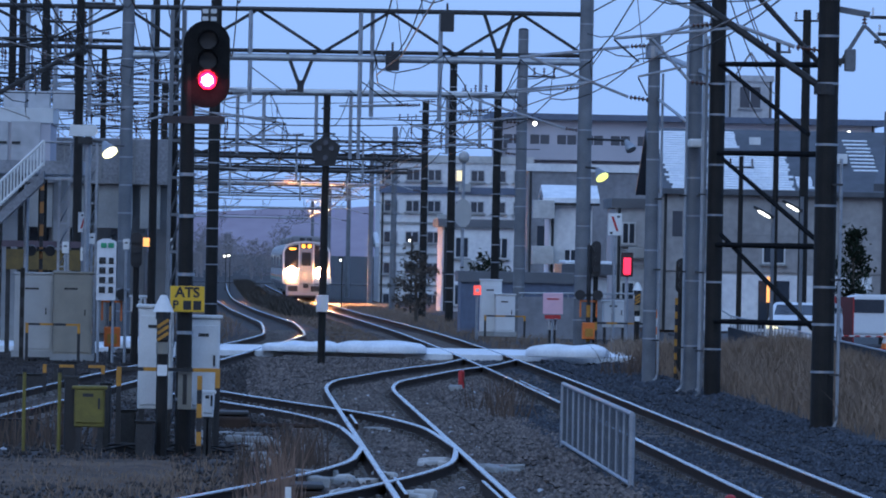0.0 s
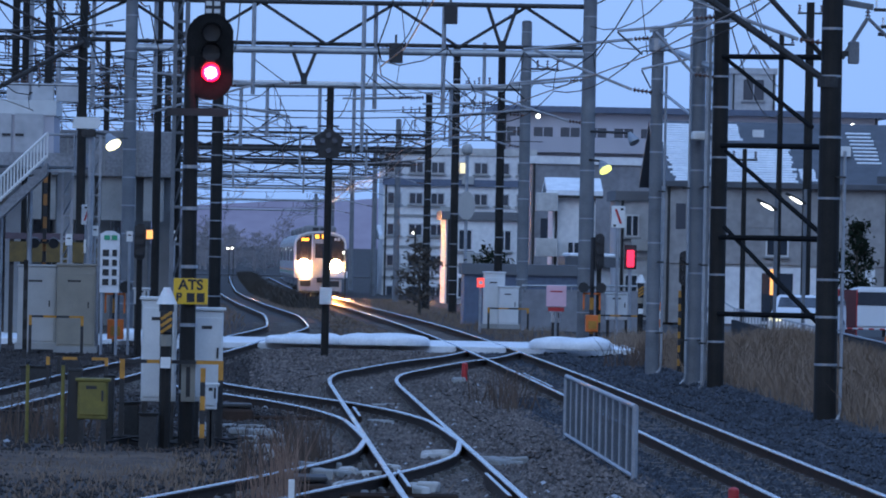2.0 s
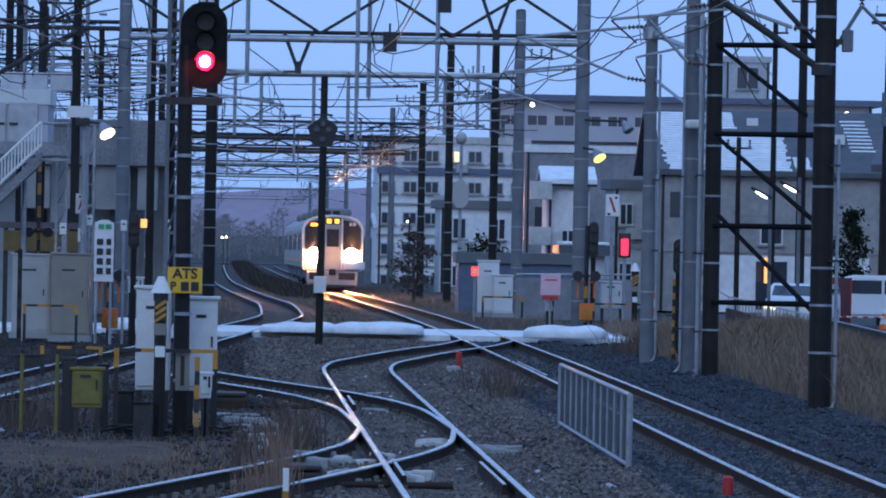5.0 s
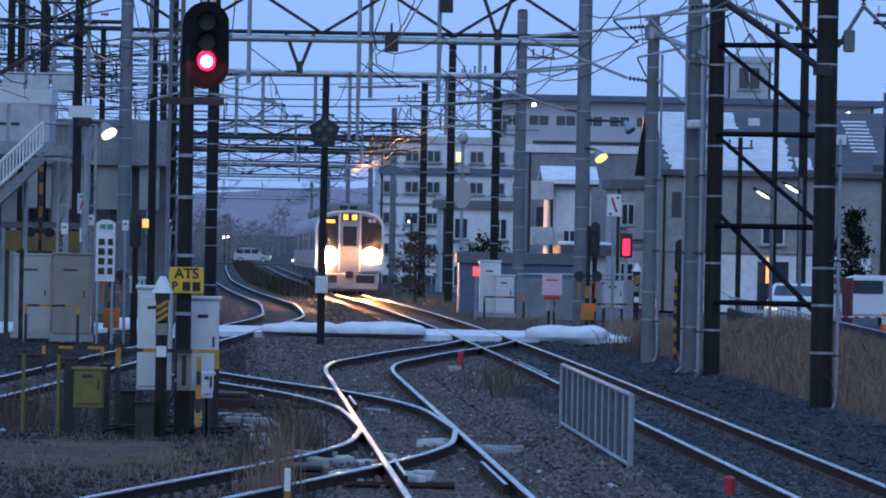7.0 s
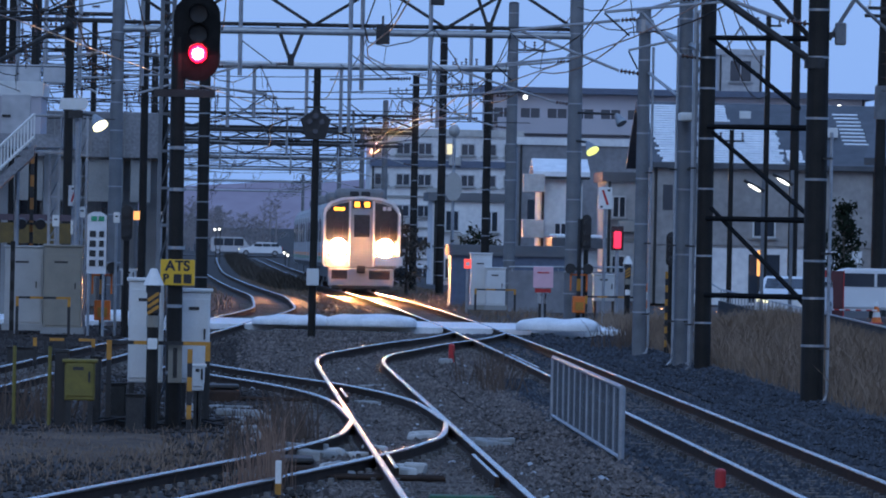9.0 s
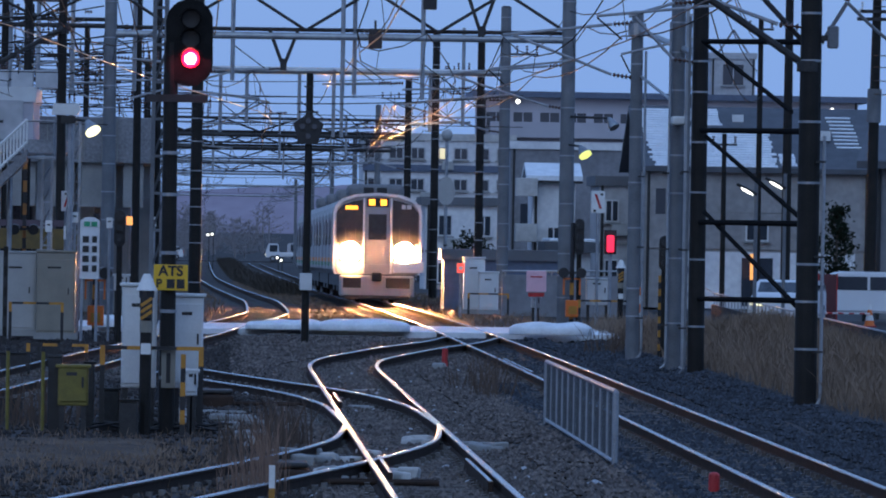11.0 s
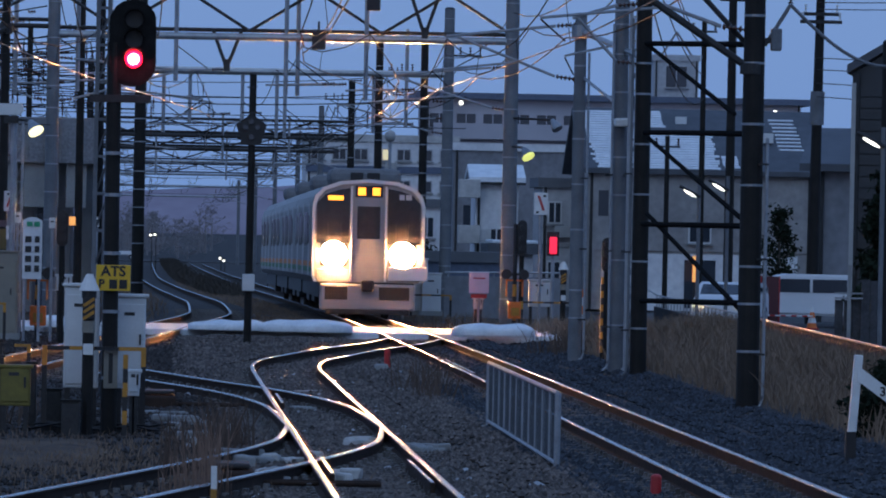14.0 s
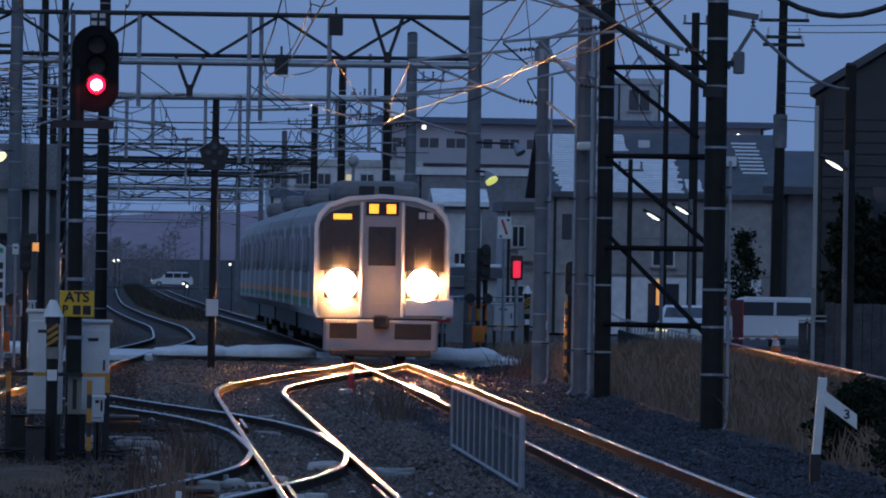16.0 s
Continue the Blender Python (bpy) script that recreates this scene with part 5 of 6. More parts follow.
def drop_post(x, y, z0, z1, label="grey drop post hanging from a gantry with an insulator arm"):
    t = thing("drop_post", x, y, z0, label, "drop post", "drop posts")
    part("post", tube(B(), (0, 0, 0), (0, 0, z1 - z0), 0.055, n=8), STEEL, t)
    part("arm", tube(B(), (-0.5, 0, 0.25), (0.9, 0, 0.3), 0.025, n=6), STEEL, t)
    part("insulator", insulator(B(), (0.9, 0, 0.3), (1.25, 0, 0.32)), INSULATOR, t)
    part("stay", tube(B(), (0, 0, 0.9), (0.8, 0, 0.32), 0.015, n=5), WIRE, t)


for x, y, z0, z1 in ((0.45, 181, 5.9, 8.2), (3.2, 181, 5.6, 8.2), (3.5, 181.3, 5.6, 8.2), (5.2, 181, 5.5, 8.2), (-1.2, 181, 5.8, 8.2), (3.9, 221, 5.0, 7.0), (3.65, 221, 5.0, 7.0), (6.6, 221, 5.2, 7.0), (7.6, 221, 5.4, 8.4), (1.0, 221, 5.4, 7.0),
                     (2.4, 262, 4.6, 6.3), (4.8, 262, 4.6, 6.3), (3.0, 308, 4.2, 6.3), (0.0, 285, 4.2, 6.0), (5.0, 308, 4.2, 6.3), (-6.4, 181, 5.8, 8.2), (-4.4, 181, 5.8, 8.2), (-3.55, 181.2, 5.5, 8.2), (-5.1, 181.3, 5.6, 8.2), (-2.0, 181.3, 5.6, 8.2), (0.2, 221, 5.1, 7.0), (2.6, 221, 5.2, 7.0)):
    px, py, pz = far(x, y, z0)
    drop_post(px, py, pz, far(x, y, z1)[2])


def v_hanger(x, y, z, h, up):
    t = thing("v_hanger", x, y, z, "dark V-shaped hanger bars on a gantry", "hanger", "V hangers")
    s = h if up else h
    for a in (-0.36, 0.36):
        part("bar", tube(B(), (a, 0, s), (0, 0, 0), 0.045, n=6), STEEL_DARK, t)
    part("joint", box(B(), 0, 0, -0.08, 0.16, 0.16, 0.3), STEEL_DARK, t)


v_hanger(1.72, 181, 6.25, 0.95, True)
v_hanger(6.65, 181, 7.15, 1.05, True)
for x, z, y in ((4.0, 6.85, 181), (5.35, 7.85, 181)):
    t = thing("back_signal_box", x, y - 0.3, z - 0.1, "small black box hanging from the gantry", "box", "hanging boxes")
    part("case", box(B(), 0, 0, 0, 0.34, 0.2, 0.5, bevel=0.02), BLACK, t)
    part("hanger", box(B(), 0, 0.2, 0.46, 0.05, 0.3, 0.25), STEEL_DARK, t)
t = thing("transformer", 9.12, 106.5, 5.05, "grey pole transformer strapped to the mast", "transformer")
part("tank", box(B(), -0.02, 0, 0.04, 0.16, 0.18, 0.33, bevel=0.025), POLE_GREY, t)
part("bracket", box(B(), -0.15, 0, 0.15, 0.2, 0.08, 0.08), STEEL_DARK, t)
t = thing("lamp_hood_box", 8.58, 133, 4.3, "white snow-capped lamp hood on the mast", "lamp")
part("hood", box(B(), 0, 0, 0, 0.34, 0.5, 0.16, bevel=0.04), WHITE, t)
part("arm", box(B(), 0.0, 0.3, 0.0, 0.06, 0.4, 0.06), STEEL_DARK, t)
t = thing("lamp_hood_box", -3.05, 150, 4.5, "white box-shaped lamp hood on a post", "lamp")
part("hood", plate(B(), [(-0.3, 0.03), (0.22, 0.03), (0.3, 0.14), (0.26, 0.26), (-0.26, 0.26)], 0, 0.5), WHITE, t)
part("post", tube(B(), (0.1, 0.3, -4.7), (0.1, 0.3, 0.1), 0.06), STEEL, t)
part("ballast_box", box(B(), 0.05, 0.1, -0.14, 0.3, 0.3, 0.15), STEEL_DARK, t)
t = thing("service_cage", -3.95, 150.5, 3.65, "grey steel service cage on a lattice post", "cage")
for z in (0.0, 0.75):
    for a, b in (((0, 0), (0.65, 0)), ((0, 0.5), (0.65, 0.5)), ((0, 0), (0, 0.5)), ((0.65, 0), (0.65, 0.5))):
        part("bar", tube(B(), (*a, z), (*b, z), 0.022, n=6), STEEL, t)
for a in ((0, 0), (0.65, 0), (0, 0.5), (0.65, 0.5)):
    part("upright", tube(B(), (*a, 0), (*a, 0.75), 0.022, n=6), STEEL, t)
part("floor", box(B(), 0.33, 0.25, -0.03, 0.7, 0.55, 0.03), STEEL, t)


def lattice_post(x, y, h, w, label, steel=STEEL):
    t = thing("lattice_post", x, y, -0.2, label, "post", "lattice posts")
    for a in (-w / 2, w / 2):
        for b in (-w / 2, w / 2):
            part("leg", box(B(), a, b, 0, 0.05, 0.05, h), steel, t)
    for i in range(int(h / 0.45)):
        part("rung", box(B(), 0, -w / 2, 0.2 + 0.45 * i, w, 0.03, 0.035), steel, t)
        part("rung", tube(B(), (-w / 2, w / 2, 0.2 + 0.45 * i), (w / 2, w / 2, 0.6 + 0.45 * i), 0.014, n=4), steel, t)


lattice_post(-3.45, 151.5, 3.9, 0.2, "slim galvanised lattice post carrying a cage")
lattice_post(-2.9, 154, 4.6, 0.15, "slim galvanised ladder post")
lattice_post(8.72, 132.6, 6.8, 0.12, "slim ladder strapped beside a mast")
# street pole with crossarms far right
t = thing("utility_pole", 19.57, 215, -0.3, "dark utility pole with crossarms, boxes and wires", "utility pole")
part("pole", tube(B(), (0, 0, 0), (0.12, 0, 11.0), 0.19, 0.12, 14), POLE_DARK, t)
for z, w in ((9.7, 0.75), (9.2, 0.52), (8.97, 0.62)):
    part("crossarm", box(B(), 0.12, -0.12, z, w * 2, 0.1, 0.1), STEEL_DARK, t)
    for a in (-w, w):
        part("insulator", insulator(B(), (0.12 + a * 0.9, -0.12, z + 0.1), (0.12 + a * 0.9, -0.12, z + 0.36), 3), WHITE, t)
part("cable_sleeve", tube(B(), (0.06, 0, 5.95), (0.07, 0, 6.95), 0.21, n=14), POLE_GREY, t, "pale cylinder strapped round the pole")
for z0, z1 in ((9.3, 7.7), (9.1, 7.5), (7.65, 6.2), (7.3, 6.0), (6.9, 5.6), (6.5, 5.2)):
    ob = part("service_wire", wire(B(), [(19.6 + 0.43 * k, 215 - 9.4 * k, z0 + (z1 - z0) * k / 8 - 0.1 * k * (8 - k) / 8) for k in range(9)], 0.014), WIRE)
    tagged(ob, "thin service wire running from the utility pole", "wire", "service wires")
t = thing("utility_pole", 14.17, 140.2, -0.2, "dark flat-topped pole before the gabled house", "utility pole")
part("pole", tube(B(), (0, 0, 0), (0, 0, 6.35), 0.12, 0.11, 12), POLE_DARK, t)
part("cap", tube(B(), (0, 0, 6.35), (0, 0, 6.4), 0.12, 0.08, 12), STEEL_DARK, t)
ob = part("thick_cable", wire(B(), [(8.85 + 0.3 * k, 107, 5.99 + 0.3 * (0.3 * k - 1.78) ** 2) for k in range(14)], 0.042, 8), STEEL_DARK)
tagged(ob, "thick sagging cable high over the lane", "cable")
t = thing("feeder_bracket", 8.9, 106.7, 5.15, "pale cable arm with a V stay on the dark mast", "bracket")
part("arm", box(B(), 0.25, 0, 0.78, 0.5, 0.07, 0.09, rot=pose(0, 0, 0, 0, 9, 0)), POLE_GREY, t)
part("stay", tube(B(), (0.05, 0, 0.02), (0.42, 0, 0.63), 0.03), POLE_GREY, t)
part("cable", wire(B(), [(0.42 + 0.16 * k, 0, 0.63 - 0.88 * math.sin(0.175 * k)) for k in range(10)], 0.026, 7), POLE_GREY, t)
part("insulator", insulator(B(), (0.42, 0, 0.64), (0.42, 0, 0.8), 3, 0.05), INSULATOR, t)
t = thing("traffic_mirror", 9.68, 300, -1.2, "pale oval traffic mirror seen from behind on a post", "traffic mirror")
part("post", tube(B(), (0, 0, 0), (0, 0, 7.2), 0.07), STEEL, t)
part("mirror_back", plate(B(), [(0.37 * math.cos(a), 4.98 + 0.6 * math.sin(a)) for a in [i * math.pi / 12 for i in range(24)]], -0.13, 0.06), CABINET_OLD, t)
part("cap_lamp", ball(B(), 0, 0, 7.3, 0.24, 1.1), CABINET_OLD, t)

lattice_post(-0.66, 88, 5.4, 0.14, "dull grey ladder post behind the signal mast", POLE_GREY)
t = thing("cable_post", -1.84, 86.7, -0.25, "black square cable post beside the olive box", "post")
part("duct", box(B(), 0, 0, 0, 0.17, 0.17, 0.98, bevel=0.015), BLACK, t)
part("lid", box(B(), 0, 0, 0.98, 0.19, 0.19, 0.03), STEEL_DARK, t)
for x, y, w, h in ((-1.2, 87.5, 0.25, 0.55), (-1.45, 88.2, 0.12, 0.85), (-2.6, 92, 0.5, 0.3), (-0.95, 86.2, 0.22, 0.45), (-3.2, 120, 0.5, 0.35), (-2.75, 124, 0.4, 0.5)):
    t = thing("junction_box", x, y, -0.22, "small dark junction box among the cables", "junction box", "dark boxes")
    part("case", box(B(), 0, 0, 0, w, 0.25, h, bevel=0.02), STEEL_DARK, t)
    part("lid", box(B(), 0, 0, h, w + 0.03, 0.28, 0.025), POLE_DARK, t)
for k in range(4):
    ob = part("signal_cable", wire(B(), [(-1.5 + 0.1 * j + 0.1 * k, 87.0 + 0.15 * k, -0.12 + 0.07 * math.sin(j * 0.35 + k) ** 2) for j in range(16)], 0.018), BLACK)
    tagged(ob, "black cable lying between the signal cabinets", "cable", "loose cables")

t = thing("knee_brace", -3.5, 166.8, 6.75, "long dark strut rising to a mast over the side tracks", "brace")
part("strut", tube(B(), (0, 0, 0), (-2.6, 0, -1.45), 0.055, n=10), STEEL_DARK, t)
part("clamp", tube(B(), (0, 0.2, -0.12), (0, 0.2, 0.12), 0.15, n=12), STEEL_DARK, t)
# more of the supports at the right
t = thing("knee_brace", 8.75, 106.5, 4.8, "stout dark knee brace rising from the mast", "brace")
part("strut", tube(B(), (0, 0, 0), (-3.0, 0, 2.0), 0.055, n=10), STEEL_DARK, t)
part("strut", tube(B(), (0, 0.1, 0.3), (-1.9, 0.1, 2.3), 0.04, n=8), STEEL_DARK, t)
part("clamp", tube(B(), (0, 0, -0.06), (0, 0, 0.1), 0.178, n=14), STEEL_DARK, t)
t = thing("knee_brace", 8.46, 143.5, 6.3, "pale bracket tube between two masts", "brace")
part("strut", tube(B(), (0, 0, 0), (0.25, -13.8, -0.8), 0.06, n=8), STEEL, t)
part("strut", tube(B(), (0, 0, -0.9), (0.2, -9.9, -1.7), 0.03, n=8), STEEL, t)
part("clamp", tube(B(), (-0.09, 0, -0.1), (-0.09, 0, 0.15), 0.18, n=14), STEEL, t)
for x, y, h, r in ((16.0, 212, 9.0, 0.095), (16.75, 211, 9.9, 0.15), (14.98, 212, 5.6, 0.085)):
    t = thing("utility_pole", x, y, -0.4, "slim dark pole with three insulators on a crossarm", "utility pole", "poles along the lane")
    part("pole", tube(B(), (0, 0, 0), (0, 0, h), r, r * 0.8, 10), POLE_DARK, t)
    part("crossarm", box(B(), 0, 0, h - 0.35, 0.75, 0.07, 0.06), STEEL_DARK, t)
    for a in (-0.32, 0.0, 0.32):
        part("insulator", insulator(B(), (a, 0, h - 0.29), (a, 0, h - 0.05), 3), INSULATOR, t)
for k, (z, s) in enumerate(((7.9, 0.5), (8.15, 0.6), (7.0, 0.35), (6.3, 0.7))):
    ob = part("lane_wire", wire(B(), [(8.9 + 0.71 * j, 130 + 8.2 * j, z - s * 4 * (j / 10) * (1 - j / 10)) for j in range(11)], 0.013), WIRE)
    tagged(ob, "dark wire sagging from a mast to a pole in the lane", "wire", "lane wires")
t = thing("shop_sign", 18.95, 253.5, 0.65, "narrow upright sign glowing orange before the house", "sign")
part("panel", box(B(), 0, 0, 0, 0.12, 0.1, 0.9), ORANGE_GLOW, t)
part("post", tube(B(), (0, 0.08, -1.0), (0, 0.08, 0.9), 0.03), STEEL_DARK, t)
part("lower_band", box(B(), 4.3, -0.03, 0.0, 6.3, 0.06, 2.0), WALL_WHITE, big, "white lower storey")
part("garage_opening", box(B(), 4.0, -0.07, 0.1, 1.1, 0.04, 1.7), WINDOW, big)
part("tall_window", box(B(), 0.55, -0.04, 3.3, 0.35, 0.06, 0.9), WINDOW, big)
for x, y, z1, m in ((8.99, 106.35, 3.8, STEEL), (8.72, 133.3, 6.5, STEEL), (8.4, 133.3, 6.2, STEEL), (8.54, 143.3, 5.9, STEEL), (8.5, 129.4, 6.2, POLE_GREY)):
    t = thing("cable_conduit", x, y, -0.2, "pale cable conduit strapped to a mast", "conduit", "conduits")
    part("pipe", wire(B(), [(-0.1, 0, 0), (-0.03, 0, 0.06), (0.0, 0, 0.2), (0.0, 0, z1 + 0.2)], 0.026, 8), m, t)
    for k in range(3):
        part("strap", box(B(), -0.05, 0, 0.8 + 1.4 * k, 0.14, 0.07, 0.03), STEEL_DARK, t)


def headspan(y, x0, x1, z, sag, drops):
    """A cross wire between masts, with its hangers and insulators."""
    t = thing("headspan_wire", x0, y, z, "cross wire with insulators strung between masts", "wire", "cross wires")
    w = x1 - x0
    part("span", wire(B(), [(w * k / 8, 0, -sag * 4 * (k / 8) * (1 - k / 8)) for k in range(9)], 0.016), WIRE, t)
    part("lower_span", tube(B(), (0, 0, -0.9), (w, 0, -0.9), 0.013, n=5), WIRE, t)
    for d in drops:
        part("hanger", tube(B(), (w * d, 0, -0.95), (w * d, 0, -sag * 4 * d * (1 - d)), 0.011, n=4), WIRE, t)
        part("insulator", insulator(B(), (w * d, 0, -0.75), (w * d, 0, -0.45), 4, 0.045), INSULATOR, t)
    for a in (0.04, 0.93):
        part("insulator", insulator(B(), (w * a, 0, -sag * 0.4), (w * (a + 0.03), 0, -sag * 0.4), 4, 0.05), INSULATOR, t)


for y, x0, x1, z in ((167, -7.5, -3.5, 7.2), (175, -7, -4.5, 6.6), (185, -8, -2.6, 6.2), (190, -6.5, -2.0, 7.4), (160, -8, -3.4, 6.5), (172, -8, -2.6, 6.0), (178, -8.5, -2.6, 5.6), (187, -9, -2.0, 6.85), (195, -9, -0.5, 6.3), (200, -9, -1.55, 5.75), (212, -9, -0.5, 7.5), (216, -9, -0.5, 6.6), (224, -9, -0.5, 8.1), (164, -9, -3.4, 7.0), (169, -9, -2.6, 7.35), (181.5, -9, -2.6, 6.7), (184, -9, -2.0, 7.15), (193, -9, -1.55, 7.0), (198, -9, -0.5, 6.65), (203, -9, -0.5, 7.3), (208, -9, -0.5, 7.75), (205, -7, -0.6, 6.9), (206, -5.2, 8.8, 6.1), (230, -4.9, 8.4, 6.7), (240, -6.2, 7.35, 7.3), (250, -4.4, 7.3, 6.0), (276, -5, 7.0, 5.9),
                     (297, -5, 7.0, 6.2), (330, -5, 6.9, 5.6), (375, -4, 6.7, 5.8), (428, -4, 6.5, 5.2), (488, -4, 6.1, 4.9)):
    hx, hy, hz = far(x0, y, z)
    headspan(hy, hx, far(x1, y, z)[0], hz, 0.35, (0.18, 0.36, 0.57, 0.8))


def arm_bracket(x, y, z, w):
    t = thing("feeder_bracket", x, y, z, "small dark feeder arm with upright insulators on a mast", "bracket", "feeder arms")
    part("arm", box(B(), w / 2, 0, 0, abs(w), 0.06, 0.06), STEEL_DARK, t)
    part("stay", tube(B(), (0, 0, -0.45), (w * 0.8, 0, 0), 0.02, n=5), STEEL_DARK, t)
    for k in (0.35, 0.65, 0.95):
        part("insulator", insulator(B(), (w * k, 0, 0.06), (w * k, 0, 0.32), 3, 0.05), INSULATOR, t)


for x, y, z, w in ((8.88, 221, 7.6, 1.0), (8.4, 228, 7.2, -1.1), (7.35, 240, 7.4, 1.1), (7.04, 262, 6.9, -1.2), (7.0, 308, 6.6, 1.2), (7.0, 308, 6.0, -1.1), (6.9, 352, 6.2, -1.2), (6.6, 400, 5.8, 1.2), (-2.4, 262, 7.4, 1.1), (-2.8, 308, 7.2, -1.2),
                   (-5.6, 185, 8.2, 0.9), (-4.5, 175, 7.6, 1.0), (-3.5, 167, 7.8, 0.8), (-2.0, 190, 7.2, -0.9), (-5.2, 205, 7.6, 1.0), (-4.9, 230, 7.4, 1.1), (8.85, 181, 8.7, 1.0), (-5.4, 187, 7.6, 0.9), (-1.55, 200, 7.9, 0.9), (-5.4, 187, 6.5, 0.8), (-2.0, 190, 6.5, 0.8)):
    arm_bracket(*far(x, y, z), w)

# plates and boards among the left posts
for x, z, w, h in ((-3.38, 2.1, 0.14, 0.24), (-2.98, 1.95, 0.18, 0.28), (-2.84, 2.3, 0.13, 0.22), (-2.12, 2.2, 0.13, 0.22), (-1.2, 2.25, 0.1, 0.2)):
    t = thing("small_plate", x, 150.5, z, "small white plate with faint marks on a post", "sign", "white plates")
    part("plate", box(B(), 0, 0, 0, w, 0.02, h, bevel=0.005), WHITE, t)
    part("mark_bar", box(B(), 0, -0.013, h * 0.55, w * 0.5, 0.004, 0.03), STEEL_DARK, t)
    part("post", tube(B(), (0, 0.05, -z - 0.25), (0, 0.05, h), 0.03, n=8), STEEL, t)
t = thing("hoarding", -4.9, 160, -0.2, "low hoarding with a dull yellow panel under a dark beam", "hoarding")
part("panel", box(B(), 1.0, 0, 1.9, 2.0, 0.06, 0.45), mat("dull_yellow_panel", (0.17, 0.11, 0.03), (0.1, 0.07, 0.025), rough=0.7), t)
part("beam", box(B(), 1.0, 0, 2.4, 2.2, 0.1, 0.14), mat("mauve_beam", (0.12, 0.08, 0.1), (0.08, 0.06, 0.07), rough=0.7), t)
for x in (0.05, 1.0, 1.95):
    part("post", box(B(), x, 0.1, 0, 0.1, 0.1, 2.5), STEEL_DARK, t)
ph = [o for o in bpy.data.objects if o.name == "plant_house"][0]
for x in (0.75, 1.5):
    d = part("door", box(B(), x, -0.03, 0.08, 0.68, 0.05, 0.95, bevel=0.01), WALL_GREY, ph)
    part("handle", box(B(), x + (0.22 if x < 1 else -0.22), -0.07, 0.5, 0.2, 0.03, 0.06), STEEL_DARK, d)
# horn pair on the hazard post
t = thing("crossing_horn", -3.95, 152.9, 2.05, "pair of dark horn lamps on the hazard post", "crossing lamp")
for a in (-1, 1):
    part("hood", tube(B(), (a * 0.2, 0.0, 0.1), (a * 0.2, -0.2, 0.08), 0.11, n=14), BLACK, t)
part("arm", box(B(), 0, 0.03, 0.07, 0.5, 0.05, 0.05), STEEL_DARK, t)

# boards of the house walls
for k in range(2):
    part("wall_panel", box(B(), 3.98, -0.035, 2.1 + 1.29 * k, 7.9, 0.05, 1.275), WALL_TAN, big)
for k in range(24):
    part("siding_board", box(B(), 3.4, -0.04, 0.1 + 0.24 * k, 6.78, 0.06, 0.22), SIDING, gabled)
part("corner_trim", box(B(), 0.06, -0.08, 0, 0.14, 0.06, 5.9), CABINET_OLD, gabled, "pale corner trim")
part("gable_window", box(B(), 1.5, -0.09, 3.4, 0.5, 0.06, 0.8), WINDOW, gabled)
part("satellite_dish", tube(B(), (5.9, -0.3, 4.9), (5.85, -0.38, 4.95), 0.25, 0.2, 16), CABINET_OLD, big)
# low glinting wall beyond the crossing
t = tagged(new("wall_low"), "low concrete wall with a steel handrail beyond the crossing", "wall", kind="structure")
part("panel", box(B(), 10.4, 214, -0.4, 3.6, 0.2, 1.35), WALL_SLATE, t)
part("handrail", tube(B(), (8.6, 213.9, 1.05), (12.2, 213.9, 1.1), 0.03), STEEL, t)
for k in range(6):
    part("post", tube(B(), (8.7 + 0.68 * k, 213.9, 0.9), (8.7 + 0.68 * k, 213.9, 1.07), 0.025, n=6), STEEL, t)


# ---- plants, gravel, litter ----
def joined(name, verts, faces, material, label, category):
    ob = raw(name, verts, faces, material)
    return tagged(ob, label, category, kind="stuff")


def blades(name, spots, material, label, h0, h1, w, lean=0.35):
    v, f = [], []
    for x, y in spots:
        z = ground_height(x, y) - 0.03
        h = random.uniform(h0, h1)
        a = random.uniform(0, math.pi)
        dx, dy = math.cos(a) * w, math.sin(a) * w
        lx, ly = random.gauss(0, lean) * h, random.gauss(0, lean) * h
        i = len(v)
        v += [(x - dx, y - dy, z), (x + dx, y + dy, z), (x + lx * 0.4 + dx * 0.7, y + ly * 0.4, z + h * 0.6), (x + lx * 0.4 - dx * 0.7, y + ly * 0.4, z + h * 0.6), (x + lx, y + ly, z + h)]
        f += [(i, i + 1, i + 2, i + 3), (i + 3, i + 2, i + 4)]
    return joined(name, v, f, material, label, "grass")


DRY = mat("dry_brown_grass", (0.27, 0.19, 0.135), (0.12, 0.083, 0.06), rough=0.9, scale=0.7, fine=3, bump=0)
spots = [(x, y) for x, y in ((random.uniform(9.3, 13.6), random.uniform(64, 178)) for i in range(23000)) if x < wall_line(y) - 0.15]
blades("dry_grass", spots, DRY, "tall dry brown grass along the boundary wall", 0.2, 0.56, 0.014, 0.4)
spots = [(wall_line(y) - 0.15 - abs(random.gauss(0, 0.5)), y) for y in [random.uniform(108, 178) for i in range(6000)]]
blades("dry_grass", spots, DRY, "taller dry grass leaning against the boundary wall", 0.3, 0.68, 0.014, 0.3)
spots = [(9.0 + abs(random.gauss(0, 0.5)), random.uniform(64, 178)) for i in range(3500)]
blades("dry_grass", spots, DRY, "dry grass at the foot of the masts", 0.2, 0.6, 0.012)
spots = [(random.gauss(-0.9, 0.9), random.gauss(77, 5)) for i in range(3500)]
blades("dry_grass", spots, DRY, "short withered grass on the dirt bank", 0.04, 0.16, 0.008)
WEED = mat("withered_weeds", (0.12, 0.08, 0.06), (0.06, 0.042, 0.033), rough=0.9, scale=0.7, fine=3, bump=0)
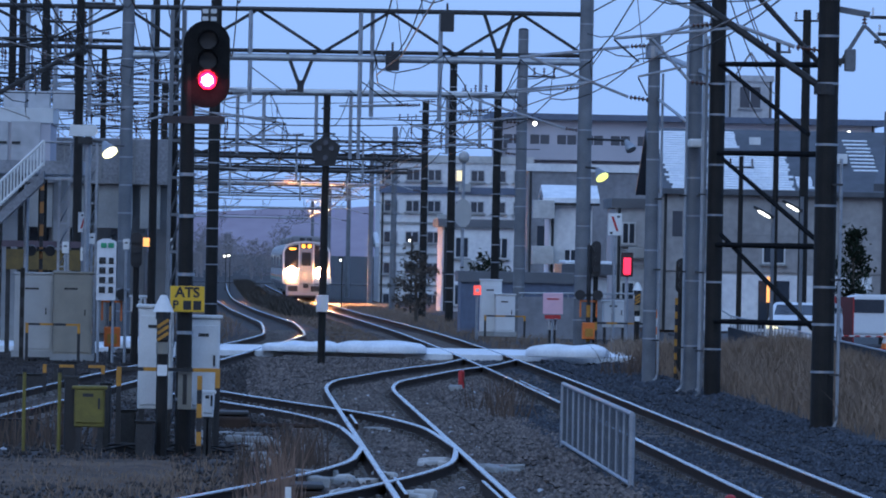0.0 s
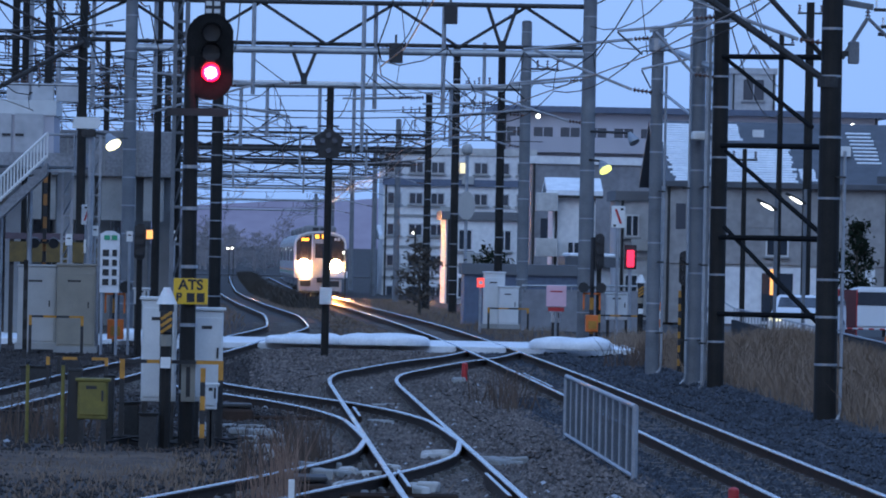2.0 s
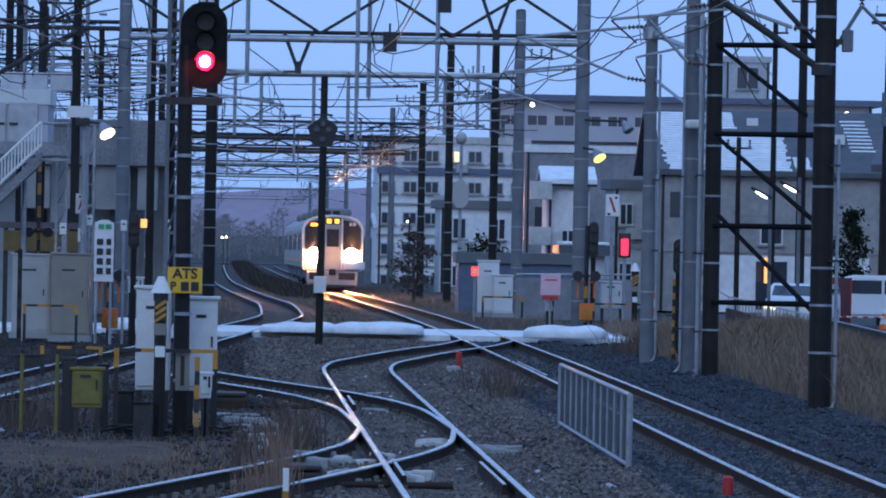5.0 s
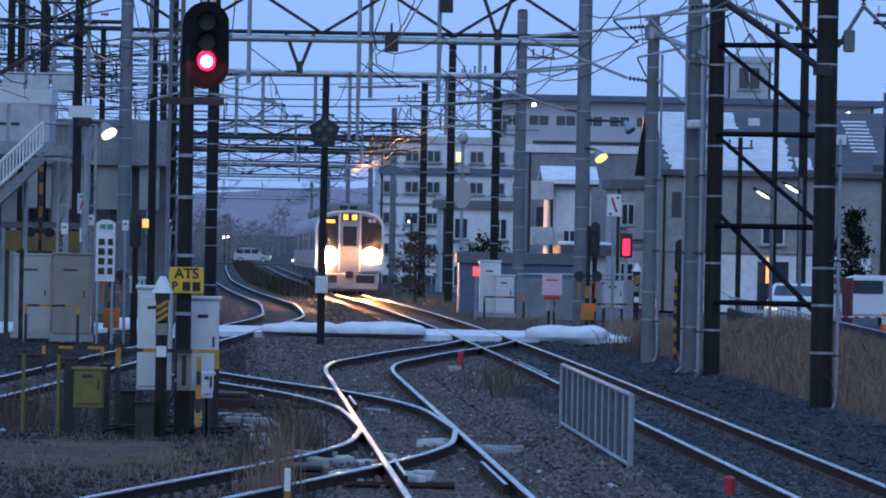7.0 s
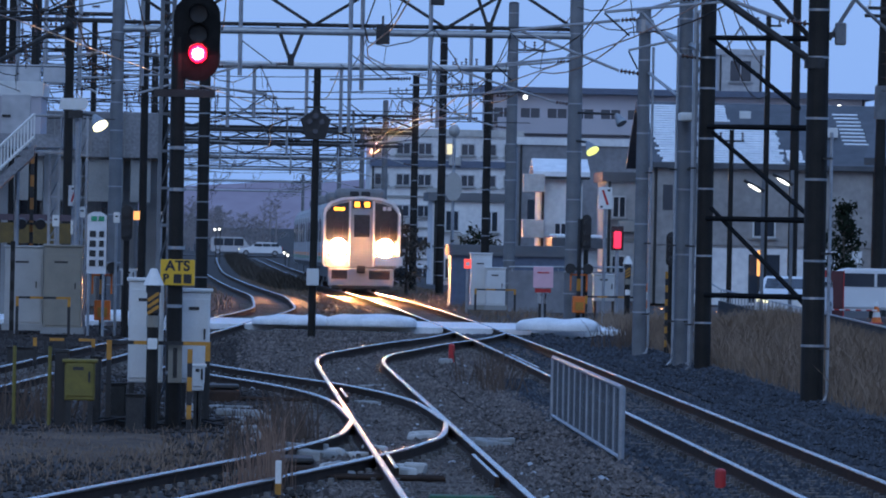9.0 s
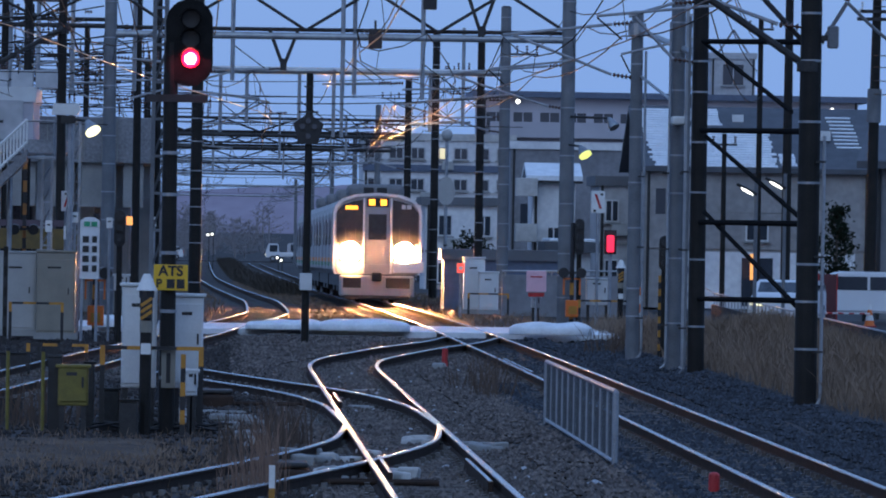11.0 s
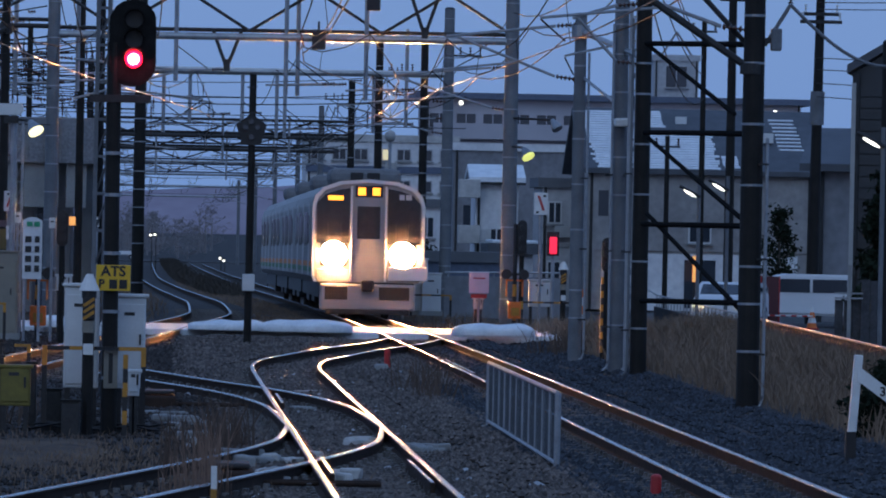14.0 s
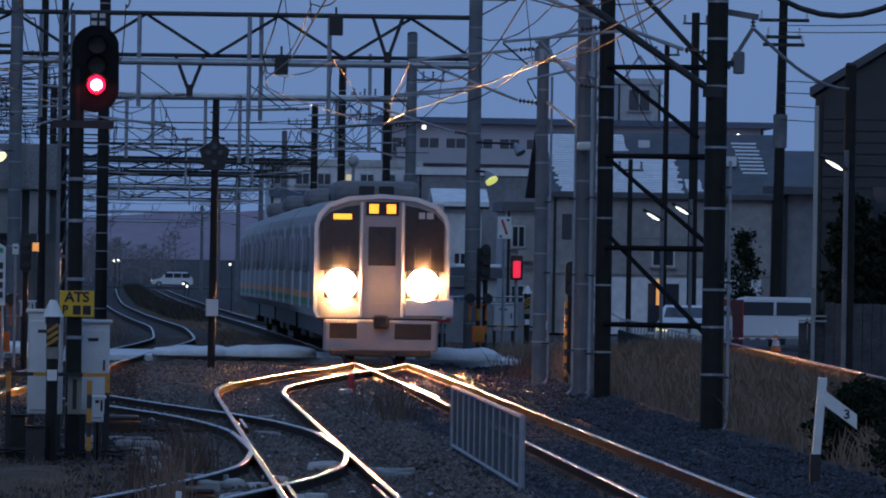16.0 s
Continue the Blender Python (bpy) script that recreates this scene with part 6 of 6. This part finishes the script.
for cx, cy, s, n in ((0.72, 80, 0.12, 90), (0.98, 83, 0.1, 50), (0.25, 74, 0.08, 40), (4.25, 109, 0.2, 60), (4.1, 114, 0.2, 40), (-2.2, 90, 0.4, 150), (8.75, 152, 0.45, 170)):
    spots = [(random.gauss(cx, s), random.gauss(cy, 0.8)) for i in range(n)]
    blades("weeds", spots, WEED, "clump of withered brown weeds", 0.25, 0.8, 0.011, 0.32)
STALK = mat("pinkish_dead_stalks", (0.3, 0.185, 0.135), (0.15, 0.095, 0.07), rough=0.9, scale=0.7, fine=3, bump=0)
blades("weeds", [(random.gauss(0.56, 0.09), random.gauss(67.6, 0.5)) for i in range(120)], STALK, "tall clump of dead brown stalks beside the crossover", 0.4, 1.05, 0.0055, 0.16)
blades("weeds", [(random.gauss(0.3, 0.12), random.gauss(68.0, 0.5)) for i in range(60)], STALK, "low clump of dead brown stalks beside the crossover", 0.25, 0.65, 0.005, 0.2)


def stones(n, area, s0, s1, seed):
    rng = np.random.default_rng(seed)
    x0, x1, y0, y1 = area
    octa = np.array([(1, 0, 0), (0, 1, 0), (-1, 0, 0), (0, -1, 0), (0, 0, 0.8), (0, 0, -0.8)])
    tri = np.array([(0, 1, 4), (1, 2, 4), (2, 3, 4), (3, 0, 4), (1, 0, 5), (2, 1, 5), (3, 2, 5), (0, 3, 5)])
    xs, ys = rng.uniform(x0, x1, n), rng.uniform(y0, y1, n)
    keep = [i for i in range(n) if not 8.9 < xs[i]]
    zs = np.array([ground_height(xs[i], ys[i]) for i in keep])
    xs, ys = xs[keep], ys[keep]
    k = len(keep)
    v = octa[None] * rng.uniform(0.6, 1.3, (k, 6, 1)) * rng.uniform(s0, s1, (k, 1, 1)) * 0.5
    a = rng.uniform(0, 6.28, k)
    c, s = np.cos(a)[:, None], np.sin(a)[:, None]
    vx, vy = v[..., 0] * c - v[..., 1] * s, v[..., 0] * s + v[..., 1] * c
    v = np.stack([vx + xs[:, None], vy + ys[:, None], v[..., 2] + zs[:, None] + 0.012], -1).reshape(-1, 3)
    f = (tri[None] + 6 * np.arange(k)[:, None, None]).reshape(-1, 3)
    return v.tolist(), f.tolist()


def island_material(name, a, b):
    m = mat(name, a, b, rough=0.72, scale=3, fine=40, bump=0.2, spec=0.25)
    t = m.node_tree
    p = t.nodes["Principled BSDF"]
    src = p.inputs["Base Color"].links[0].from_socket
    geo = t.nodes.new("ShaderNodeNewGeometry")
    rng = t.nodes.new("ShaderNodeMapRange")
    rng.inputs["To Min"].default_value, rng.inputs["To Max"].default_value = 0.45, 1.6
    hsv = t.nodes.new("ShaderNodeHueSaturation")
    t.links.new(geo.outputs["Random Per Island"], rng.inputs["Value"])
    t.links.new(rng.outputs["Result"], hsv.inputs["Value"])
    t.links.new(src, hsv.inputs["Color"])
    t.links.new(hsv.outputs["Color"], p.inputs["Base Color"])
    return m


CRUSHED = island_material("crushed_stone", (0.06, 0.068, 0.084), (0.018, 0.0205, 0.026))
# paler, warmer stone for the strip round the middle track
BROWN_STONE = island_material("warm_brown_stone", (0.175, 0.145, 0.13), (0.06, 0.048, 0.044))
# darker brown stone for the left side of the tracks
DARK_STONE = island_material("dark_brown_stone", (0.055, 0.045, 0.041), (0.019, 0.016, 0.015))
for n, area, s0, s1, sm in ((17000, (0.9, 4.5, 60, 118), 0.05, 0.1, BROWN_STONE), (20000, (4.3, 8.9, 60, 118), 0.05, 0.1, CRUSHED), (13000, (-5.5, 1.3, 60, 125), 0.04, 0.09, DARK_STONE), (9000, (0.4, 5.2, 118, 164), 0.06, 0.11, BROWN_STONE), (7000, (5.2, 8.9, 118, 164), 0.06, 0.11, CRUSHED), (7000, (-5, 0.6, 125, 164), 0.06, 0.11, DARK_STONE)):
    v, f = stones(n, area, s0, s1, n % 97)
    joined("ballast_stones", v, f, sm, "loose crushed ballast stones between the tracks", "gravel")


def slab(x, y, sx, sy, h, rz, material, label, cat="debris"):
    bm = box(B(), 0, 0, 0, sx, sy, h, bevel=min(0.03, h * 0.3))
    for v in bm.verts:
        v.co += Vector((noise.noise(v.co * 3 + Vector((x, y, 0))), noise.noise(v.co * 4 + Vector((y, x, 1))), noise.noise(v.co * 5 + Vector((x, 1, y))) * 0.5)) * 0.05
    ob = part("concrete_slab", bm, material)
    ob.matrix_world = pose(x, y, ground_height(x, y) - 0.01, 0, 0, rz)
    return tagged(ob, label, cat, "broken slabs")


for a in ((1.1, 72, 0.3, 0.8, 0.1, 30), (1.35, 73.2, 0.35, 0.7, 0.12, -15), (0.95, 76.6, 0.25, 0.9, 0.14, 5), (1.0, 79, 0.35, 0.7, 0.12, 20), (4.05, 128, 0.25, 0.5, 0.1, 0), (0.55, 82, 0.2, 0.5, 0.12, 0), (0.4, 92, 0.3, 0.6, 0.1, 9), (2.2, 101, 0.5, 1.2, 0.06, 2), (1.2, 112, 0.3, 0.8, 0.05, 30), (2.4, 111, 0.25, 1.0, 0.05, -20)):
    slab(*a, CONCRETE, "broken pale concrete slab lying in the ballast")


def switch_gear(x, y, label):
    t = thing("switch_machine", x, y, -0.2, label, "switch machine", "point machines")
    part("case", box(B(), 0, 0, 0, 0.5, 1.2, 0.2, bevel=0.04), RAIL_SIDE, t)
    part("lid", box(B(), 0, 0, 0.22, 0.45, 0.9, 0.05, bevel=0.02), STEEL_DARK, t)
    part("rod", tube(B(), (0.2, 0.2, 0.08), (1.5, 0.2, 0.08), 0.025), RAIL_SIDE, t)
    part("rod", tube(B(), (0.2, -0.2, 0.08), (1.5, -0.2, 0.08), 0.025), RAIL_SIDE, t)


switch_gear(0.75, 70.5, "grey point machine with drive rods at the crossover")
switch_gear(0.1, 100, "grey point machine beside the curved rails")
for x, y, m, l in ((2.25, 65.5, mat("green_cover", (0.03, 0.12, 0.06), bump=0.1), "green cover board between the rails"), (2.5, 64.2, YELLOW, "yellow plate between the rails")):
    t = thing("cover_board", x, y, -0.19, l, "cover board")
    part("board", box(B(), 0, 0, 0, 0.6, 0.35, 0.1, bevel=0.02), m, t)
    part("edge", box(B(), 0, -0.18, 0.0, 0.6, 0.02, 0.06), STEEL_DARK, t)
# check rails inside the crossover frogs
for x, y0, y1 in ((1.78, 70.5, 75.5), (2.68, 68.5, 75), (1.78, 98, 103), (5.36, 120, 132), (5.36, 98, 110)):
    t = tagged(new("check_rail"), "short check rail bolted inside the running rail", "rail", "check rails")
    part("rail_body", box(B(), x, (y0 + y1) / 2, -0.15, 0.05, y1 - y0, 0.125, bevel=0.01), RAIL_SIDE, t)
    part("rail_head", box(B(), x, (y0 + y1) / 2, -0.026, 0.036, y1 - y0, 0.006), RAIL_TOP, t)


# ---- trees and shrubs ----
LEAF = mat("dark_evergreen_leaves", (0.024, 0.033, 0.02), (0.011, 0.016, 0.01), rough=0.85, scale=2, bump=0, spec=0.1)
# bark colour lifted to a pale grey in place of haze over far trees
HAZY_TWIGS = mat("haze_paled_twigs", (0.3, 0.27, 0.27), (0.2, 0.18, 0.18), rough=0.9, bump=0)
BARK = mat("grey_bark", (0.10, 0.08, 0.065), (0.06, 0.05, 0.04), rough=0.9)


def tree(x, y, z, h, spread, label, density=900, conifer=True, bare=False, bark=None):
    t = thing("tree", x, y, z, label, "tree", "trees beside the lane")
    bm = B()
    tube(bm, (0, 0, 0), (0, 0, h * 0.9), 0.09 * h / 3, 0.02, 8)
    tips = []
    for i in range(60 if not bare else 40):
        u = random.uniform(0.06, 0.95)
        r = spread * ((1 - u) ** 0.7 if conifer else math.sin(math.pi * min(0.95, u + 0.1)) ** 0.6) * random.uniform(0.6, 1.05)
        a = random.uniform(0, 6.28)
        p, q = (0, 0, h * u), (r * math.cos(a), r * math.sin(a), h * (u + (0.04 if conifer else 0.12)))
        tube(bm, p, q, 0.02, 0.006, 5)
        tips.append((p, q))
    part("trunk", bm, bark or BARK, t)
    v, f = [], []
    for i in range(density):
        p, q = random.choice(tips)
        u = random.uniform(0.25, 1.08)
        c = [p[k] + (q[k] - p[k]) * u + random.gauss(0, 0.1 if h > 2 else 0.06) for k in range(3)]
        s = random.uniform(0.05, 0.13) if h > 2 else random.uniform(0.025, 0.06)
        j = len(v)
        for k in range(4):
            v.append(tuple(c[m] + random.uniform(-s, s) for m in range(3)))
        f += [(j, j + 1, j + 2), (j, j + 2, j + 3)]
    crown = raw("crown", v, f, (bark or BARK) if bare else LEAF, t)
    crown["label"] = "ragged dark crown"


tree(14.95, 147, -0.4, 4.05, 1.05, "dark ragged conifer by the board fence", 9000)
tree(15.9, 148, -0.4, 3.7, 1.3, "broad dark conifer by the board fence", 9500)
tree(16.5, 149, -0.4, 3.6, 1.6, "dark conifer beside the house", 6000)
tree(20.4, 236, -0.35, 3.4, 0.85, "thin dark garden tree before the pale house", 1500, False)
tree(9.55, 265, -0.5, 2.6, 1.1, "dark shrub behind the fence", 1200, False)
tree(7.3, 280, -0.6, 2.6, 1.2, "dark leafless bush beside the line", 800, False, True)
tree(9.4, 92, -0.3, 0.95, 0.6, "dark low shrub in the dry grass", 4500, False)
tree(9.95, 95, -0.3, 1.0, 0.65, "dark tangled shrub in the dry grass", 4500, False)
tree(8.75, 79, -0.3, 1.15, 0.55, "dark low shrub at the edge of the ballast", 5200, False)
tree(9.4, 79.5, -0.3, 1.3, 0.7, "dark tangled shrub at the edge of the ballast", 5200, False)
for k in range(30):
    tree(random.uniform(-8, 12), 790 + 12 * k, drop(800), random.uniform(3.5, 6.5), 3.0, "bare tree far beyond the crossing, coloured pale for haze", 700, False, True, HAZY_TWIGS)
for k in range(10):
    tree(random.uniform(-9, -3.5), 300 + 45 * k, -1, random.uniform(2.5, 4.5), 1.8, "bare tree beside the far line, coloured pale for haze", 500, False, True, HAZY_TWIGS)


# ---- patches of old snow and short dead grass ----
def scraps(n, seed):
    rng = np.random.default_rng(seed)
    v, f = [], []
    for k in range(n):
        x, y = rng.uniform(0.2, 3.4), rng.uniform(66, 124)
        if k % 5 == 0:
            x, y = rng.uniform(-3.5, 4.6), rng.uniform(66, 160)
        r = rng.uniform(0.03, 0.1)
        z = ground_height(x, y) + 0.02
        i = len(v)
        v.append((x, y, z + r * 0.25))
        m = 7
        for j in range(m):
            a = 2 * math.pi * j / m
            q = r * rng.uniform(0.6, 1.3)
            v.append((x + q * math.cos(a), y + 2.2 * q * math.sin(a), z - 0.02))
        f += [(i, i + 1 + j, i + 1 + (j + 1) % m) for j in range(m)]
    return v, f


v, f = scraps(150, 5)
joined("snow_scraps", v, f, mat("dirty_snow", (0.5, 0.51, 0.53), (0.25, 0.25, 0.26), rough=0.8, scale=3), "scraps of old snow left in the ballast", "snow")
for cx, cy, sx, sy, n in ((3.4, 150, 0.9, 7, 1500), (1.6, 150, 1.0, 8, 1500), (4.4, 71, 0.5, 3, 500), (-0.6, 70, 1.0, 3, 1200), (7.9, 120, 0.3, 14, 500)):
    spots = [(random.gauss(cx, sx), random.gauss(cy, sy)) for i in range(n)]
    blades("dry_grass", spots, DRY, "short dead grass between the tracks", 0.02, 0.08, 0.008)


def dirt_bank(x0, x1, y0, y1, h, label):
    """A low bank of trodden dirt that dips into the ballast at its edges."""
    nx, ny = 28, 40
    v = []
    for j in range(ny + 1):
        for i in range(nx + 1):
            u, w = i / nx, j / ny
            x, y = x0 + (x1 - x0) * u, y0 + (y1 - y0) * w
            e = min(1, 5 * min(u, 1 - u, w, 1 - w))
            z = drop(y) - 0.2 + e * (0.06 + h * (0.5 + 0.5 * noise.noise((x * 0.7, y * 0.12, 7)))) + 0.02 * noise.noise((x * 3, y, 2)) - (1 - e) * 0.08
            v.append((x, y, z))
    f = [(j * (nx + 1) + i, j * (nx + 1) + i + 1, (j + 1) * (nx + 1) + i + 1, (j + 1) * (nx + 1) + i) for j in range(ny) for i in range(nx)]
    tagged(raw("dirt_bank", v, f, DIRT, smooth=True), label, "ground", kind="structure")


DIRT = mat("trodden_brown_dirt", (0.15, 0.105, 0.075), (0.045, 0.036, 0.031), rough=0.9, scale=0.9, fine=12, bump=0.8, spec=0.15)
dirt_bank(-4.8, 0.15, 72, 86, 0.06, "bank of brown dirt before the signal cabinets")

HEDGE = mat("dark_brown_scrub", (0.06, 0.05, 0.04), (0.03, 0.026, 0.022), rough=0.95, scale=0.4, fine=2, bump=0)
spots = []
for i in range(7000):
    y = random.uniform(300, 735)
    spots.append((LEFT(y) + random.uniform(1.5, 3.0), y))
blades("scrub_hedge", spots, HEDGE, "low dark scrub between the far lines", 0.25, 0.75, 0.03, 0.5)
spots = []
for i in range(9000):
    y = random.uniform(178, 420)
    a, b = LEFT(y) + 1.2, MAIN(y) - 1.3
    if b > a:
        spots.append((random.uniform(a, b), y))
blades("dry_grass", spots, DRY, "low brown weeds between the far tracks", 0.03, 0.16, 0.012, 0.6)
spots = [(random.uniform(-7, LEFT(y) - 1.2), y) for y in [random.uniform(178, 500) for i in range(7000)]]
blades("dry_grass", spots, DRY, "brown weeds beside the far side track", 0.05, 0.4, 0.012, 0.5)
spots = [(random.uniform(MAIN(y) + 1.3, 9.5), y) for y in [random.uniform(178, 400) for i in range(7000)]]
blades("dry_grass", spots, DRY, "brown weeds along the far main line", 0.04, 0.25, 0.012, 0.5)
for k in range(32):
    x, y = (random.gauss(3.05, 0.16), random.gauss(83.2, 0.6)) if k < 14 else (random.gauss(1.05, 0.3), random.uniform(69, 84)) if k < 20 else (random.gauss(0.2, 0.4), random.uniform(88, 97))
    slab(x, y, random.uniform(0.08, 0.26), random.uniform(0.15, 0.5), random.uniform(0.05, 0.12), random.uniform(0, 180), CONCRETE, "broken lump of pale concrete in the ballast")

for cx, cy in ((1.06, 73), (2.02, 73), (2.49, 84.8), (1.5, 78)):
    for k in range(5):
        slab(random.gauss(cx, 0.16), random.gauss(cy, 1.0), random.uniform(0.06, 0.2), random.uniform(0.12, 0.35), random.uniform(0.06, 0.14), random.uniform(0, 180), WALL_PALE, "pale broken block beside the switch rails")


def far_hills():
    """A low ridge that closes the view beyond the line, with a glow for haze."""
    v, f = [], []
    n = 90
    for i in range(n + 1):
        x = -900 + 20 * i
        h = 15 + 7 * noise.noise((x * 0.006, 0, 0)) + 2.5 * noise.noise((x * 0.04, 3, 0))
        v += [(x, 2900, -6), (x, 2950, h), (x, 3200, -6)]
    for i in range(n):
        a = 3 * i
        f += [(a, a + 3, a + 4, a + 1), (a + 1, a + 4, a + 5, a + 2)]
    # bluish emission stands in for the haze before the ridge
    m = mat("haze_glow_ridge", (0.16, 0.17, 0.2), (0.1, 0.105, 0.13), rough=1.0, scale=0.02, fine=0.12, bump=0, emit=(0.45, 0.47, 1.0), power=0.13)
    tagged(raw("backdrop", v, f, m), "low wooded ridge far beyond the line, glowing faintly in place of haze", "hills", kind="structure")


far_hills()


# ---- what moves ----
def motions():
    def way(t):
        s = 16.0 - t
        return 158.0 + 15.5 * s + 0.19 * s * s

    for i, car in enumerate(TRAIN):
        rows = []
        for k in range(33):
            t = k * 0.5
            y = way(t) + 20.0 * i
            a, b = (MAIN(y + 2.9), y + 2.9), (MAIN(y + 16.7), y + 16.7)
            g = (b[0] - a[0]) / 13.8
            rows.append((t, pose(a[0] - 2.9 * g, y, drop(y), math.degrees(math.atan((drop(y + 19) - drop(y)) / 19)), 0, -math.degrees(math.atan(g)))))
        walk(car, rows)
    for car, y, turn, places in FAR_CARS:
        walk(car, [(t, pose(x, y, drop(757), 0, 0, turn)) for t, x in places])


motions()
